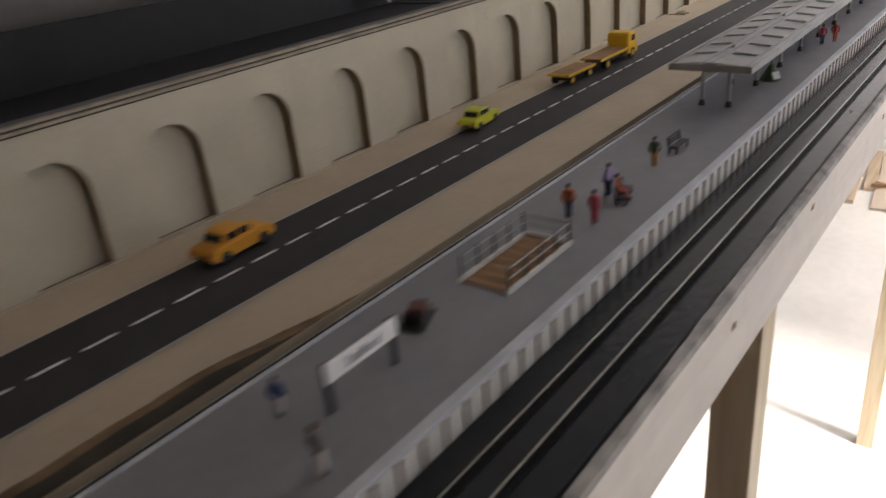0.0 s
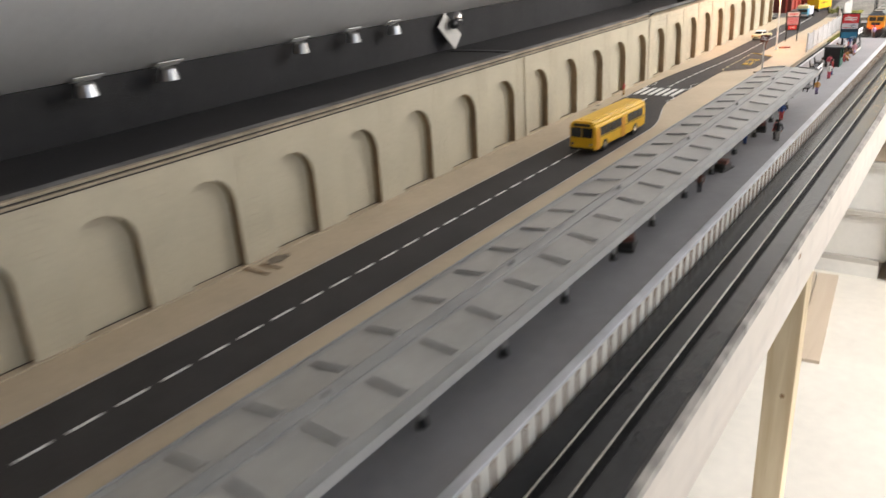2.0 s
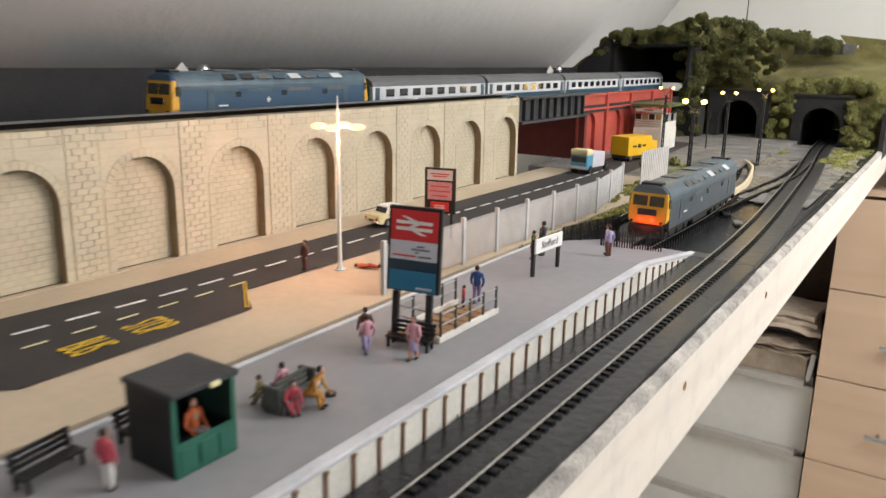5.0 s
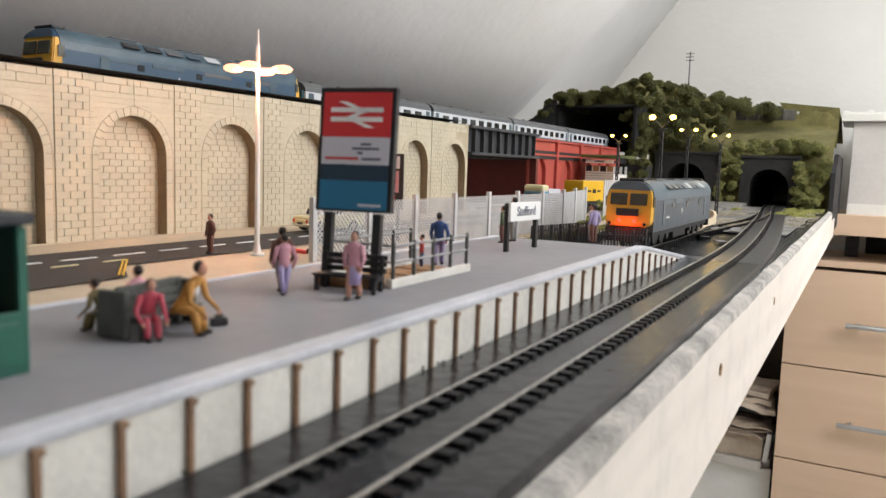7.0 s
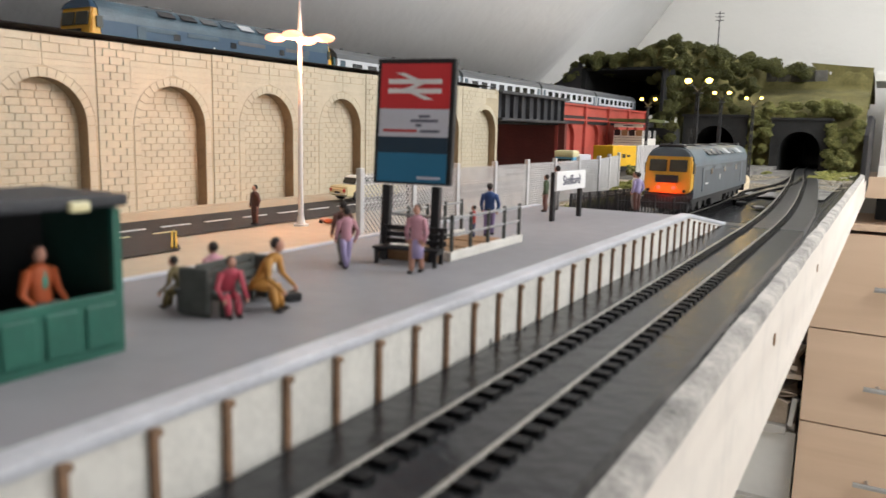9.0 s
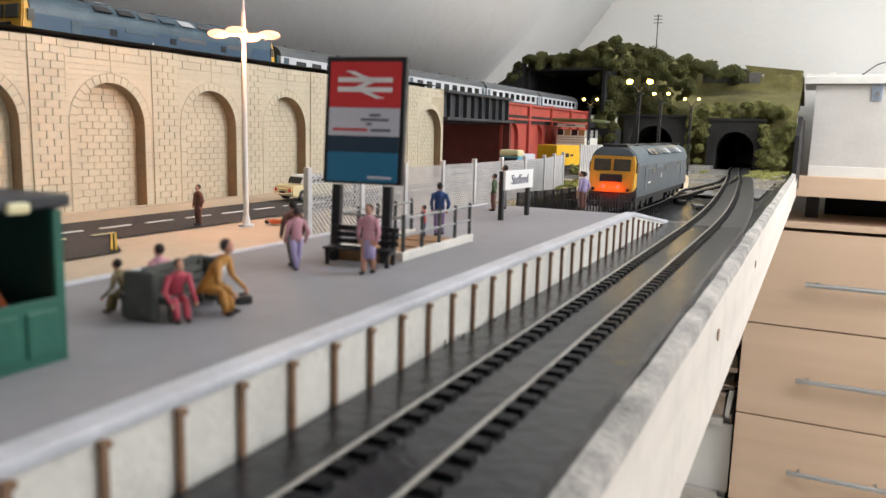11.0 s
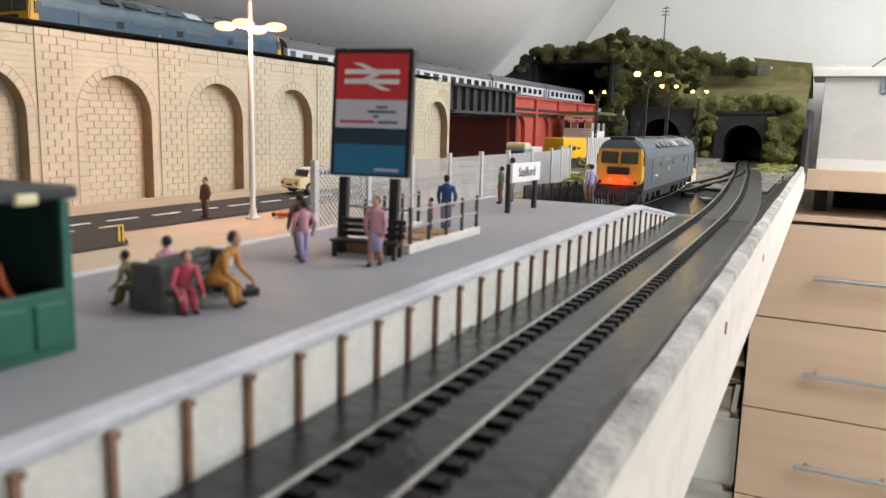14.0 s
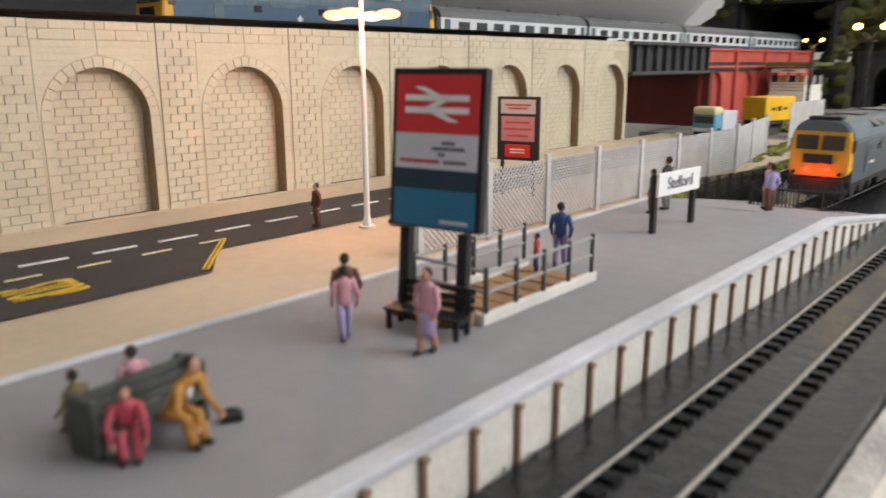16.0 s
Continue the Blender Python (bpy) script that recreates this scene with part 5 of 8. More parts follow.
for nm, m, h0, h1 in (("red_panel", M_SIGNRED, 0.0, 0.0153), ("white_panel", M_SIGNGREY, 0.0153, 0.0248), ("navy_panel", M_SIGNNAVY, 0.0248, 0.0302), ("blue_panel", M_SIGNBLUE, 0.0302, 0.0402)):
    bm = bmesh.new()
    box(bm, (0, -0.0017, ZT - (h0 + h1) / 2), (W_ - 0.0032, 0.0006, h1 - h0 - 0.0001))
    part(nm, bm, m, totem)
# emblem: two bars with two arrow strokes, as plain shapes
bm = bmesh.new()
zc = ZT - 0.0077
for dz in (-0.0016, 0.0016):
    box(bm, (0, -0.0021, zc + dz), (0.0195, 0.0003, 0.0016))
for a, b in (((-0.0058, 0.0045), (0.0018, 0.0015)), ((0.0032, 0.0015), (-0.0038, -0.0015)), ((-0.0024, -0.0015), (0.0052, -0.0045))):
    prism(bm, [(a[0] - 0.0014, zc + a[1]), (a[0] + 0.0018, zc + a[1]), (b[0] + 0.0018, zc + b[1]), (b[0] - 0.0014, zc + b[1])], -0.00225, -0.00195, "y")
part("emblem", bm, M_WHITE, totem, "white double-arrow emblem")
for z, x, w, m in ((0.0178, 0.004, 0.004, M_BAR), (0.0193, 0.004, 0.010, M_BAR), (0.0208, 0.002, 0.002, M_BAR), (0.0227, -0.0048, 0.0125, M_BARRED), (0.0228, 0.0062, 0.007, M_BAR), (0.0386, 0.0065, 0.0085, M_SIGNGREY)):
    bm = bmesh.new()
    box(bm, (x, -0.0021, ZT - z), (w, 0.0002, 0.0009))
    part("print_bar", bm, m, totem)
bm = bmesh.new()
box(bm, (0.0, 0.003, 0.0022), (0.024, 0.006, 0.0044), bevel=0.0004)
thing("sign_plinth", "brown card plinth under the station totem", "plinth", bm=bm, mats=M_CARD, at=(0.2592, -0.2375, PLAT), rz=10)
bench(0.2631, -0.2392, rz=-80, label="black bench in front of the station totem", m=M_BLACK, length=0.024)

# ---------------------------------------------------------------- stairwells


def stairwell(x0, x1, y0, y1, label, flip=False):
    root = thing("stairwell", label, "stairwell", "platform stairwells", at=((x0 + x1) / 2, (y0 + y1) / 2, PLAT))
    w, l = x1 - x0, y1 - y0
    for s in (-1, 1):
        bm = bmesh.new()
        box(bm, (s * (w / 2 - 0.001), 0, 0.0016), (0.002, l, 0.0032), bevel=0.0003)
        part("kerb", bm, M_FACE, root, "cream stairwell kerb")
    bm = bmesh.new()
    box(bm, (0, (1 if flip else -1) * (l / 2 - 0.001), 0.0016), (w - 0.004, 0.002, 0.0032), bevel=0.0003)
    part("kerb", bm, M_FACE, root, "cream stairwell kerb")
    n = 7
    for i in range(n):
        bm = bmesh.new()
        box(bm, (0, -l * 0.42 + l * 0.84 * i / (n - 1), 0.0005 + 0.0002 * (i % 2)), (w - 0.005, l * 0.84 / n, 0.0009), bevel=0.0001)
        part("step", bm, M_CARD, root)
    for s in (-1, 1):
        for i in range(5):
            bm = bmesh.new()
            cyl(bm, (s * (w / 2 - 0.001), -l / 2 + 0.002 + (l - 0.004) * i / 4, 0.0088), 0.0007, 0.0145, seg=8)
            part("rail_post", bm, M_BENCH, root, "grey railing post")
        for z in (0.0090, 0.0148):
            bm = bmesh.new()
            rod(bm, (s * (w / 2 - 0.001), -l / 2 + 0.002, z), (s * (w / 2 - 0.001), l / 2 - 0.002, z), 0.0005)
            part("handrail", bm, M_CANOPY, root)
    bm = bmesh.new()
    for z in (0.0090, 0.0148):
        rod(bm, (-w / 2 + 0.001, (1 if flip else -1) * (l / 2 - 0.002), z), (w / 2 - 0.001, (1 if flip else -1) * (l / 2 - 0.002), z), 0.0005)
    part("end_rail", bm, M_CANOPY, root)
    return root


stairwell(0.2440, 0.2730, -0.2300, -0.1700, "cream stairwell with grey railings behind the totem")
stairwell(0.2420, 0.2755, -2.308, -2.238, "beige stairwell with pale railings on the platform", flip=True)

# ---------------------------------------------------------------- green platform hut
hut = thing("platform_hut", "bottle green open-fronted platform waiting hut", "hut", at=(0.2595, -0.3735, PLAT))
hw, hl, hh = 0.0125, 0.0133, 0.0300
# back and side walls are black or darker to paint the shade inside
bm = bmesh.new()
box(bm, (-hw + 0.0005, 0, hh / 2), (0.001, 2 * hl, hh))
part("back_wall", bm, M_BLACK, hut, "inside wall coloured black for the hut's inner shade")
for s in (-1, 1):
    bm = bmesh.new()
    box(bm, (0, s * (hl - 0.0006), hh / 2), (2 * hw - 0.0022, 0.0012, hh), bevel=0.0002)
    part("side_wall", bm, M_BLACK if s < 0 else M_HUTSHADE, hut)
bm = bmesh.new()
box(bm, (hw - 0.0006, 0, 0.0062), (0.0012, 2 * hl, 0.0124), bevel=0.0002)
fp_ = part("half_front", bm, M_GREENHUT, hut, "green panelled half front")
for k in (-1, 0, 1):
    bm = bmesh.new()
    box(bm, (hw + 0.0002, k * 0.0082, 0.0062), (0.0006, 0.0066, 0.0085), bevel=0.0004)
    part("panel", bm, M_GREENHUT, fp_)
for s in (-1, 1):
    bm = bmesh.new()
    box(bm, (hw - 0.0006, s * (hl - 0.0009), 0.0205), (0.0012, 0.0018, 0.0165))
    part("corner_post", bm, M_GREENHUT, hut)
bm = bmesh.new()
box(bm, (0.0004, 0, hh + 0.0005), (2 * hw + 0.0022, 2 * hl + 0.002, 0.0024), bevel=0.0007)
part("roof", bm, M_GIRDER, hut, "dark grey flat roof")
bm = bmesh.new()
box(bm, (hw + 0.0016, 0.0035, hh - 0.0002), (0.0016, 0.0042, 0.0020), bevel=0.0006)
part("lamp", bm, M_CREAMCAR, hut, "small cream lamp under the roof edge")

# figures on the platform and street
figure("seated toy figure in an orange coat inside the hut", 0.2622, -0.3712, "orange", "grey", rz=-85, sit=True, z=PLAT + 0.004, shirt="teal")
bench(0.2600, -0.3212, rz=8, label="grey-green back-to-back bench with seated figures", length=0.022, double=True)
figure("seated toy figure in mustard clothes on the bench", 0.2675, -0.3195, "yellow", "yellow", rz=-72, sit=True, h=0.0230, lean=1.3, shirt="white")
figure("small seated toy figure in rose clothes", 0.2655, -0.3268, "rose", "rose", rz=-115, sit=True, h=0.0185, lean=1.0)
figure("seated toy figure in dark olive clothes", 0.2535, -0.3290, "olive", "olive", rz=110, sit=True, h=0.0165, lean=0.8)
figure("seated toy figure in a pink top", 0.2530, -0.3190, "pink", "mauve", rz=90, sit=True, h=0.0195)
figure("walking toy figure in a pink top and lilac trousers", 0.2515, -0.2610, "pink", "lilac", rz=60, h=0.0195, walk_=0.22)
figure("walking toy figure in grey and brown", 0.2462, -0.2560, "brown", "grey", rz=60, h=0.0210, walk_=0.18)
figure("walking toy figure in a pink top and lilac skirt", 0.2740, -0.2540, "pink", "lilac", rz=190, walk_=0.2, h=0.0215, skirt=True)
figure("standing toy figure in blue overalls", 0.2530, -0.1615, "blue", "mauve", rz=20, h=0.0225, walk_=0.25)
figure("small child toy figure in red and blue", 0.2530, -0.1760, "red", "navy", rz=120, h=0.014)
figure("standing toy figure in dark olive coat", 0.2335, -0.0513, "green", "brown", rz=100, h=0.021)
figure("standing toy figure in black with raised arm", 0.2345, -0.0378, "black", "grey", rz=80, h=0.0255, arm=1.2)
figure("standing toy figure in a lilac coat at the platform end", 0.2742, -0.0095, "lilac", "brown", rz=60)
figure("standing toy figure in a cream coat", 0.2712, -0.0050, "white", "grey", rz=120)
figure("standing toy figure in a brown suit on the pavement", 0.1008, -0.1463, "brown", "brown", z=0.001, rz=170, h=0.0215)
figure("toy figure in orange lying on the pavement", 0.140, -0.112, "orange", "red", z=0.0005, rz=-75, h=0.020, lie=True)
figure("toy figure in red and yellow by the crossing", 0.0145, -0.655, "red", "yellow", z=0.0012, rz=90, h=0.020)
for x, y, t, l, r, h, lbl in ((0.2747, -0.497, "white", "rose", 30, 0.022, "standing toy figure in cream and rose"), (0.2718, -0.4767, "navy", "lilac", 80, 0.022, "standing toy figure in navy and lilac"), (0.2726, -0.4632, "red", "blue", -60, 0.024, "standing toy figure in red with blue trousers"),
                             (0.2586, -0.403, "rose", "white", 10, 0.022, "standing toy figure in rose and white"), (0.256, -0.452, "grey", "grey", 40, 0.024, "standing toy figure in pale grey"),
                             (0.2804, -0.6227, "yellow", "mauve", 30, 0.020, "standing toy figure in mustard"), (0.2723, -0.7967, "blue", "red", 20, 0.022, "standing toy figure in blue with red trousers"),
                             (0.2908, -0.900, "black", "grey", 10, 0.024, "standing toy figure in black"), (0.2870, -0.893, "red", "black", 60, 0.022, "standing toy figure in red and black"),
                             (0.2630, -0.9259, "navy", "blue", 0, 0.021, "standing toy figure in navy"), (0.2710, -1.110, "brown", "black", 0, 0.021, "standing toy figure in dark brown"), (0.2770, -1.6483, "rose", "navy", 30, 0.022, "standing toy figure in dark rose"), (0.2862, -1.6295, "red", "orange", 200, 0.022, "standing toy figure in red and orange"),
                             (0.2536, -2.2022, "orange", "navy", 20, 0.023, "standing toy figure in orange and navy"), (0.2723, -2.2033, "rose", "rose", 0, 0.022, "standing toy figure in dark rose"), (0.2600, -2.158, "lilac", "navy", 60, 0.023, "standing toy figure in lilac"),
                             (0.2647, -2.0923, "green", "yellow", 20, 0.022, "standing toy figure in olive and yellow"), (0.2870, -2.4596, "grey", "white", 0, 0.024, "standing toy figure in grey"), (0.2443, -2.4424, "blue", "white", 20, 0.020, "standing toy figure in blue and white")):
    figure(lbl, x, y, t, l, rz=r, h=h)
figure("seated toy figure in bright orange", 0.2695, -2.1640, "orange", "red", rz=-60, sit=True, h=0.024)


bm = bmesh.new()
box(bm, (0, 0, 0.0012), (0.0026, 0.0044, 0.0022), bevel=0.0006)
rod(bm, (0, -0.0011, 0.0027), (0, 0.0011, 0.0027), 0.0003)
thing("hand_bag", "small black bag beside the double bench", "bag", bm=bm, mats=M_BLACK, at=(0.2695, -0.3075, PLAT), rz=-30)


def luggage(x, y, rz, label, k=1.0):
    root = thing("luggage_pile", label, "luggage", "platform luggage", at=(x, y, PLAT), rz=rz)
    for cx, cy, cz, sx, sy, sz in ((0, 0, 0.0035, 0.010, 0.013, 0.005), (0.001, -0.001, 0.0078, 0.008, 0.009, 0.0036), (-0.001, 0.008, 0.003, 0.006, 0.005, 0.006), (0, 0.0, 0.0007, 0.012, 0.021, 0.0014)):
        bm = bmesh.new()
        box(bm, (cx * k, cy * k, cz * k), (sx * k, sy * k, sz * k), bevel=0.0006, rz=0.15 * (cx * 900 % 2))
        part("case", bm, M_LUGGAGE if cy >= 0 else FIG["brown"], root)
    for s in (-1, 1):
        bm = bmesh.new()
        rod(bm, (s * 0.005 * k, -0.010 * k, 0.001), (s * 0.005 * k, -0.013 * k, 0.011 * k), 0.0005)
        part("handle_bar", bm, M_BLACK, root)
    return root


for x, y, r, lbl in ((0.2480, -2.352, 20, "dark luggage trolley on the platform"), (0.2630, -0.857, 10, "pile of dark luggage under the canopy"), (0.2690, -1.030, -10, "pile of dark cases under the canopy"),
                     (0.2636, -1.262, 15, "dark cases stacked under the canopy"), (0.2490, -0.655, 40, "small dark case on the platform")):
    luggage(x, y, r, lbl, 0.8 if y > -0.7 else 1.1)
bench(0.2620, -0.598, rz=-10, label="black bench on the platform", m=M_BLACK)
bench(0.2320, -0.410, rz=10, label="black bench beside the hut", m=M_BLACK)
bench(0.2320, -0.372, rz=10, label="black bench near the back edge", m=M_BLACK)
bench(0.2640, -2.052, rz=0, label="black bench on the open platform", m=M_BLACK)
bench(0.2695, -2.162, rz=15, label="dark bench with a seated figure", m=M_BLACK)
# bell-shaped tent on the platform
bm = bmesh.new()
cyl(bm, (0, 0, 0.0075), 0.0105, 0.015, "z", 9, r2=0.0022, mi=0)
cyl(bm, (0, 0, 0.0165), 0.0006, 0.004, "z", 6, mi=0)
box(bm, (0.0065, -0.0045, 0.0058), (0.0012, 0.0075, 0.0070), rz=-0.6, ry=-0.5, mi=1)
thing("kiosk_tent", "dark olive bell-shaped stall with a pale panel", "stall", bm=bm, mats=[FIG["green"], FIG["white"]], at=(0.2700, -1.822, PLAT))

# ---------------------------------------------------------------- platform canopy
CY0, CY1, CX0, CX1, CZ = -1.960, -0.687, 0.2222, 0.2915, 0.0560
can = thing("platform_canopy", "long grey platform canopy with frosted roof panels", "canopy")
NP = 16
STEP = (CY1 - CY0) / NP
cm = (CX0 + CX1) / 2


def roof_z(x):
    return CZ - 0.0030 * ((x - cm) / (CX1 - cm)) ** 2


# frame: two edge strips, a middle strip and cross strips, open between for the panels
for xa, xb in ((CX0, CX0 + 0.0065), (cm - 0.0062, cm + 0.0062), (CX1 - 0.0065, CX1)):
    bm = bmesh.new()
    xs_ = [xa + (xb - xa) * i / 3 for i in range(4)]
    prism(bm, [(x, roof_z(x)) for x in xs_] + [(x, roof_z(x) - 0.0012) for x in xs_[::-1]], CY0, CY1, "y")
    part("roof_strip", bm, M_CANOPY, can, "grey roof strip")
for x in (CX0, CX1):
    bm = bmesh.new()
    box(bm, (x, (CY0 + CY1) / 2, CZ - 0.0048), (0.0012, CY1 - CY0 + 0.002, 0.0052), bevel=0.0003)
    part("edge_beam", bm, M_CANOPY, can)
for y in (CY0, CY1):
    bm = bmesh.new()
    box(bm, (cm, y, CZ - 0.0042), (CX1 - CX0 - 0.001, 0.0012, 0.0060), bevel=0.0003)
    part("end_beam", bm, M_CANOPY, can)
bm = bmesh.new()
box(bm, (cm, (CY0 + CY1) / 2, CZ + 0.0001), (0.0055, CY1 - CY0 - 0.004, 0.0008), bevel=0.0002)
part("ridge", bm, M_CANOPY, can)
bm = bmesh.new()
tilt = math.atan2(0.0030 * 2 * 0.5, CX1 - cm)
box(bm, (0, 0, 0), (0.0236, STEP * 0.96, 0.0006), bevel=0.0001)
me_pan = mesh_of(bm, "roof_panel", M_CANPANEL)
bm = bmesh.new()
box(bm, (0, 0, 0), (0.0190, 0.0022, 0.0012), bevel=0.0002)
me_bat = mesh_of(bm, "batten", M_CANOPY)
bm = bmesh.new()
box(bm, (0, 0, 0), (0.0236, 0.0090, 0.0009), bevel=0.0001)
me_cross = mesh_of(bm, "cross_strip", M_CANOPY)
bm = bmesh.new()
cyl(bm, (0, 0, 0.0012), 0.0016, 0.0022, "z", 8, r2=0.0009)
me_vent = mesh_of(bm, "roof_vent", M_CANOPY)
for i in range(NP * 2):
    y = CY0 + STEP / 2 * (i + 0.5)
    for s in (-1, 1):
        x = cm + s * 0.0172
        part_at("roof_panel", me_pan, can, pose(x, y, roof_z(x) - 0.0002, 0, s * math.degrees(tilt), 0) @ Matrix.Diagonal((1, 0.5, 1, 1)))
        part_at("cross_strip", me_cross, can, pose(x, y + STEP / 4, roof_z(x) - 0.0004, 0, s * math.degrees(tilt), 0))
        part_at("batten", me_bat, can, pose(x, y + STEP / 4, roof_z(x) + 0.0009, 0, s * math.degrees(tilt), 0))
    if i % 4 == 1:
        part_at("roof_vent", me_vent, can, pose(cm, y, CZ + 0.001))
for i in range(NP):
    y = -1.9256 + 0.0797 * i
    if y > -0.70:
        break
    for x in (0.2638, 0.2400):
        post = bmesh.new()
        cyl(post, (x, y, (PLAT + CZ) / 2 - 0.001), 0.0017, CZ - PLAT - 0.003, seg=10)
        p_ = part("canopy_post", post, M_CANOPY, can, "thin grey canopy post")
        foot = bmesh.new()
        cyl(foot, (x, y, PLAT + 0.0026), 0.0031, 0.0052, seg=10, r2=0.0022)
        part("post_foot", foot, M_BLACK, p_, "black post foot")
        arm_ = bmesh.new()
        rod(arm_, (x, y, CZ - 0.013), (x + (0.020 if x > 0.25 else -0.014), y, CZ - 0.004), 0.0008)
        part("bracket", arm_, M_CANOPY, p_)

# ---------------------------------------------------------------- street lamp, signs, fence
lamp = thing("street_lamp", "white four-armed street lamp with glowing orange heads", "street lamp", at=(0.1187, -0.129, 0.0))
bm = bmesh.new()
cyl(bm, (0, 0, 0.0600), 0.0015, 0.110, seg=10, r2=0.0010)
cyl(bm, (0, 0, 0.0028), 0.0028, 0.0056, seg=12, r2=0.0018)
cyl(bm, (0, 0, 0.0006), 0.0042, 0.0012, seg=12)
cyl(bm, (0, 0, 0.1165), 0.0008, 0.014, seg=8, r2=0.0004)
part("column", bm, M_WHITE, lamp)
for k in range(4):
    a = math.radians(25 + 90 * k)
    bm = bmesh.new()
    rod(bm, (0, 0, 0.1020), (0.0125 * math.cos(a), 0.0125 * math.sin(a), 0.1032), 0.0008)
    arm_ = part("arm", bm, M_WHITE, lamp)
    bm = bmesh.new()
    ball(bm, (0.0135 * math.cos(a), 0.0135 * math.sin(a), 0.1026), 0.0046, (1.25, 1.25, 0.50), 12)
    part("lamp_head", bm, M_WARM, arm_, "glowing orange lamp head")
bulb_light("street_lamp_light", (0.1187, -0.129, 0.0965), 0.26, (1.0, 0.46, 0.22), 0.010)


def yard_lamp(x, y, zt, spread, big=False):
    root = thing("yard_lamp", "black lattice yard lamp with two yellow bulbs", "yard lamp", "yard lamps", at=(x, y, DECK))
    h = zt - DECK
    bm = bmesh.new()
    for dx, dy in ((-1, -1), (1, -1), (1, 1), (-1, 1)):
        rod(bm, (dx * 0.0018, dy * 0.0018, 0), (dx * 0.0011, dy * 0.0011, h - 0.012), 0.0007, 6)
    n = 12
    for i in range(n):
        z0, z1 = (h - 0.014) * i / n, (h - 0.014) * (i + 1) / n
        s = 1 if i % 2 else -1
        for q in (-1, 1):
            rod(bm, (-s * 0.0016, q * 0.0016, z0), (s * 0.0016, q * 0.0016, z1), 0.00042, 5)
            rod(bm, (q * 0.0016, -s * 0.0016, z0), (q * 0.0016, s * 0.0016, z1), 0.00042, 5)
    part("lattice_mast", bm, M_BLACK, root)
    bm = bmesh.new()
    box(bm, (0, 0, h - 0.0115), (0.0085, 0.0085, 0.0009))
    part("gallery", bm, M_BENCH, root)
    for s in (-1, 1):
        bm = bmesh.new()
        rod(bm, (0, 0, h - 0.011), (s * spread * 0.4, 0, h - 0.006), 0.0007, 6)
        rod(bm, (s * spread * 0.4, 0, h - 0.006), (s * spread, 0, h - 0.0012), 0.0006, 6)
        a_ = part("arm", bm, M_BLACK, root)
        bm = bmesh.new()
        ball(bm, (s * spread, 0, h), 0.0030 if big else 0.0023, (1.1, 1.0, 0.85), 10)
        part("bulb", bm, M_YARDBULB, a_, "lit yellow bulb")
    return root


for x, y, z, sp in ((0.0742, 0.7266, 0.1083, 0.0105), (0.2329, 0.3253, 0.108, 0.0100), (0.2088, 0.5767, 0.1095, 0.0090), (0.2245, 0.7342, 0.1102, 0.0100)):
    yard_lamp(x, y, z, sp, y < 0.4)
bulb_light("yard_lamp_light", (0.2245, 0.7342, 0.1030), 0.045, (1.0, 0.66, 0.22), 0.010)
bulb_light("yard_lamp_light", (0.2329, 0.3253, 0.1000), 0.012, (1.0, 0.66, 0.22), 0.010)
bulb_light("yard_lamp_light", (0.0742, 0.7266, 0.1010), 0.04, (1.0, 0.66, 0.22), 0.010)

rs = thing("poster_board", "black-framed red and cream poster board on two legs", "poster board", at=(0.1202, -0.0028, 0.0), rz=13)
bm = bmesh.new()
box(bm, (0, 0, 0.0412), (0.0275, 0.0022, 0.0385), bevel=0.0004)
part("frame", bm, FIG["black"], rs)
for z, h, w, m in ((0.0545, 0.0085, 0.0225, M_SIGNGREY), (0.0412, 0.0150, 0.0215, FIG["pink"]), (0.0278, 0.0078, 0.0165, M_SIGNRED)):
    bm = bmesh.new()
    box(bm, (0, -0.0013, z), (w, 0.0006, h))
    part("poster", bm, m, rs)
for z, w in ((0.0555, 0.017), (0.0535, 0.013), (0.045, 0.016), (0.041, 0.018), (0.037, 0.014)):
    bm = bmesh.new()
    box(bm, (0, -0.0017, z), (w, 0.0002, 0.0011))
    part("print_bar", bm, M_BARRED, rs)
bm = bmesh.new()
for dz in (-0.0009, 0.0009):
    box(bm, (0, -0.0017, 0.0278 + dz), (0.0095, 0.0003, 0.0008))
part("emblem", bm, M_WHITE, rs)
for s in (-1, 1):
    bm = bmesh.new()
    box(bm, (s * 0.0105, 0, 0.0115), (0.0018, 0.0018, 0.023))
    part("leg", bm, FIG["black"], rs)

bs = thing("bus_stop", "grey bus stop pole with a brown flag sign", "bus stop", at=(0.1573, -0.4035, 0.0), rz=12)
bm = bmesh.new()
cyl(bm, (0, 0, 0.031), 0.0011, 0.060, seg=8)
part("pole", bm, M_FENCE, bs)
bm = bmesh.new()
box(bm, (-0.0005, -0.0010, 0.0560), (0.0125, 0.0012, 0.0115), bevel=0.0003)
part("flag", bm, FIG["brown"], bs)
bm = bmesh.new()
for dz in (-0.0012, 0.0012):
    box(bm, (0, -0.0018, 0.0562 + dz), (0.0100, 0.0003, 0.0009))
for dz, dx in ((0.0026, -0.0012), (0.0, 0.0), (-0.0026, 0.0012)):
    box(bm, (dx, -0.0019, 0.0562 + dz), (0.0055, 0.0003, 0.0009), ry=0.55 if dz else -0.55)
part("emblem", bm, M_SIGNGREY, bs, "pale double-arrow emblem")
bm = bmesh.new()
box(bm, (0, 0, 0.0007), (0.0270, 0.0022, 0.0014), bevel=0.0003)
part("foot_bar", bm, M_BENCH, bs)

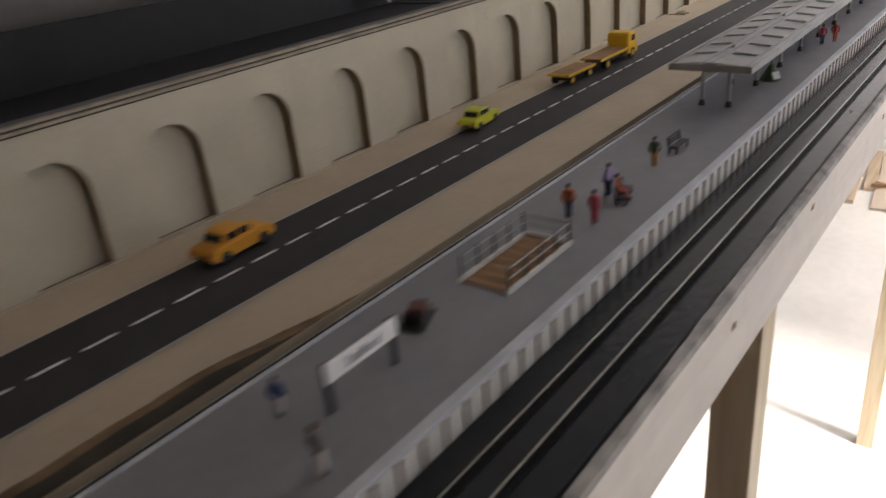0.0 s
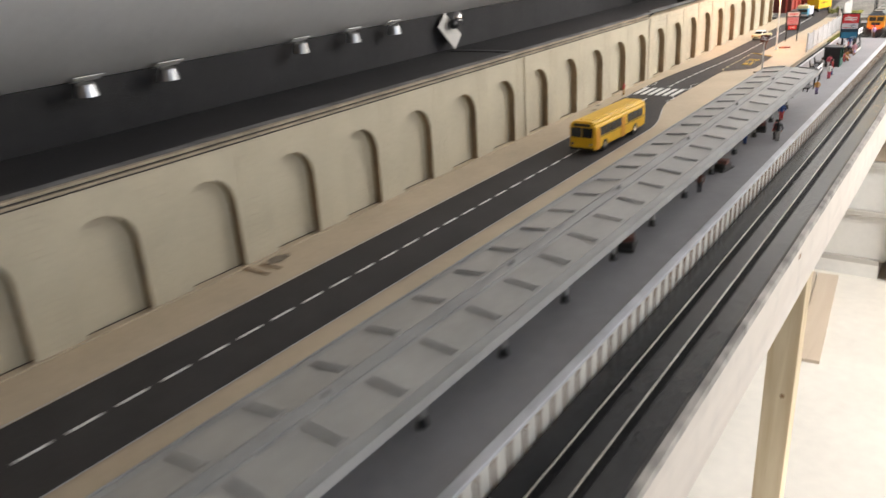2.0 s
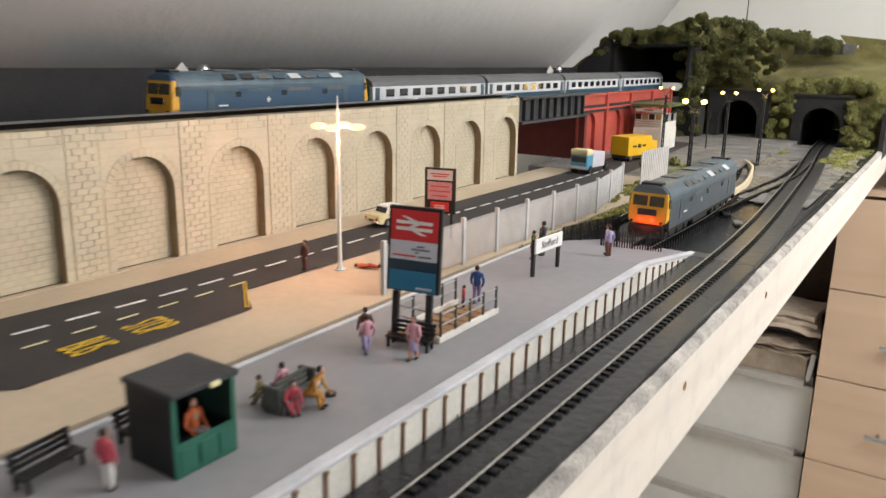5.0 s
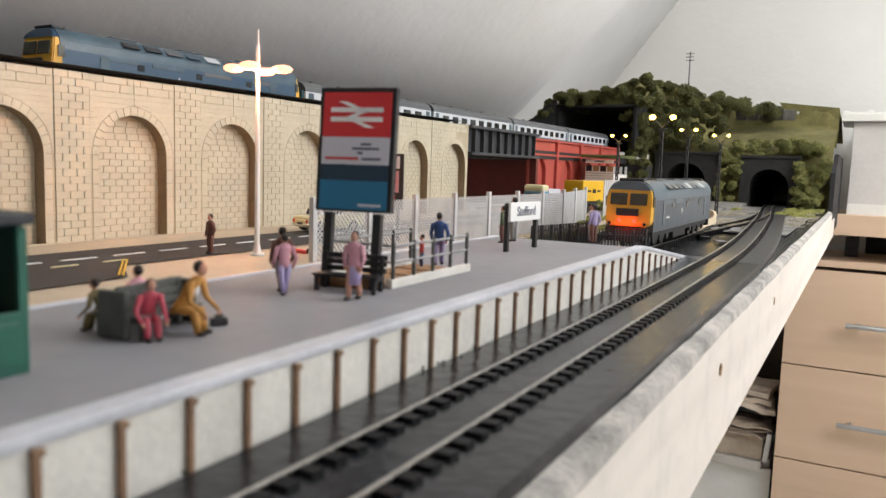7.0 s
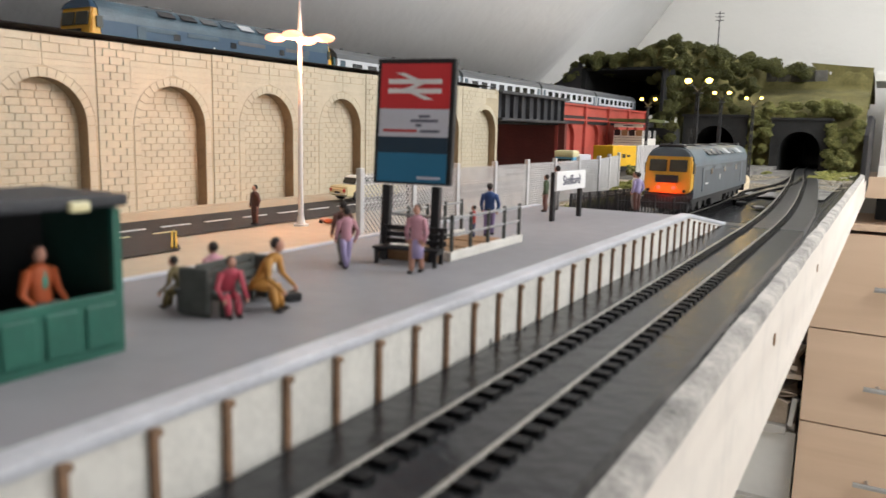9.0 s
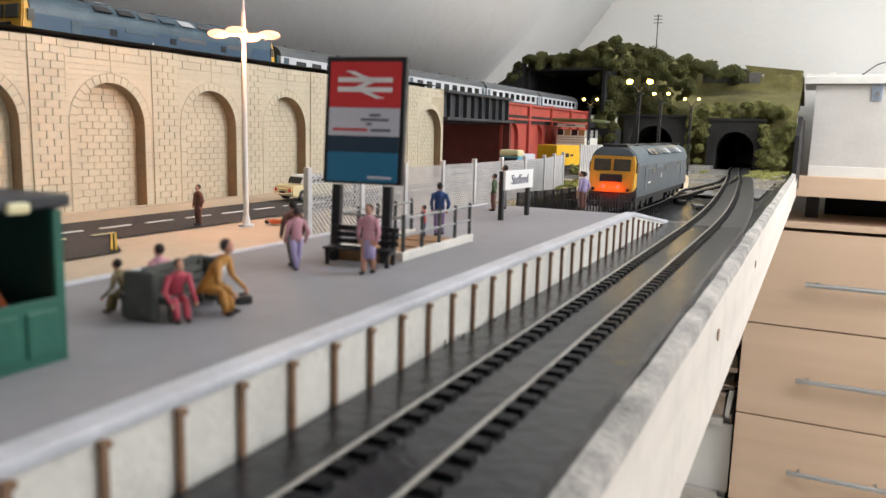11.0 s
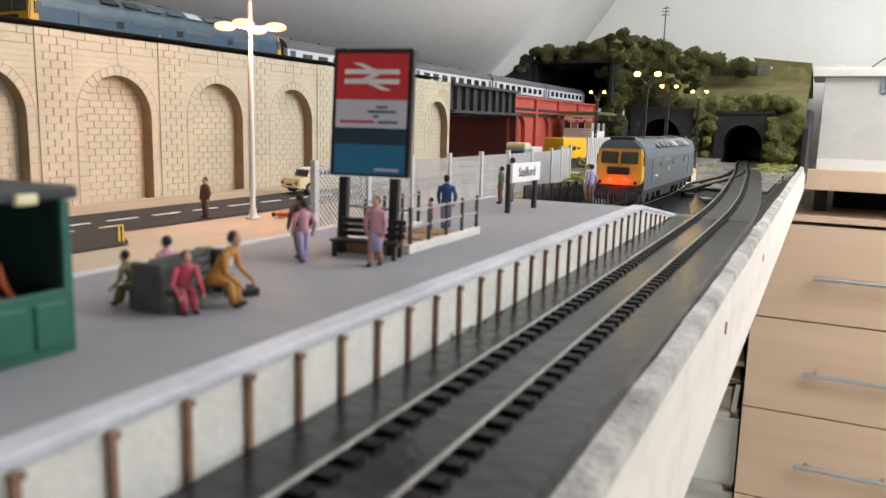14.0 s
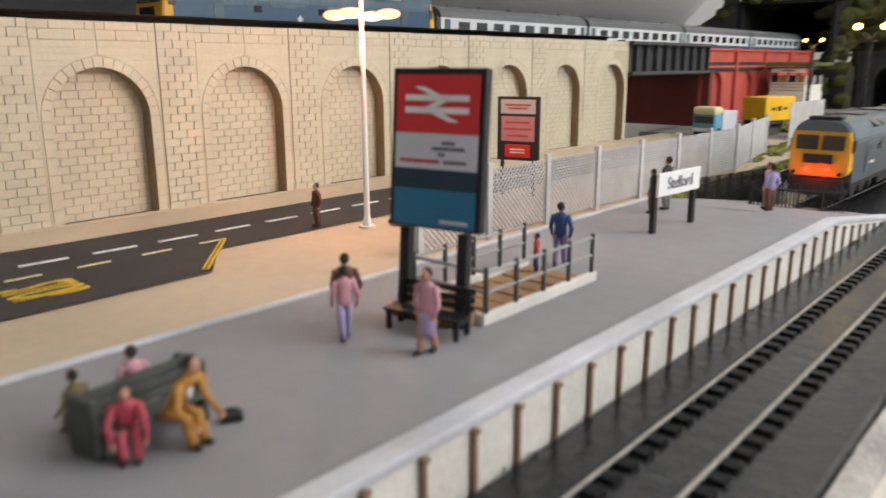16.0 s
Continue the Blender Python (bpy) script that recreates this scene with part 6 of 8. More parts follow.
# mesh security fence
fence = thing("mesh_fence", "pale grey security fence of mesh panels on concrete posts", "fence")
FP = [(0.1800, -0.1565), (0.1815, -0.111), (0.1815, -0.063), (0.1820, -0.014), (0.1825, 0.036), (0.1830, 0.086), (0.1835, 0.136), (0.1835, 0.186), (0.172, 0.250), (0.160, 0.318)]
HF = 0.0350
for x, y in FP:
    bm = bmesh.new()
    box(bm, (x, y, HF / 2), (0.0028, 0.0034, HF + 0.002), bevel=0.0003)
    part("post", bm, M_FENCE, fence, "pale concrete-coloured post")
for (xa, ya), (xb, yb) in zip(FP, FP[1:]):
    bm = bmesh.new()
    a, b = Vector((xa, ya, 0)), Vector((xb, yb, 0))
    L = (b - a).length
    d = (b - a) / L
    n = int(L / 0.0030)
    for i in range(-11, n + 1):
        for s in (0, 1):
            p0, p1 = i * 0.0030, i * 0.0030 + 0.031
            q0, q1 = max(p0, 0.001), min(p1, L - 0.001)
            if q1 - q0 < 0.002:
                continue
            z0, z1 = 0.002 + (q0 - p0), 0.002 + (q1 - p0)
            if s:
                z0, z1 = HF - z0 + 0.0, HF - z1 + 0.0
            rod(bm, a + d * q0 + Vector((0, 0, z0)), a + d * q1 + Vector((0, 0, z1)), 0.00046, 4)
    part("mesh_panel", bm, M_FENCE, fence)
# taller corrugated screens near the yard
screen = thing("picket_screen", "tall pale grey picket screen beside the yard", "fence")
for i in range(15):
    bm = bmesh.new()
    u = (i + 7) / 21
    box(bm, (0.160 + 0.004 * u, 0.335 + 0.135 * u, 0.0215), (0.0012, 0.0048, 0.043), bevel=0.0003)
    part("picket", bm, M_FENCE, screen)
for z in (0.010, 0.034):
    bm = bmesh.new()
    rod(bm, (0.1606, 0.378, z), (0.1632, 0.472, z), 0.0008, 6)
    part("rail", bm, M_FENCE, screen)


def iron_fence(x0, y0, x1, y1, z, h, label):
    root = thing("iron_fence", label, "fence", "black railings")
    a, b = Vector((x0, y0, z)), Vector((x1, y1, z))
    n = int((b - a).length / 0.0021)
    for k in (0.25, 0.85):
        bm = bmesh.new()
        rod(bm, a + Vector((0, 0, h * k)), b + Vector((0, 0, h * k)), 0.0006, 6)
        part("rail", bm, M_BLACK, root)
    for i in range(n + 1):
        bm = bmesh.new()
        p = a.lerp(b, i / n)
        thick = 0.0011 if i % 6 == 0 else 0.0006
        cyl(bm, (p.x, p.y, p.z + h * 0.52), thick, h * 1.04, seg=6, r2=thick * 0.7)
        part("post" if i % 6 == 0 else "upright", bm, M_BLACK, root)
    return root


iron_fence(0.2105, 0.050, 0.2280, 0.135, DECK, 0.021, "black iron railing beside the siding")
iron_fence(0.2410, 0.060, 0.2860, 0.078, DECK, 0.021, "black iron railing in front of the locomotive")

# ---------------------------------------------------------------- road vehicles
def wheel(parent, x, y, r, w, m=None):
    bm = bmesh.new()
    cyl(bm, (x, y, r), r, w, "x", 16)
    t = part("wheel", bm, M_BLACK, parent, "black rubber wheel")
    bm = bmesh.new()
    cyl(bm, (x + (0.0002 if x > 0 else -0.0002), y, r), r * 0.55, w, "x", 12)
    part("hub", bm, m or M_CHROME, t)


def saloon(label, x, y, rz, m, k=1.0, two=None):
    """A small saloon car, nose towards +y."""
    root = thing("toy_car", label, "car", "model cars", at=(x, y, 0.0012), rz=rz)
    L, W = 0.052 * k, 0.0205 * k
    bm = bmesh.new()
    prism(bm, [(-L / 2, 0.004 * k), (-L / 2, 0.0095 * k), (-L * 0.47, 0.0110 * k), (-L * 0.28, 0.0115 * k), (L * 0.18, 0.0118 * k), (L * 0.44, 0.0105 * k), (L / 2, 0.0085 * k), (L / 2, 0.0040 * k), (L * 0.40, 0.0026 * k), (-L * 0.40, 0.0026 * k)], -W / 2, W / 2, "x")
    bmesh.ops.bevel(bm, geom=[e for e in bm.edges], offset=0.0009 * k, segments=2, affect="EDGES")
    part("body", bm, m, root)
    bm = bmesh.new()
    prism(bm, [(-L * 0.31, 0.0112 * k), (-L * 0.25, 0.0168 * k), (-L * 0.19, 0.0180 * k), (L * 0.05, 0.0180 * k), (L * 0.10, 0.0170 * k), (L * 0.20, 0.0114 * k)], -W * 0.41, W * 0.41, "x")
    bmesh.ops.bevel(bm, geom=[e for e in bm.edges], offset=0.0008 * k, segments=2, affect="EDGES")
    part("cabin", bm, two or m, root)
    for s in (-1, 1):
        for a, b in ((-0.22, -0.05), (-0.03, 0.11)):
            bm = bmesh.new()
            box(bm, (s * W * 0.412, L * (a + b) / 2, 0.0146 * k), (0.0004, L * (b - a), 0.0042 * k), bevel=0.0001)
            part("side_window", bm, M_GLASS, root)
    bm = bmesh.new()
    box(bm, (0, L * 0.148, 0.0146 * k), (W * 0.70, 0.0004, 0.0055 * k), rx=0.90)
    part("windscreen", bm, M_GLASS, root)
    bm = bmesh.new()
    box(bm, (0, -L * 0.283, 0.0143 * k), (W * 0.68, 0.0004, 0.0048 * k), rx=-0.45)
    part("rear_window", bm, M_GLASS, root)
    for s in (-1, 1):
        bm = bmesh.new()
        box(bm, (0, s * L * 0.498, 0.0052 * k), (W * 0.96, 0.0012, 0.0012), bevel=0.0003)
        part("bumper", bm, M_CHROME, root)
        for q in (-1, 1):
            bm = bmesh.new()
            cyl(bm, (q * W * 0.38, s * L * 0.492, 0.0078 * k), 0.0013 * k, 0.0012, "y", 10)
            part("light", bm, M_SIGNRED if s < 0 else M_CHROME, root)
            wheel(root, q * W * 0.45, s * L * 0.30, 0.0040 * k, 0.0030 * k)
    bm = bmesh.new()
    box(bm, (0, -L * 0.506, 0.0062 * k), (0.0060 * k, 0.0004, 0.0015 * k))
    part("plate", bm, M_BLACK, root)
    return root


saloon("orange toy saloon car on the road", 0.0665, -2.325, 4, M_ORANGE, 1.1)
saloon("lime yellow toy saloon car on the road", 0.0580, -2.020, 6, M_YELLIME, 0.98)
saloon("cream toy saloon car parked by the wall", 0.0560, 0.0180, -14, M_CREAMCAR, 1.02, M_WHITE)

lorry = thing("flatbed_lorry", "yellow toy flatbed lorry towing a trailer", "lorry", at=(0.0635, -1.730, 0.0012), rz=0)
bm = bmesh.new()
box(bm, (0, -0.031, 0.0140), (0.027, 0.072, 0.0022), bevel=0.0003)
part("flatbed", bm, M_CARD, lorry, "brown flat load bed")
for s in (-1, 1):
    bm = bmesh.new()
    box(bm, (s * 0.0137, -0.031, 0.0138), (0.0010, 0.073, 0.0030), bevel=0.0002)
    part("side_rail", bm, M_YEL, lorry)
bm = bmesh.new()
prism(bm, [(0.004, 0.0060), (0.004, 0.0300), (0.008, 0.0318), (0.022, 0.0318), (0.0265, 0.0300), (0.0305, 0.0190), (0.0325, 0.0155), (0.0330, 0.0050), (0.028, 0.0040)], -0.0135, 0.0135, "x")
bmesh.ops.bevel(bm, geom=[e for e in bm.edges], offset=0.0014, segments=2, affect="EDGES")
cab = part("cab", bm, M_YEL, lorry)
bm = bmesh.new()
box(bm, (0, 0.0290, 0.0245), (0.0215, 0.0006, 0.0082), rx=0.36)
part("windscreen", bm, M_GLASS, cab)
for s in (-1, 1):
    bm = bmesh.new()
    box(bm, (s * 0.0136, 0.0190, 0.0240), (0.0005, 0.0090, 0.0070), bevel=0.0001)
    part("side_window", bm, M_GLASS, cab)
bm = bmesh.new()
box(bm, (0, 0.0332, 0.0085), (0.019, 0.0008, 0.0040))
part("grille", bm, M_BLACK, cab)
bm = bmesh.new()
box(bm, (0, -0.025, 0.0085), (0.015, 0.085, 0.0050))
part("chassis", bm, M_UNDER, lorry)
for yy in (-0.050, 0.018):
    for s in (-1, 1):
        wheel(lorry, s * 0.0115, yy, 0.0062, 0.0044, M_YEL)
trailer = thing("flat_trailer", "yellow-edged toy drawbar trailer behind the lorry", "trailer", at=(0.0600, -1.836, 0.0012), rz=-2)
bm = bmesh.new()
box(bm, (0, 0, 0.0118), (0.026, 0.060, 0.0022), bevel=0.0003)
part("flatbed", bm, M_CARD, trailer, "brown flat load bed")
for s in (-1, 1):
    bm = bmesh.new()
    box(bm, (s * 0.0132, 0, 0.0116), (0.0010, 0.061, 0.0030), bevel=0.0002)
    part("side_rail", bm, M_YEL, trailer)
    bm = bmesh.new()
    box(bm, (0, s * 0.0300, 0.0116), (0.027, 0.0010, 0.0030), bevel=0.0002)
    part("end_rail", bm, M_YEL, trailer)
    for yy in (-0.019, 0.019):
        wheel(trailer, s * 0.0105, yy, 0.0052, 0.0038, M_YEL)
bm = bmesh.new()
box(bm, (0, 0, 0.0080), (0.013, 0.056, 0.0046))
rod(bm, (0, 0.028, 0.0080), (0, 0.050, 0.0080), 0.0010)
part("chassis", bm, M_UNDER, trailer)

bus = thing("toy_bus", "yellow single-deck toy bus with dark windows", "bus", at=(0.1055, -0.9255, 0.0012), rz=-2)
BW, BL, BH = 0.0315, 0.143, 0.0370
bm = bmesh.new()
prism(bm, [(-BW / 2, 0.0045), (-BW / 2, 0.0330), (-BW / 2 + 0.0022, 0.0362), (-BW / 2 + 0.0055, BH), (BW / 2 - 0.0055, BH), (BW / 2 - 0.0022, 0.0362), (BW / 2, 0.0330), (BW / 2, 0.0045)], -BL / 2, BL / 2, "y")
bmesh.ops.bevel(bm, geom=[e for e in bm.edges if abs(e.verts[0].co.y) > BL * 0.49 and abs(e.verts[1].co.y) > BL * 0.49], offset=0.0020, segments=2, affect="EDGES")
part("body", bm, M_YEL, bus)
for s in (-1, 1):
    n = 8
    for i in range(n):
        if s > 0 and i == 4:
            continue
        bm = bmesh.new()
        box(bm, (s * (BW / 2 + 0.0001), -BL / 2 + 0.012 + (BL - 0.022) * (i + 0.5) / n, 0.0240), (0.0007, (BL - 0.022) / n - 0.0012, 0.0098), bevel=0.0002)
        part("side_window", bm, M_GLASS, bus)
    bm = bmesh.new()
    box(bm, (s * (BW / 2 + 0.0001), 0.004 if s > 0 else 0.0, 0.0178), (0.0004, BL - 0.012, 0.0008))
    part("waist_strip", bm, M_BLACK, bus)
    for yy in (-0.044, 0.040):
        wheel(bus, s * (BW / 2 - 0.0022), yy, 0.0066, 0.0050)
for yy in (-0.062, 0.005):
    bm = bmesh.new()
    box(bm, (BW / 2 + 0.0002, yy, 0.0165), (0.0006, 0.0100, 0.0235), bevel=0.0002)
    part("door", bm, M_ORANGE, bus, "folding passenger door")
for s in (-1, 1):
    bm = bmesh.new()
    box(bm, (s * 0.0070, -BL / 2 - 0.0001, 0.0248), (0.0128, 0.0007, 0.0112), bevel=0.0003)
    part("windscreen", bm, M_GLASS, bus)
    bm = bmesh.new()
    cyl(bm, (s * 0.0115, -BL / 2 - 0.0002, 0.0115), 0.0016, 0.0008, "y", 10)
    part("headlight", bm, M_CHROME, bus)
bm = bmesh.new()
box(bm, (0, -BL / 2 - 0.0001, 0.0333), (0.021, 0.0006, 0.0035), bevel=0.0002)
part("destination_blind", bm, M_BLACK, bus)
bm = bmesh.new()
box(bm, (0, -BL / 2 - 0.0003, 0.0062), (0.030, 0.0012, 0.0026), bevel=0.0004)
part("bumper", bm, M_BLACK, bus)
bm = bmesh.new()
box(bm, (0, BL / 2 + 0.0001, 0.0265), (0.024, 0.0006, 0.0085), bevel=0.0003)
part("rear_window", bm, M_GLASS, bus)
bm = bmesh.new()
box(bm, (0, 0, BH + 0.0002), (0.016, BL * 0.86, 0.0009), bevel=0.0004)
part("roof_panel", bm, M_YEL, bus)

# yard lorries
yl = thing("box_van", "bright yellow toy box van in the goods yard", "van", at=(0.060, 0.620, 0.0004), rz=-16)
bm = bmesh.new()
box(bm, (0, 0, 0.0235), (0.033, 0.060, 0.0290), bevel=0.0010)
b_ = part("box_body", bm, M_YEL, yl)
for i in range(3):
    bm = bmesh.new()
    box(bm, (0.0167, -0.014 + 0.012 * i, 0.0235), (0.0004, 0.008, 0.0030 if i != 1 else 0.0055))
    part("print_bar", bm, M_BLACK, b_)
bm = bmesh.new()
box(bm, (0, 0.0, 0.0070), (0.027, 0.060, 0.0050))
part("chassis", bm, M_UNDER, yl)
bm = bmesh.new()
box(bm, (0, 0.040, 0.0170), (0.029, 0.017, 0.0240), bevel=0.0022)
part("cab", bm, M_YEL, yl)
for yy in (-0.020, 0.036):
    for s in (-1, 1):
        wheel(yl, s * 0.0130, yy, 0.0058, 0.0045)
bl = thing("blue_lorry", "blue and white toy lorry facing down the road", "lorry", at=(0.060, 0.452, 0.0004), rz=175)
bm = bmesh.new()
box(bm, (0, 0.018, 0.0155), (0.026, 0.016, 0.0200), bevel=0.0022)
c_ = part("cab", bm, mat("pale_blue_cab", (0.10, 0.32, 0.48), 0.4, var=0.05, bump=0.0), bl)
bm = bmesh.new()
box(bm, (0, 0.018, 0.0290), (0.0265, 0.018, 0.0085), bevel=0.0030)
part("roof_fairing", bm, M_CREAMCAR, bl, "cream rounded roof fairing")
bm = bmesh.new()
box(bm, (0, 0.0262, 0.0195), (0.0215, 0.0006, 0.0072), bevel=0.0002)
part("windscreen", bm, M_GLASS, c_)
bm = bmesh.new()
box(bm, (0, 0.0264, 0.0088), (0.023, 0.0008, 0.0034))
part("bumper", bm, M_WHITE, c_)
bm = bmesh.new()
box(bm, (0, -0.006, 0.0180), (0.0275, 0.034, 0.0200), bevel=0.0010)
part("box_body", bm, M_SIGNGREY, bl)
for yy in (-0.032, 0.016):
    for s in (-1, 1):
        wheel(bl, s * 0.0112, yy, 0.0056, 0.0042)

# signal box with green roof
sb = thing("signal_box", "small cream and brown signal box with a green flat roof", "signal box", at=(0.031, 0.815, 0.0), rz=0)
sb.matrix_world = pose(0.031, 0.815, 0.0) @ Matrix.Diagonal((1.0, 1.25, 1.14, 1))
bm = bmesh.new()
box(bm, (0, 0, 0.0165), (0.050, 0.066, 0.033), bevel=0.0005)
part("base_wall", bm, M_FACE, sb, "cream boarded base")
bm = bmesh.new()
box(bm, (0, 0, 0.0430), (0.048, 0.064, 0.0200), bevel=0.0004)
u_ = part("cabin", bm, M_FACE, sb, "cream upper cabin")
for i in range(4):
    bm = bmesh.new()
    box(bm, (-0.018 + i * 0.012, -0.0322, 0.0500), (0.0098, 0.0006, 0.0085), bevel=0.0001)
    part("window", bm, M_CARD if i % 2 else M_GLASS, u_)
for i in range(5):
    bm = bmesh.new()
    box(bm, (0.0242, -0.025 + i * 0.0125, 0.0480), (0.0006, 0.0104, 0.0115), bevel=0.0001)
    part("window", bm, M_GLASS if i % 2 else FIG["grey"], u_)
for z in (0.0360, 0.0395, 0.0430):
    bm = bmesh.new()
    box(bm, (0, -0.0322, z), (0.0475, 0.0008, 0.0006))
    part("board_joint", bm, M_BEDEDGE, u_)
bm = bmesh.new()
box(bm, (0, -0.0330, 0.0600), (0.047, 0.0012, 0.0050), bevel=0.0002)
sg = part("name_strip", bm, M_WHITE, sb, "white strip with small print")
bm = bmesh.new()
box(bm, (0, -0.0338, 0.0600), (0.016, 0.0003, 0.0018))
part("print_bar", bm, M_BAR, sg)
bm = bmesh.new()
box(bm, (0.003, 0, 0.0675), (0.066, 0.080, 0.0042), bevel=0.0008)
part("roof", bm, mat("mossy_green_roof", (0.085, 0.10, 0.025), 0.8, var=0.3, scale=60), sb, "mossy green flat roof")
# low timber stacks and bush between fence and van
st = thing("timber_stack", "grey stacked timbers beside the yard fence", "timber stack", at=(0.135, 0.515, 0.0))
for i in range(5):
    bm = bmesh.new()
    box(bm, (0.0015 * (i % 2), 0, 0.0022 + i * 0.0036), (0.010, 0.055, 0.0030), bevel=0.0003, rz=0.02 * (i - 2))
    part("timber", bm, M_BENCH, st)
clumps("yard_bush", "dark green bush beside the yellow van", "bush", [(0.105, 0.56, 0.006, 0.010), (0.12, 0.575, 0.008, 0.010), (0.135, 0.60, 0.006, 0.010)], 0.0034, M_LEAF2, 50, 77)
# two-aspect signal by the branch tunnel
sgn = thing("colour_light_signal", "black colour light signal by the signal box", "signal", at=(0.105, 0.88, DECK))
bm = bmesh.new()
cyl(bm, (0, 0, 0.036), 0.0011, 0.072, seg=8)
part("post", bm, M_BLACK, sgn)
bm = bmesh.new()
box(bm, (0, 0, 0.068), (0.0062, 0.0040, 0.0135), bevel=0.0006)
part("head", bm, M_BLACK, sgn)

# ---------------------------------------------------------------- diesel locomotives


def loco(label, group, x, y, z, lamp_red, rz=0.0, side=None, sd=1.0):
    """Boxy diesel, yellow cab end towards -y."""
    root = thing("diesel_locomotive", label, "locomotive", group, at=(x, y, z), rz=rz)
    W, L = 0.0355, 0.250
    wall_h, roof_h, base = 0.0365, 0.0510, 0.0130
    N = 9

    def arc(i, n=N):
        """Roof section: steep shoulders under a flat crown."""
        a = math.pi / 2 * i / n
        return -W / 2 * math.cos(a) ** 0.62, wall_h + (roof_h - wall_h) * math.sin(a) ** 0.95

    prof = [(-W / 2, base), (-W / 2, wall_h)] + [arc(i) for i in range(1, N + 1)]
    prof += [(-a, b) for a, b in prof[-2::-1]]
    bm = bmesh.new()
    prism(bm, prof[:2] + prof[-2:], -L / 2 + 0.0085, L / 2 - 0.0085, "y")
    part("body_side", bm, side or M_BLUE, root, "blue-grey painted body sides")
    bm = bmesh.new()
    rp = [p for p in prof if p[1] >= wall_h - 1e-6]
    prism(bm, rp, -L / 2 + 0.0075, L / 2 - 0.0075, "y", smooth=False)
    rf = part("roof", bm, M_BLUEROOF, root, "weathered glossy blue-grey roof")
    for i in range(8):
        for s in (-1, 1):
            bm = bmesh.new()
            ax, az = arc(4.2)
            box(bm, (-s * ax + s * 0.0001, -0.062 + i * 0.0195, az), (0.0072, 0.0140, 0.0008), ry=s * 0.62, bevel=0.0002)
            part("roof_panel", bm, M_GLASS if i in (0, 1) else (M_COACHGREY if i % 3 == 1 else M_GREYROOF if i % 3 == 2 else M_BLUEROOF), rf)
    for yy in (-0.070, -0.030, 0.020, 0.075):
        bm = bmesh.new()
        box(bm, (0, yy, wall_h - 0.0022), (W + 0.0006, 0.0300, 0.0030), bevel=0.0002)
        part("side_grille", bm, M_GREYROOF if yy > 0 else M_BLUEROOF, rf)
    for i in range(3):
        bm = bmesh.new()
        box(bm, (0, -0.06 + i * 0.062, roof_h + 0.0003), (0.015, 0.022, 0.0012), bevel=0.0004)
        part("roof_grille", bm, M_GREYROOF, rf)
    # cab ends
    for s, nm in ((-1, "cab_front"), (1, "cab_rear")):
        bm = bmesh.new()
        ye = s * L / 2
        pts = [(-0.0150, base + 0.004), (-W / 2 - 0.0001, base + 0.007), (-W / 2 - 0.0001, wall_h + 0.0006), (arc(3)[0], arc(3)[1] + 0.0004), (-arc(3)[0], arc(3)[1] + 0.0004), (W / 2 + 0.0001, wall_h + 0.0006), (W / 2 + 0.0001, base + 0.007), (0.0150, base + 0.004)]
        inner = [bm.verts.new((px, ye - s * 0.0120, pz)) for px, pz in pts]
        front = []
        for px, pz in pts:
            back = 0.0008 if pz < 0.0285 else 0.0030 if pz < 0.040 else 0.0042
            front.append(bm.verts.new((px * 0.93, ye - s * back, pz)))
        for i in range(len(pts)):
            j = (i + 1) % len(pts)
            bm.faces.new((inner[i], inner[j], front[j], front[i]))
        bm.faces.new(front), bm.faces.new(inner)
        bmesh.ops.recalc_face_normals(bm, faces=bm.faces[:])
        bmesh.ops.bevel(bm, geom=[e for e in bm.edges], offset=0.0008, segments=2, affect="EDGES")
        cb = part(nm, bm, M_LOCOYEL, root, "warning-yellow cab end")
        for q in (-1, 1):
            bm = bmesh.new()
            box(bm, (q * 0.0073, ye - s * 0.0026, 0.0370), (0.0126, 0.0014, 0.0088), rx=s * 0.14, bevel=0.0006)
            part("windscreen", bm, M_CABREFLECT, cb)
            bm = bmesh.new()
            box(bm, (q * (W / 2 - 0.0001), ye - s * 0.0078, 0.0350), (0.0009, 0.0044, 0.0072), rz=q * s * 0.06)
            part("cab_side_window", bm, M_CABREFLECT, cb)
            bm = bmesh.new()
            cyl(bm, (q * 0.0118, ye + s * 0.0035, 0.0095), 0.0024, 0.0030, "y", 12)
            rod(bm, (q * 0.0118, ye - s * 0.001, 0.0095), (q * 0.0118, ye + s * 0.003, 0.0095), 0.0011)
            part("buffer", bm, M_UNDER, cb)
            bm = bmesh.new()
            cyl(bm, (q * 0.0130, ye + s * 0.0002, 0.0190), 0.0012, 0.0010, "y", 10)
            part("marker_light", bm, M_GLASS, cb)
        bm = bmesh.new()
        box(bm, (0, ye - s * 0.0004, 0.0275), (0.0165, 0.0014, 0.0056), bevel=0.0004)
        part("headcode_panel", bm, M_GLASS, cb, "dark headcode box")
        bm = bmesh.new()
        half = [arc(i) for i in range(3, 10)]
        dome = [(px, pz - 0.0003) for px, pz in half] + [(-px, pz - 0.0003) for px, pz in half[-2::-1]]
        vin = [bm.verts.new((px, ye - s * 0.0085, pz)) for px, pz in dome]
        vout = [bm.verts.new((px * 0.94, ye - s * (0.0030 + (pz - dome[0][1]) * 0.35), dome[0][1] + (pz - dome[0][1]) * 0.85)) for px, pz in dome]
        for i in range(12):
            bm.faces.new((vin[i], vin[i + 1], vout[i + 1], vout[i])).smooth = True
        bm.faces.new(vout), bm.faces.new(vin)
        bmesh.ops.recalc_face_normals(bm, faces=bm.faces[:])
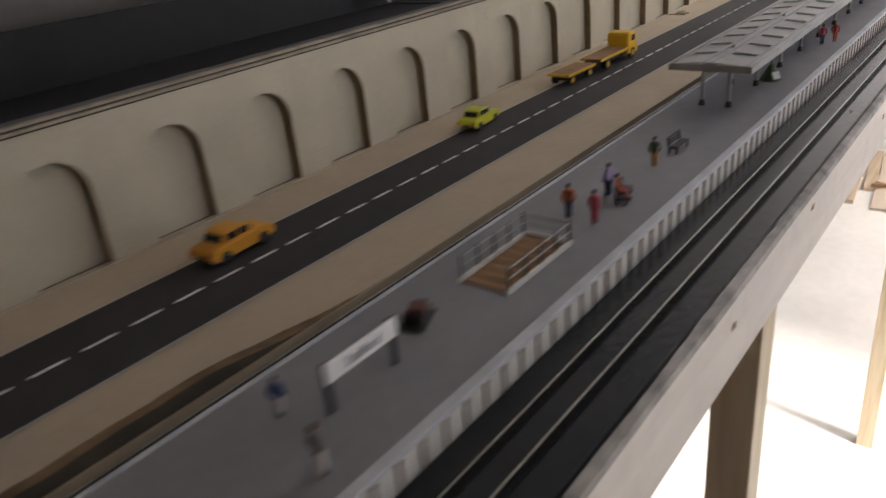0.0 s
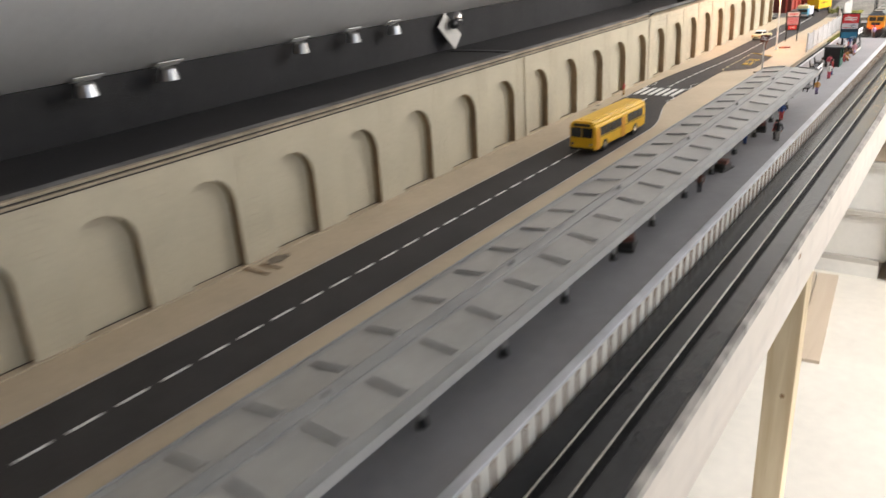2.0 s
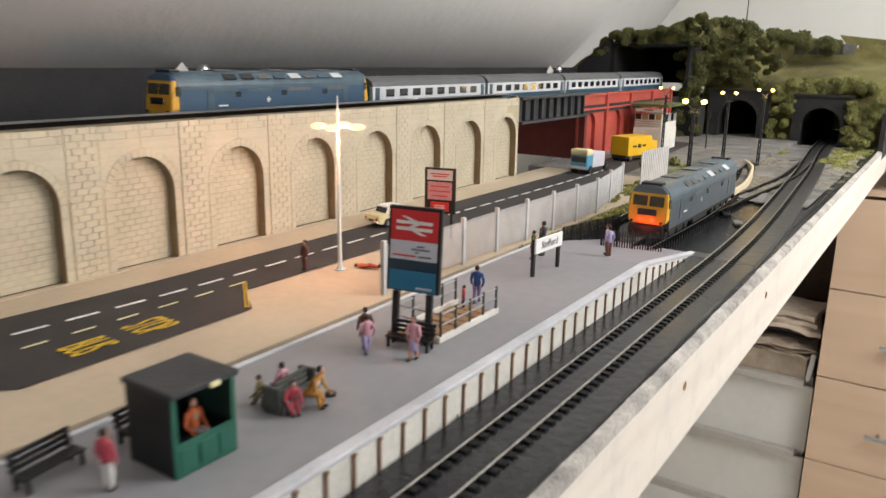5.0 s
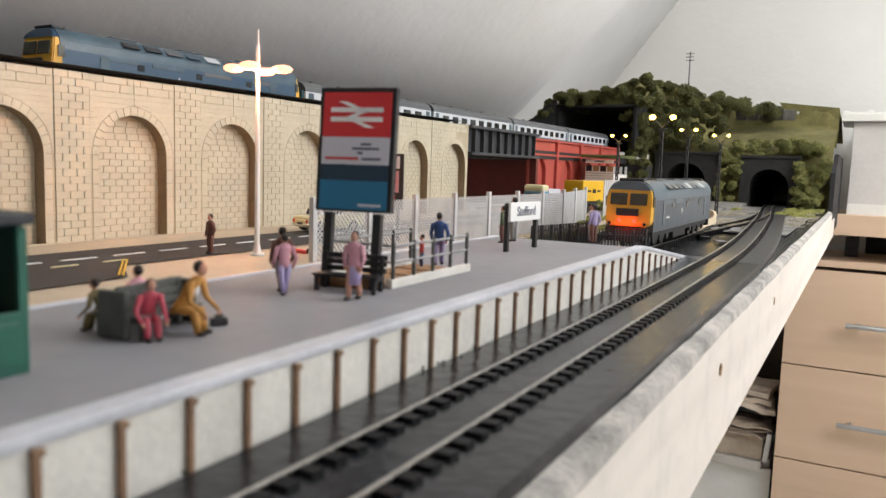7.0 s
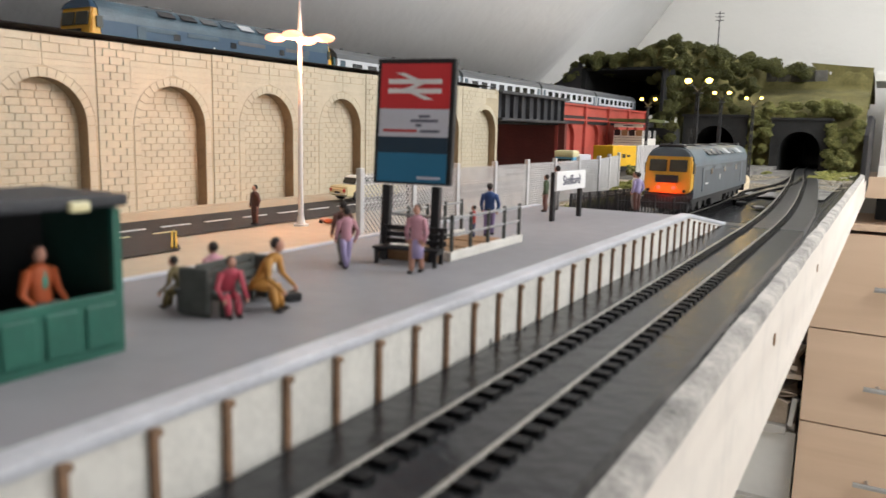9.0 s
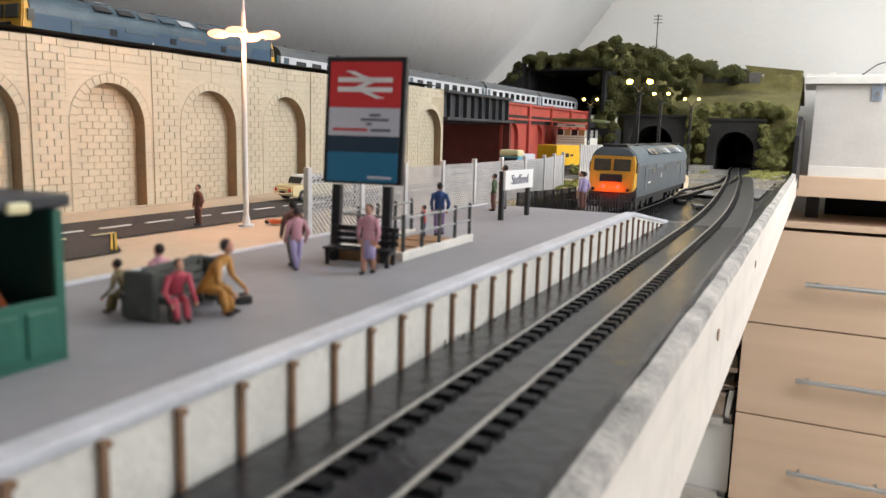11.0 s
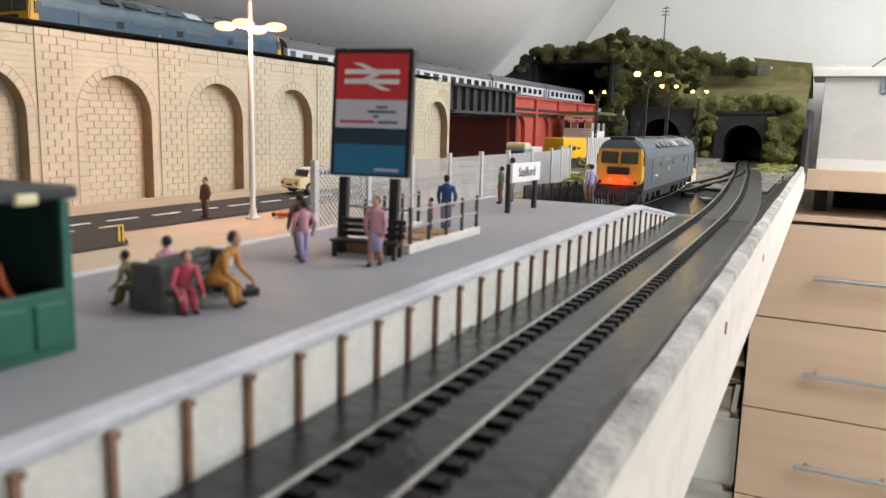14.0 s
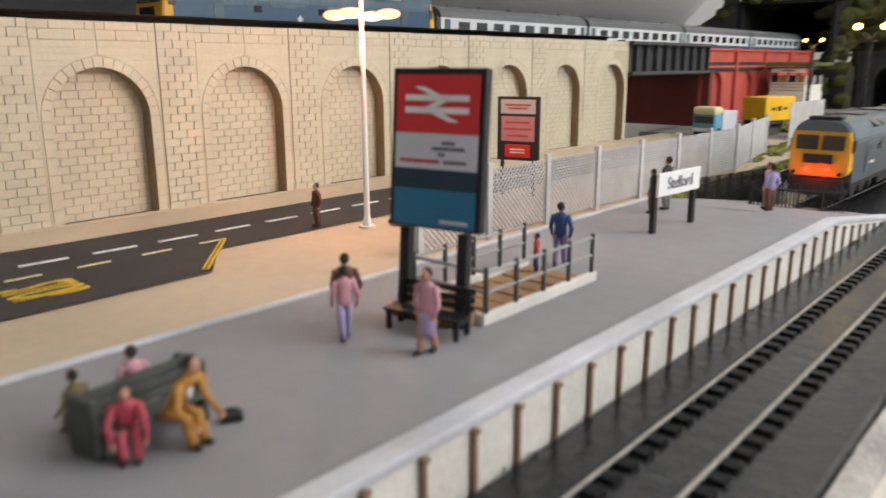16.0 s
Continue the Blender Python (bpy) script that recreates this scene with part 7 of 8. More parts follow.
        dm = part("cab_roof", bm, side or M_BLUE, cb, "domed blue cab roof")
        bm = bmesh.new()
        box(bm, (0, ye - s * 0.0120, roof_h + 0.0002), (0.0185, 0.0100, 0.0022), bevel=0.0008)
        part("roof_grille", bm, M_BLACK, dm, "black grille on the cab roof")
        bm = bmesh.new()
        box(bm, (0, ye - s * 0.0002, 0.0108), (0.031, 0.0025, 0.0100), bevel=0.0003)
        part("buffer_beam", bm, M_UNDER, cb)
        if lamp_red and s < 0:
            for q in (-1, 1):
                bm = bmesh.new()
                cyl(bm, (q * 0.0055, ye + s * 0.0004, 0.0212), 0.0013, 0.0010, "y", 10)
                part("tail_lamp", bm, M_REDLED, cb, "lit red tail lamp")
    for s in (-1, 1):
        for yy, w, h, zz in ((-0.085, 0.007, 0.018, 0.0265), (0.085, 0.007, 0.018, 0.0265)):
            bm = bmesh.new()
            box(bm, (s * (W / 2 + 0.0001), yy, zz), (0.0005, w, h), bevel=0.0001)
            part("door", bm, M_BLUEROOF, root)
        for yy in (-0.055, 0.0, 0.055):
            bm = bmesh.new()
            box(bm, (s * (W / 2 + 0.0001), yy, 0.0315), (0.0005, 0.006, 0.0045), bevel=0.0001)
            part("side_window", bm, M_GLASS, root)
        bm = bmesh.new()
        for dz in (-0.0006, 0.0006):
            box(bm, (s * (W / 2 + 0.0003), -0.020, 0.0260 + dz), (0.0003, 0.0052, 0.0006))
        box(bm, (s * (W / 2 + 0.0003), -0.020, 0.0260), (0.0003, 0.0012, 0.0050))
        part("emblem", bm, M_WHITE, root)
        bm = bmesh.new()
        box(bm, (s * (W / 2 + 0.0003), -0.072, 0.0225), (0.0003, 0.010, 0.0014))
        part("number_bar", bm, M_WHITE, root)
    bm = bmesh.new()
    box(bm, (0, 0, 0.0115), (0.031, L - 0.03, 0.0050))
    box(bm, (0, 0, 0.0070), (0.026, 0.050, 0.0090), bevel=0.0008)
    part("underframe", bm, M_UNDER, root)
    for yy in (-0.077, 0.077):
        bm = bmesh.new()
        for s in (-1, 1):
            box(bm, (s * 0.0120, yy, 0.0068), (0.0022, 0.068, 0.0042), bevel=0.0004)
            for k in (-1, 0, 1):
                box(bm, (s * 0.0135, yy + k * 0.0225, 0.0070), (0.0018, 0.0060, 0.0062), bevel=0.0004)
        bg_ = part("bogie", bm, M_UNDER, root)
        for k in (-1, 0, 1):
            for s in (-1, 1):
                bm = bmesh.new()
                cyl(bm, (s * 0.0091, yy + k * 0.0225, 0.0062), 0.0062, 0.0024, "x", 18)
                part("wheel", bm, M_UNDER, bg_)
    return root


M_BLUEGREY = mat("weathered_rail_blue", (0.062, 0.080, 0.096), 0.42, var=0.12, scale=60, bump=0.0)
loco("weathered blue diesel locomotive with yellow end and red tail lamps", "diesel locomotives", 0.2625, 0.230, RAILZ, True, side=M_BLUEGREY)
bulb_light("tail_lamp_light", (0.2625, 0.0985, RAILZ + 0.0185), 0.0065, (1.0, 0.03, 0.01), 0.002)
loco("rail blue diesel locomotive heading a train on the viaduct", "diesel locomotives", -0.067, -0.012, BED + 0.004, False, side=mat("clean_rail_blue", (0.018, 0.060, 0.115), 0.4, var=0.06, bump=0.0))


def coach(label, x, y, z):
    root = thing("passenger_coach", label, "coach", "coaches of the train", at=(x, y, z))
    W, L = 0.0345, 0.240
    bm = bmesh.new()
    box(bm, (0, 0, 0.0225), (W, L - 0.004, 0.0230), bevel=0.0008)
    sd = part("body", bm, M_COACHGREY, root, "pale grey body side")
    bm = bmesh.new()
    N = 8
    prism(bm, [(-W / 2, 0.0338)] + [(-W / 2 * math.cos(math.pi * i / N), 0.0340 + 0.0105 * math.sin(math.pi * i / N)) for i in range(N + 1)] + [(W / 2, 0.0338)], -L / 2 + 0.002, L / 2 - 0.002, "y")
    rf = part("roof", bm, M_GREYROOF, root, "dark grey curved roof")
    for i in range(5):
        bm = bmesh.new()
        cyl(bm, (0, -0.09 + i * 0.045, 0.0450), 0.0018, 0.0016, seg=8)
        part("roof_vent", bm, M_GREYROOF, rf)
    for s in (-1, 1):
        for i in range(8):
            bm = bmesh.new()
            box(bm, (s * (W / 2 + 0.0001), -0.0875 + i * 0.025, 0.0268), (0.0006, 0.0150, 0.0082), bevel=0.0003)
            part("window", bm, M_GLASS, sd)
        bm = bmesh.new()
        box(bm, (s * (W / 2 + 0.0001), 0, 0.0155), (0.0004, L - 0.006, 0.0075))
        part("lower_band", bm, mat("coach_blue", (0.02, 0.06, 0.09), 0.5, var=0.05, bump=0.0), sd, "dark blue lower band")
        for yy in (-0.110, 0.110):
            bm = bmesh.new()
            box(bm, (s * (W / 2 + 0.0002), yy, 0.0225), (0.0005, 0.0075, 0.0200), bevel=0.0002)
            part("door", bm, M_BLUEROOF, sd)
    for s in (-1, 1):
        bm = bmesh.new()
        box(bm, (0, s * (L / 2 - 0.0005), 0.0230), (0.0300, 0.0030, 0.0235), bevel=0.0006)
        part("gangway_end", bm, mat("dark_teal_end", (0.012, 0.06, 0.075), 0.5, var=0.05, bump=0.0), root)
    bm = bmesh.new()
    box(bm, (0, 0, 0.0090), (0.029, L - 0.02, 0.0045))
    for yy in (-0.085, 0.085):
        for s in (-1, 1):
            box(bm, (s * 0.0115, yy, 0.0060), (0.003, 0.036, 0.0050))
            for k in (-1, 1):
                cyl(bm, (s * 0.0088, yy + k * 0.017, 0.0065), 0.0064, 0.0024, "x", 12)
    part("underframe", bm, M_UNDER, root)
    return root


for i in range(4):
    coach("pale grey passenger coach with dark windows on the viaduct", -0.067, 0.237 + 0.243 * i, BED + 0.004)
UP = [(Y0, -0.067), (0.0, -0.067), (1.34, -0.067)]
track("dull rails of the upper line under the train", UP, -0.45, 1.34, m=M_RUSTRAIL, gauge=0.0165, zt=BED + 0.0040, sleepers=False)

# ---------------------------------------------------------------- odds on the upper bed
def clamp_plate(x, y, z, label):
    """A card plate hung askew on the back board, with a dark ball joint and a shiny reflector above it."""
    root = thing("spot_lamp", label, "spot lamp", "spot lamps", at=(x, y, z))
    bm = bmesh.new()
    box(bm, (0.0, 0, 0), (0.0012, 0.034, 0.046), rx=0.62, ry=-0.30, bevel=0.0003)
    part("plate", bm, M_BOXGREY, root, "grey-white card plate")
    bm = bmesh.new()
    ball(bm, (0.006, 0.002, 0.010), 0.0075, (1, 1.2, 1), 12)
    part("joint", bm, M_BLACK, root, "dark ball joint")
    bm = bmesh.new()
    ball(bm, (0.004, 0.018, 0.018), 0.0085, (0.8, 1, 1.1), 14)
    cyl(bm, (0.004, 0.018, 0.010), 0.0070, 0.008, "z", 14, r2=0.0085)
    part("reflector", bm, M_CHROME, root, "shiny reflector")
    return root


def clip(x, y, k=1.0):
    root = thing("spring_clip", "shiny metal clip at the ceiling joint", "metal clip", "metal clips", at=(x, y, 0.1195))
    bm = bmesh.new()
    cyl(bm, (0.004, 0, 0.008), 0.0105 * k, 0.010, "z", 16, r2=0.0085 * k)
    ball(bm, (0.004, 0, 0.0130), 0.0085 * k, (1, 1, 0.45), 14)
    part("cap", bm, M_STEEL, root)
    bm = bmesh.new()
    box(bm, (-0.006, 0.010, 0.0175), (0.010, 0.030 * k, 0.0012), ry=-0.5, bevel=0.0003)
    part("tab", bm, M_WHITE, root)
    return root


for x, y, z in ((-0.216, -0.784, 0.110), (-0.210, 0.007, 0.113), (-0.216, 0.904, 0.113), (-0.212, -1.831, 0.112)):
    clamp_plate(x, y, z, "shiny spot lamp on a crooked white plate")
for x, y, k in ((-0.215, -1.62, 1.2), (-0.215, -1.388, 1.0), (-0.215, -1.298, 1.0), (-0.215, -1.108, 0.9), (-0.215, -1.012, 0.9), (-0.215, -0.926, 0.9)):
    clip(x, y, k)
wires = thing("wire_bundle", "tangle of thin black wires on the upper bed", "wires", at=(-0.170, 0.105, BED))
rnd = random.Random(12)
for i in range(7):
    cu = bpy.data.curves.new("wire", "CURVE")
    cu.dimensions, cu.bevel_depth, cu.resolution_u = "3D", 0.0016, 6
    sp = cu.splines.new("BEZIER")
    sp.bezier_points.add(3)
    for k, p in enumerate(sp.bezier_points):
        p.co = (rnd.uniform(-0.02, 0.02), -0.045 + 0.03 * k + rnd.uniform(-0.008, 0.008), 0.003 + (0.022 if k in (1, 2) else 0) * rnd.uniform(0.3, 1))
        p.handle_left_type = p.handle_right_type = "AUTO"
    me = bpy.data.meshes.new_from_object(bpy.data.objects.new("tmp", cu))
    me.materials.append(M_BLACK)
    o = new("wire", me)
    o.parent = wires
clumps("black_lump", "black lump at a notch in the bed edge", "filler", [(-0.020, -0.472 + 0.004 * k, TOP - 0.001, 0.004) for k in range(5)], 0.0022, M_BLACK, 10, 71, 0.3)
bm = bmesh.new()
box(bm, (0, 0, 0.0006), (0.010, 0.014, 0.0008), bevel=0.0002)
thing("paper_scrap", "small white paper scrap on the bed edge", "paper scrap", bm=bm, mats=M_WHITE, at=(-0.020, 0.150, TOP + 0.0035), rz=25)
# masking seams across the bed
for y, x0 in ((-1.80, -0.21), (-0.78, -0.21)):
    bm = bmesh.new()
    box(bm, ((x0 - 0.04) / 2, y, BED + 0.0006), (abs(x0) - 0.04, 0.016, 0.0012), rz=0.06)
    thing("bed_joint_strip", "black strip across a joint of the upper bed", "joint strip", kind="structure", bm=bm, mats=M_BLACK)

# ---------------------------------------------------------------- junction odds
# raised black strip paints the shade in the gap between the boards
bm = bmesh.new()
box(bm, (0, 0, 0.0012), (0.135, 0.014, 0.0032), bevel=0.0006)
thing("joint_strip", "black strip painting the dark gap between baseboards", "joint strip", kind="structure", bm=bm, mats=M_BLACK, at=(0.236, 0.838, DECK), rz=33)
for x, y, w, l, r in ((0.3190, 0.374, 0.020, 0.022, 4), (0.285, 0.30, 0.008, 0.014, 20), (0.3045, 0.47, 0.010, 0.030, 8)):
    bm = bmesh.new()
    box(bm, (0, 0, 0.0022), (w, l, 0.0030), bevel=0.0006)
    thing("point_cover", "flat black cover plate at the turnout", "cover plate", "turnout cover plates", bm=bm, mats=M_BLACK, at=(x, y, DECK), rz=r)
for x, y, rz, l in ((0.268, 0.455, 10, 0.090), (0.2935, 0.43, 6, 0.075), (0.300, 0.60, 4, 0.050), (0.318, 0.36, 70, 0.020), (0.306, 0.26, 20, 0.018)):
    bm = bmesh.new()
    box(bm, (0, 0, 0.001), (0.009, l, 0.002), bevel=0.0005)
    thing("loose_track_piece", "weathered pale strip lying between the rails", "strip", "loose strips", bm=bm, mats=M_BEDEDGE, at=(x, y, DECK + 0.0016), rz=rz)
for x, y in ((0.3495, -0.49), (0.285, 0.30), (0.350, -1.86)):
    bm = bmesh.new()
    box(bm, (0, 0, 0.0012), (0.007, 0.011, 0.0024), bevel=0.0006)
    cyl(bm, (0.001, 0.002, 0.003), 0.0011, 0.003, seg=8)
    thing("point_motor", "small black point motor cap beside the rail", "point motor", "point motors", bm=bm, mats=M_BLACK, at=(x, y, DECK))
# curved timber edging beside the siding
bm = bmesh.new()
EDGE = [(0.34, 0.2645), (0.42, 0.2640), (0.50, 0.2600), (0.64, 0.2375), (0.70, 0.2200), (0.74, 0.2020)]
prev = None
for i in range(41):
    y = 0.345 + 0.385 * i / 40
    x = smooth_x(EDGE, y)
    ring = [bm.verts.new((x + dx, y, DECK + dz)) for dx, dz in ((-0.0016, 0), (-0.0016, 0.0115), (0.0016, 0.0115), (0.0016, 0))]
    if prev:
        for k in range(4):
            bm.faces.new((prev[k], prev[(k + 1) % 4], ring[(k + 1) % 4], ring[k]))
    else:
        bm.faces.new(ring)
    prev = ring
bm.faces.new(prev[::-1])
bmesh.ops.recalc_face_normals(bm, faces=bm.faces[:])
thing("curved_edging", "curved tan timber edging beside the siding", "edging", bm=bm, mats=M_PINE)

# ---------------------------------------------------------------- drawers, boxes and shelves beyond the board
CBX0, CBX1, CBY = 0.273, 1.073, 1.539
chest = thing("chest_of_drawers", "birch-veneer chest of four drawers with steel bar handles", "chest of drawers", at=(0, 0, -1.1))
for x in (CBX0 + 0.02, CBX1 - 0.02):
    for y in (CBY + 0.03, CBY + 0.26):
        bm = bmesh.new()
        box(bm, (x, y, -0.024), (0.03, 0.03, 0.062), bevel=0.001)
        part("leg", bm, M_BIRCH, chest)
bm = bmesh.new()
box(bm, ((CBX0 + CBX1) / 2, CBY + 0.16, 0.47), (CBX1 - CBX0, 0.28, 0.93), bevel=0.002)
part("carcass", bm, M_BIRCH, chest)
for i in range(4):
    zc = 0.9395 - 0.118 - 0.236 * i
    bm = bmesh.new()
    box(bm, ((CBX0 + CBX1) / 2, CBY + 0.009, zc), (CBX1 - CBX0, 0.018, 0.2325), bevel=0.0015)
    dr = part("drawer_front", bm, M_BIRCH, chest, "flat birch drawer front")
    bm = bmesh.new()
    rod(bm, (0.402, CBY - 0.028, zc - 0.0055), (0.625, CBY - 0.028, zc - 0.0055), 0.006, 14)
    for x in (0.430, 0.597):
        rod(bm, (x, CBY - 0.028, zc - 0.0055), (x, CBY + 0.002, zc - 0.0055), 0.0045, 10)
    part("handle", bm, M_STEEL, dr, "brushed steel bar handle")
bm = bmesh.new()
box(bm, ((CBX0 + CBX1) / 2, CBY + 0.15, 0.954), (CBX1 - CBX0 + 0.02, 0.31, 0.016), bevel=0.002)
part("top", bm, M_BIRCH, chest)
# raised shelf and chipboard box above the chest
bm = bmesh.new()
box(bm, (0.72, 1.66, -0.052), (0.74, 0.30, 0.048), bevel=0.002)
thing("shelf_board", "thick birch shelf board above the chest", "shelf", bm=bm, mats=M_BIRCH)
for x in (0.40, 1.04):
    bm = bmesh.new()
    box(bm, (x, 1.72, -0.1065), (0.03, 0.12, 0.061))
    thing("shelf_support", "dark block between chest and shelf", "support", "shelf supports", bm=bm, mats=M_BLACK)
# board added to paint the shade in the gap above the chest
bm = bmesh.new()
box(bm, (0.73, 1.80, -0.1065), (0.6, 0.02, 0.061))
thing("shadow_gap_board", "added black board that paints the gap's shade", "board", bm=bm, mats=M_DARKVOID)
cb = thing("chipboard_box", "large grey chipboard box with a pale lid", "box", at=(0.713, 1.66, -0.028))
bm = bmesh.new()
box(bm, (0.015, 0, 0.105), (0.69, 0.24, 0.21), bevel=0.0015)
part("body", bm, M_BOXGREY, cb)
bm = bmesh.new()
box(bm, (0, -0.005, 0.2195), (0.71, 0.262, 0.017), bevel=0.0015)
part("lid", bm, M_WHITEBOARD, cb)
bm = bmesh.new()
box(bm, (0.015, -0.121, 0.012), (0.69, 0.004, 0.024), bevel=0.0005)
part("base_batten", bm, M_WHITEBOARD, cb)
bm = bmesh.new()
box(bm, (-0.205, -0.1225, 0.196), (0.022, 0.004, 0.045), bevel=0.001)
br = part("corner_bracket", bm, M_GALV, cb, "bluish galvanised bracket")
bm = bmesh.new()
cyl(bm, (-0.205, -0.126, 0.190), 0.005, 0.003, "y", 12)
cyl(bm, (-0.205, -0.126, 0.207), 0.004, 0.003, "y", 12)
part("screw", bm, M_STEEL, br)
bm = bmesh.new()
box(bm, (-0.245, -0.02, 0.2310), (0.19, 0.16, 0.006), bevel=0.001)
box(bm, (-0.335, -0.08, 0.2325), (0.012, 0.03, 0.009), bevel=0.001)
box(bm, (-0.285, -0.08, 0.2335), (0.012, 0.03, 0.011), bevel=0.001)
thing("timber_offcut", "pale timber offcut lying on the box lid", "offcut", bm=bm, mats=M_WHITEBOARD, at=(0.70, 1.66, -0.028))
cu = bpy.data.curves.new("wire", "CURVE")
cu.dimensions, cu.bevel_depth = "3D", 0.0013
sp = cu.splines.new("BEZIER")
sp.bezier_points.add(2)
for p, co in zip(sp.bezier_points, ((0.475, 1.56, 0.205), (0.515, 1.57, 0.232), (0.60, 1.60, 0.222))):
    p.co = co
    p.handle_left_type = p.handle_right_type = "AUTO"
me = bpy.data.meshes.new_from_object(bpy.data.objects.new("tmp", cu))
me.materials.append(M_BLACK)
tagged(new("thin_cable", me), "thin black cable looped over the box", "cable")
# white open shelving beside the chest, under the board
wsh = thing("white_shelf_unit", "white melamine shelf unit under the layout", "shelf unit", at=(0, 0, -1.1))
bm = bmesh.new()
box(bm, (-0.124, 1.64, -0.0265), (0.74, 0.16, 0.057), bevel=0.001)
part("plinth", bm, M_WHITEBOARD, wsh)
for x in (-0.50, 0.252):
    bm = bmesh.new()
    box(bm, (x, 1.71, 0.22), (0.018, 0.22, 0.43), bevel=0.001)
    part("side_panel", bm, M_WHITEBOARD, wsh)
# shelf edges are greyer to put the ledges' shade into the colour
for z in (0.012, 0.218, 0.424):
    bm = bmesh.new()
    box(bm, (-0.124, 1.66, z), (0.734, 0.20, 0.020), bevel=0.001)
    part("shelf", bm, mat("shelf_edge_shade", (0.48, 0.45, 0.40), 0.6, var=0.05, scale=10), wsh)
for z in (0.115, 0.321):
    bm = bmesh.new()
    box(bm, (-0.1115, 1.588, z), (0.755, 0.012, 0.186), bevel=0.001)
    part("front_panel", bm, M_WHITEBOARD, wsh)
# beige carton, crumpled sheets, a black slab for the gap's shade and a folded cloth on the shelf top
M_KRAFT = mat("beige_packing_paper", (0.45, 0.36, 0.27), 0.9, var=0.15, scale=30)
M_CLOTH = mat("cream_folded_cloth", (0.60, 0.49, 0.38), 0.9, var=0.12, scale=40, bump=0.2)
bm = bmesh.new()
box(bm, (0.14, 1.665, -0.6345), (0.205, 0.17, 0.061), bevel=0.002)
thing("flat_carton", "flat beige carton on the white shelf unit", "carton", bm=bm, mats=M_KRAFT)
# black slab added to paint the shade in the pile's gap
bm = bmesh.new()
box(bm, (0.17, 1.68, -0.5430), (0.18, 0.15, 0.020), bevel=0.003)
thing("gap_shade_slab", "added black slab painting the dark gap between sheets", "tray", bm=bm, mats=M_BLACK)
bm = bmesh.new()
box(bm, (0.2535, 1.585, -0.6270), (0.012, 0.030, 0.074), bevel=0.001, ry=0.10)
thing("white_offcut", "narrow white board offcut standing beside the carton", "offcut", bm=bm, mats=M_WHITEBOARD)
bm = bmesh.new()
box(bm, (0.10, 1.815, -0.42), (0.32, 0.012, 0.49))
thing("recess_board", "dark brown board behind the shelf", "board", bm=bm, mats=mat("dark_brown_board", (0.075, 0.045, 0.026), 0.7, var=0.2, scale=20))
rnd = random.Random(40)
for k, (z, m, lbl, cat) in enumerate(((-0.598, M_KRAFT, "crumpled sheet of beige packing paper", "paper"), (-0.586, M_KRAFT, "crumpled sheet of beige packing paper", "paper"), (-0.574, M_KRAFT, "crumpled sheet of beige packing paper", "paper"), (-0.526, M_CLOTH, "folded cream cloth on the shelf pile", "cloth"), (-0.510, M_CLOTH, "folded cream cloth on the shelf pile", "cloth"), (-0.492, M_CLOTH, "folded cream cloth on the shelf pile", "cloth"))):
    bm = bmesh.new()
    bmesh.ops.create_grid(bm, x_segments=12, y_segments=10, size=0.5)
    for v in bm.verts:
        v.co.z = 0.08 * noise.noise((v.co.x * 3 + k * 5, v.co.y * 3, k)) + 0.04 * noise.noise((v.co.x * 9, v.co.y * 9 + k, 2)) - 0.16 * (v.co.x ** 2 + v.co.y ** 2)
    bmesh.ops.scale(bm, vec=(0.185, 0.16, 0.13), verts=bm.verts)
    ext = bmesh.ops.extrude_face_region(bm, geom=bm.faces[:])
    bmesh.ops.translate(bm, vec=(0, 0, 0.012 if k > 2 else 0.004), verts=[v for v in ext["geom"] if isinstance(v, bmesh.types.BMVert)])
    bmesh.ops.recalc_face_normals(bm, faces=bm.faces[:])
    thing("folded_cloth" if k > 2 else "crumpled_paper", lbl, cat, "pile on the shelf", bm=bm, mats=m, at=(0.165 + rnd.uniform(-0.008, 0.008), 1.645 + rnd.uniform(-0.01, 0.01), z), rz=rnd.uniform(-10, 10))
# floor planks
M_PALEBOARD = wood_mat("pale_beige_board", (0.60, 0.50, 0.385), (0.53, 0.43, 0.32), 1, 2.5)
for x0, y0, x1, y1, w, h, zz, m, lbl in (
        (0.134, 0.735, 0.072, 1.500, 0.078, 0.014, 0.0, M_PALEBOARD, "wide pale beige board lying on the floor"),
        (0.064, 0.745, 0.000, 1.500, 0.056, 0.012, 0.0, M_PALEBOARD, "pale beige board lying on the floor"),
        (-0.002, 0.955, -0.062, 1.480, 0.050, 0.018, 0.0, M_PLANK, "brown timber plank lying on the floor"),
        (-0.060, 0.780, -0.122, 1.450, 0.052, 0.018, 0.0, M_PLANK, "brown timber plank lying on the floor"),
        (-0.136, 0.690, -0.190, 1.450, 0.052, 0.018, 0.0, M_PLANK, "brown timber plank lying on the floor"),
        (-0.196, 0.510, -0.250, 1.400, 0.048, 0.018, 0.0, M_PLANK, "brown timber plank lying on the floor")):
    bm = bmesh.new()
    L = math.hypot(x1 - x0, y1 - y0)
    box(bm, (0, 0, h / 2), (w, L, h), bevel=0.0015)
    thing("floor_plank", lbl, "plank", "planks on the floor", bm=bm, mats=m, at=((x0 + x1) / 2, (y0 + y1) / 2, Z_FLOOR + zz), rz=math.degrees(math.atan2(-(x1 - x0), y1 - y0)))
# dark wedge added to paint the triangle of shade at the plank end
bm = bmesh.new()
prism(bm, [(-0.012, -0.004), (0.052, 0.012), (0.004, 0.040)], 0.0, 0.016, "z")
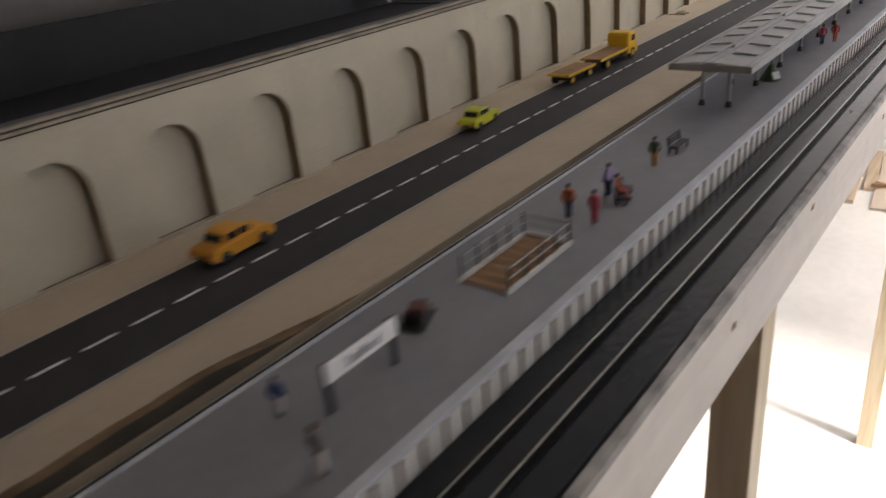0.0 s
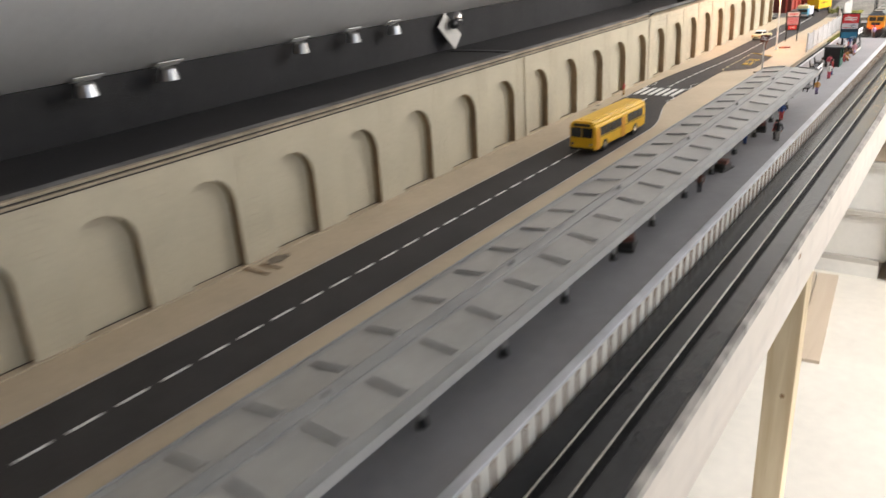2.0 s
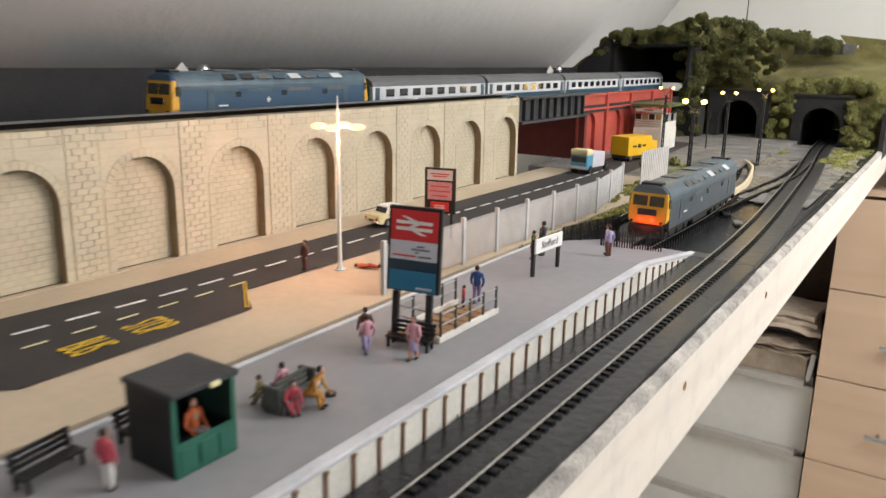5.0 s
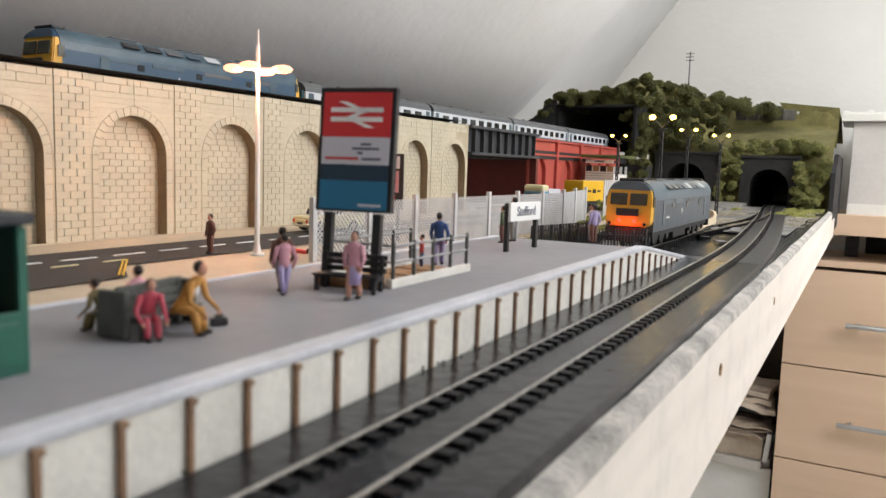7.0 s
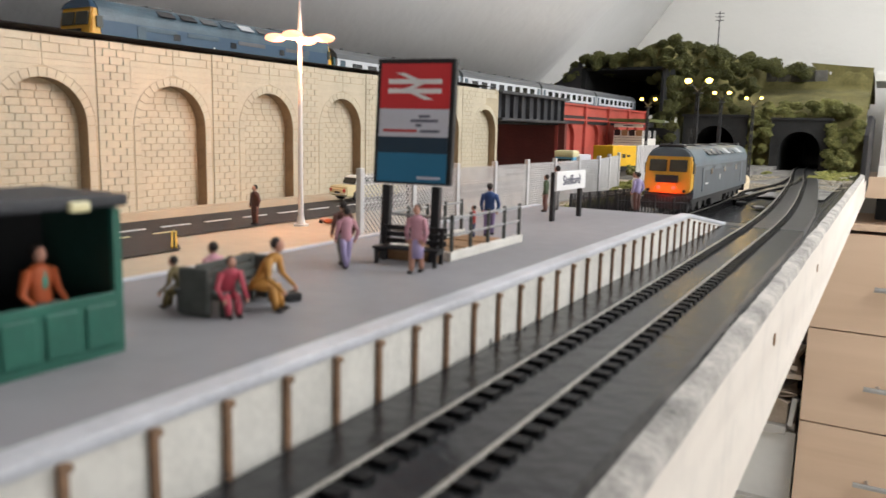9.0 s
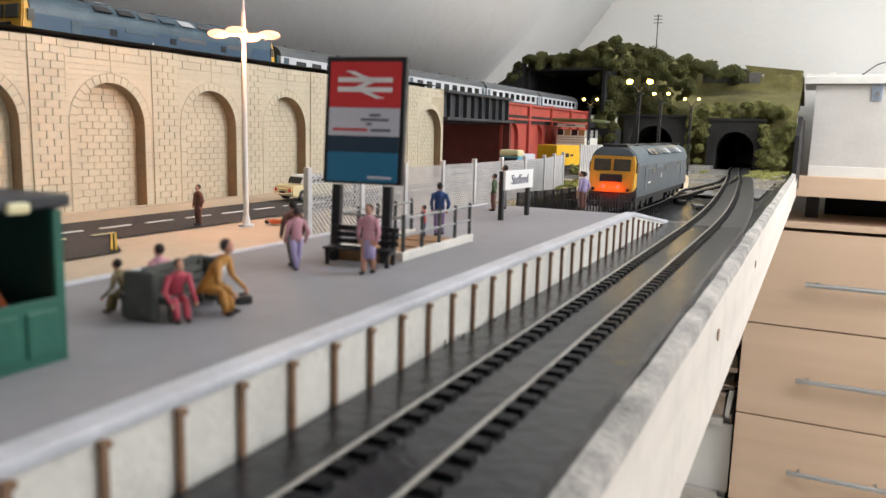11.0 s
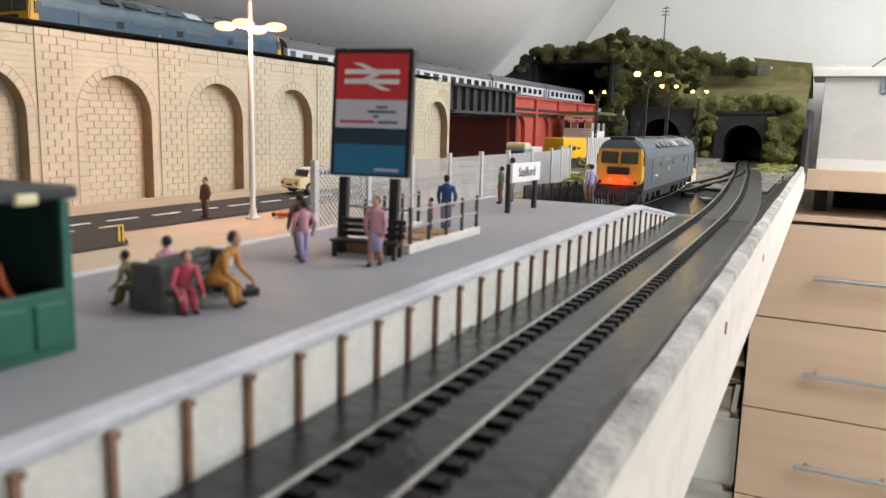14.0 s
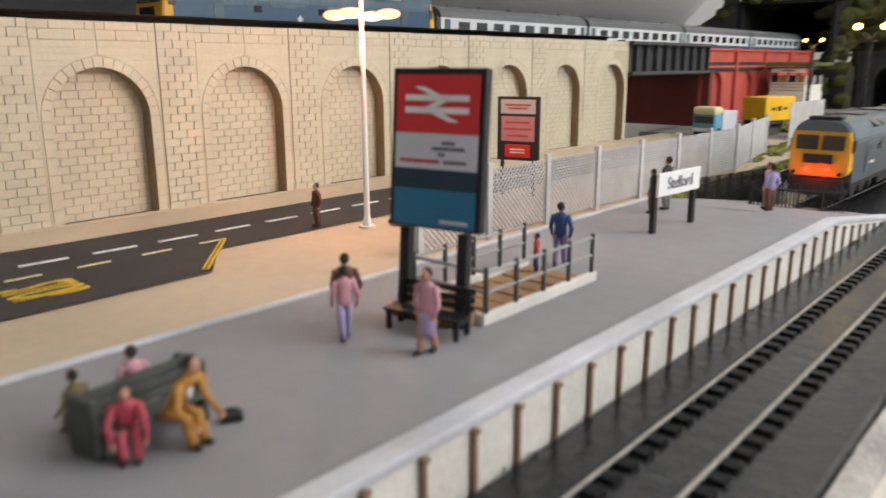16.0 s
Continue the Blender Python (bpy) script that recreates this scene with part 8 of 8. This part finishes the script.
thing("shade_wedge", "added dark wedge painting the shade at a board's cut end", "offcut", bm=bm, mats=M_CARD, at=(0.012, 0.965, Z_FLOOR + 0.0185))

# glue bottle
bo = thing("glue_bottle", "white and yellow glue bottle with a black cap", "bottle", at=(-0.099, -0.618, Z_FLOOR))
bm = bmesh.new()
cyl(bm, (0, 0, 0.085), 0.036, 0.17, seg=24)
bmesh.ops.bevel(bm, geom=[e for e in bm.edges if abs(e.verts[0].co.z - e.verts[1].co.z) < 1e-5], offset=0.006, segments=2, affect="EDGES")
part("body", bm, M_WHITE, bo)
bm = bmesh.new()
prism(bm, [(0.0366 * math.cos(radians(a)), 0.0366 * math.sin(radians(a))) for a in range(-75, 60, 9)], 0.012, 0.15, "z")
lb = part("label", bm, M_YEL, bo, "yellow printed label")
for k in range(4):
    bm = bmesh.new()
    box(bm, (0.0369, 0.001, 0.125 - k * 0.018), (0.0012, 0.014, 0.009))
    part("print_bar", bm, M_ORANGE, lb)
bm = bmesh.new()
cyl(bm, (0, 0, 0.198), 0.033, 0.056, seg=24, r2=0.030)
part("cap", bm, M_UNDER, bo, "dark grey cap")
for x, y, sx, sy, sz in ((-0.145, -0.53, 0.05, 0.05, 0.06), (-0.04, -0.74, 0.02, 0.015, 0.010)):
    bm = bmesh.new()
    box(bm, (0, 0, sz / 2), (sx, sy, sz), bevel=0.004)
    thing("small_block", "small dark block on the floor", "block", "blocks", bm=bm, mats=M_BLACK, at=(x, y, Z_FLOOR))

# faint green paint smudge on the floor
bm = bmesh.new()
vs_ = [bm.verts.new(((0.060 + 0.016 * noise.noise((math.cos(a) * 2, math.sin(a) * 2, 3))) * math.cos(a), (0.034 + 0.012 * noise.noise((math.cos(a) * 2, math.sin(a) * 2, 7))) * math.sin(a), 0)) for a in [2 * math.pi * k / 40 for k in range(40)]]
bm.faces.new(vs_)
thing("paint_smudge", "faint green paint smudge on the floor", "stain", kind="structure", bm=bm, mats=mat("green_smudge", (0.46, 0.47, 0.26), 0.7, var=0.12, scale=40, bump=0.0, stain=(0.62, 0.59, 0.48)), at=(0.352, 1.43, Z_FLOOR + 0.001))
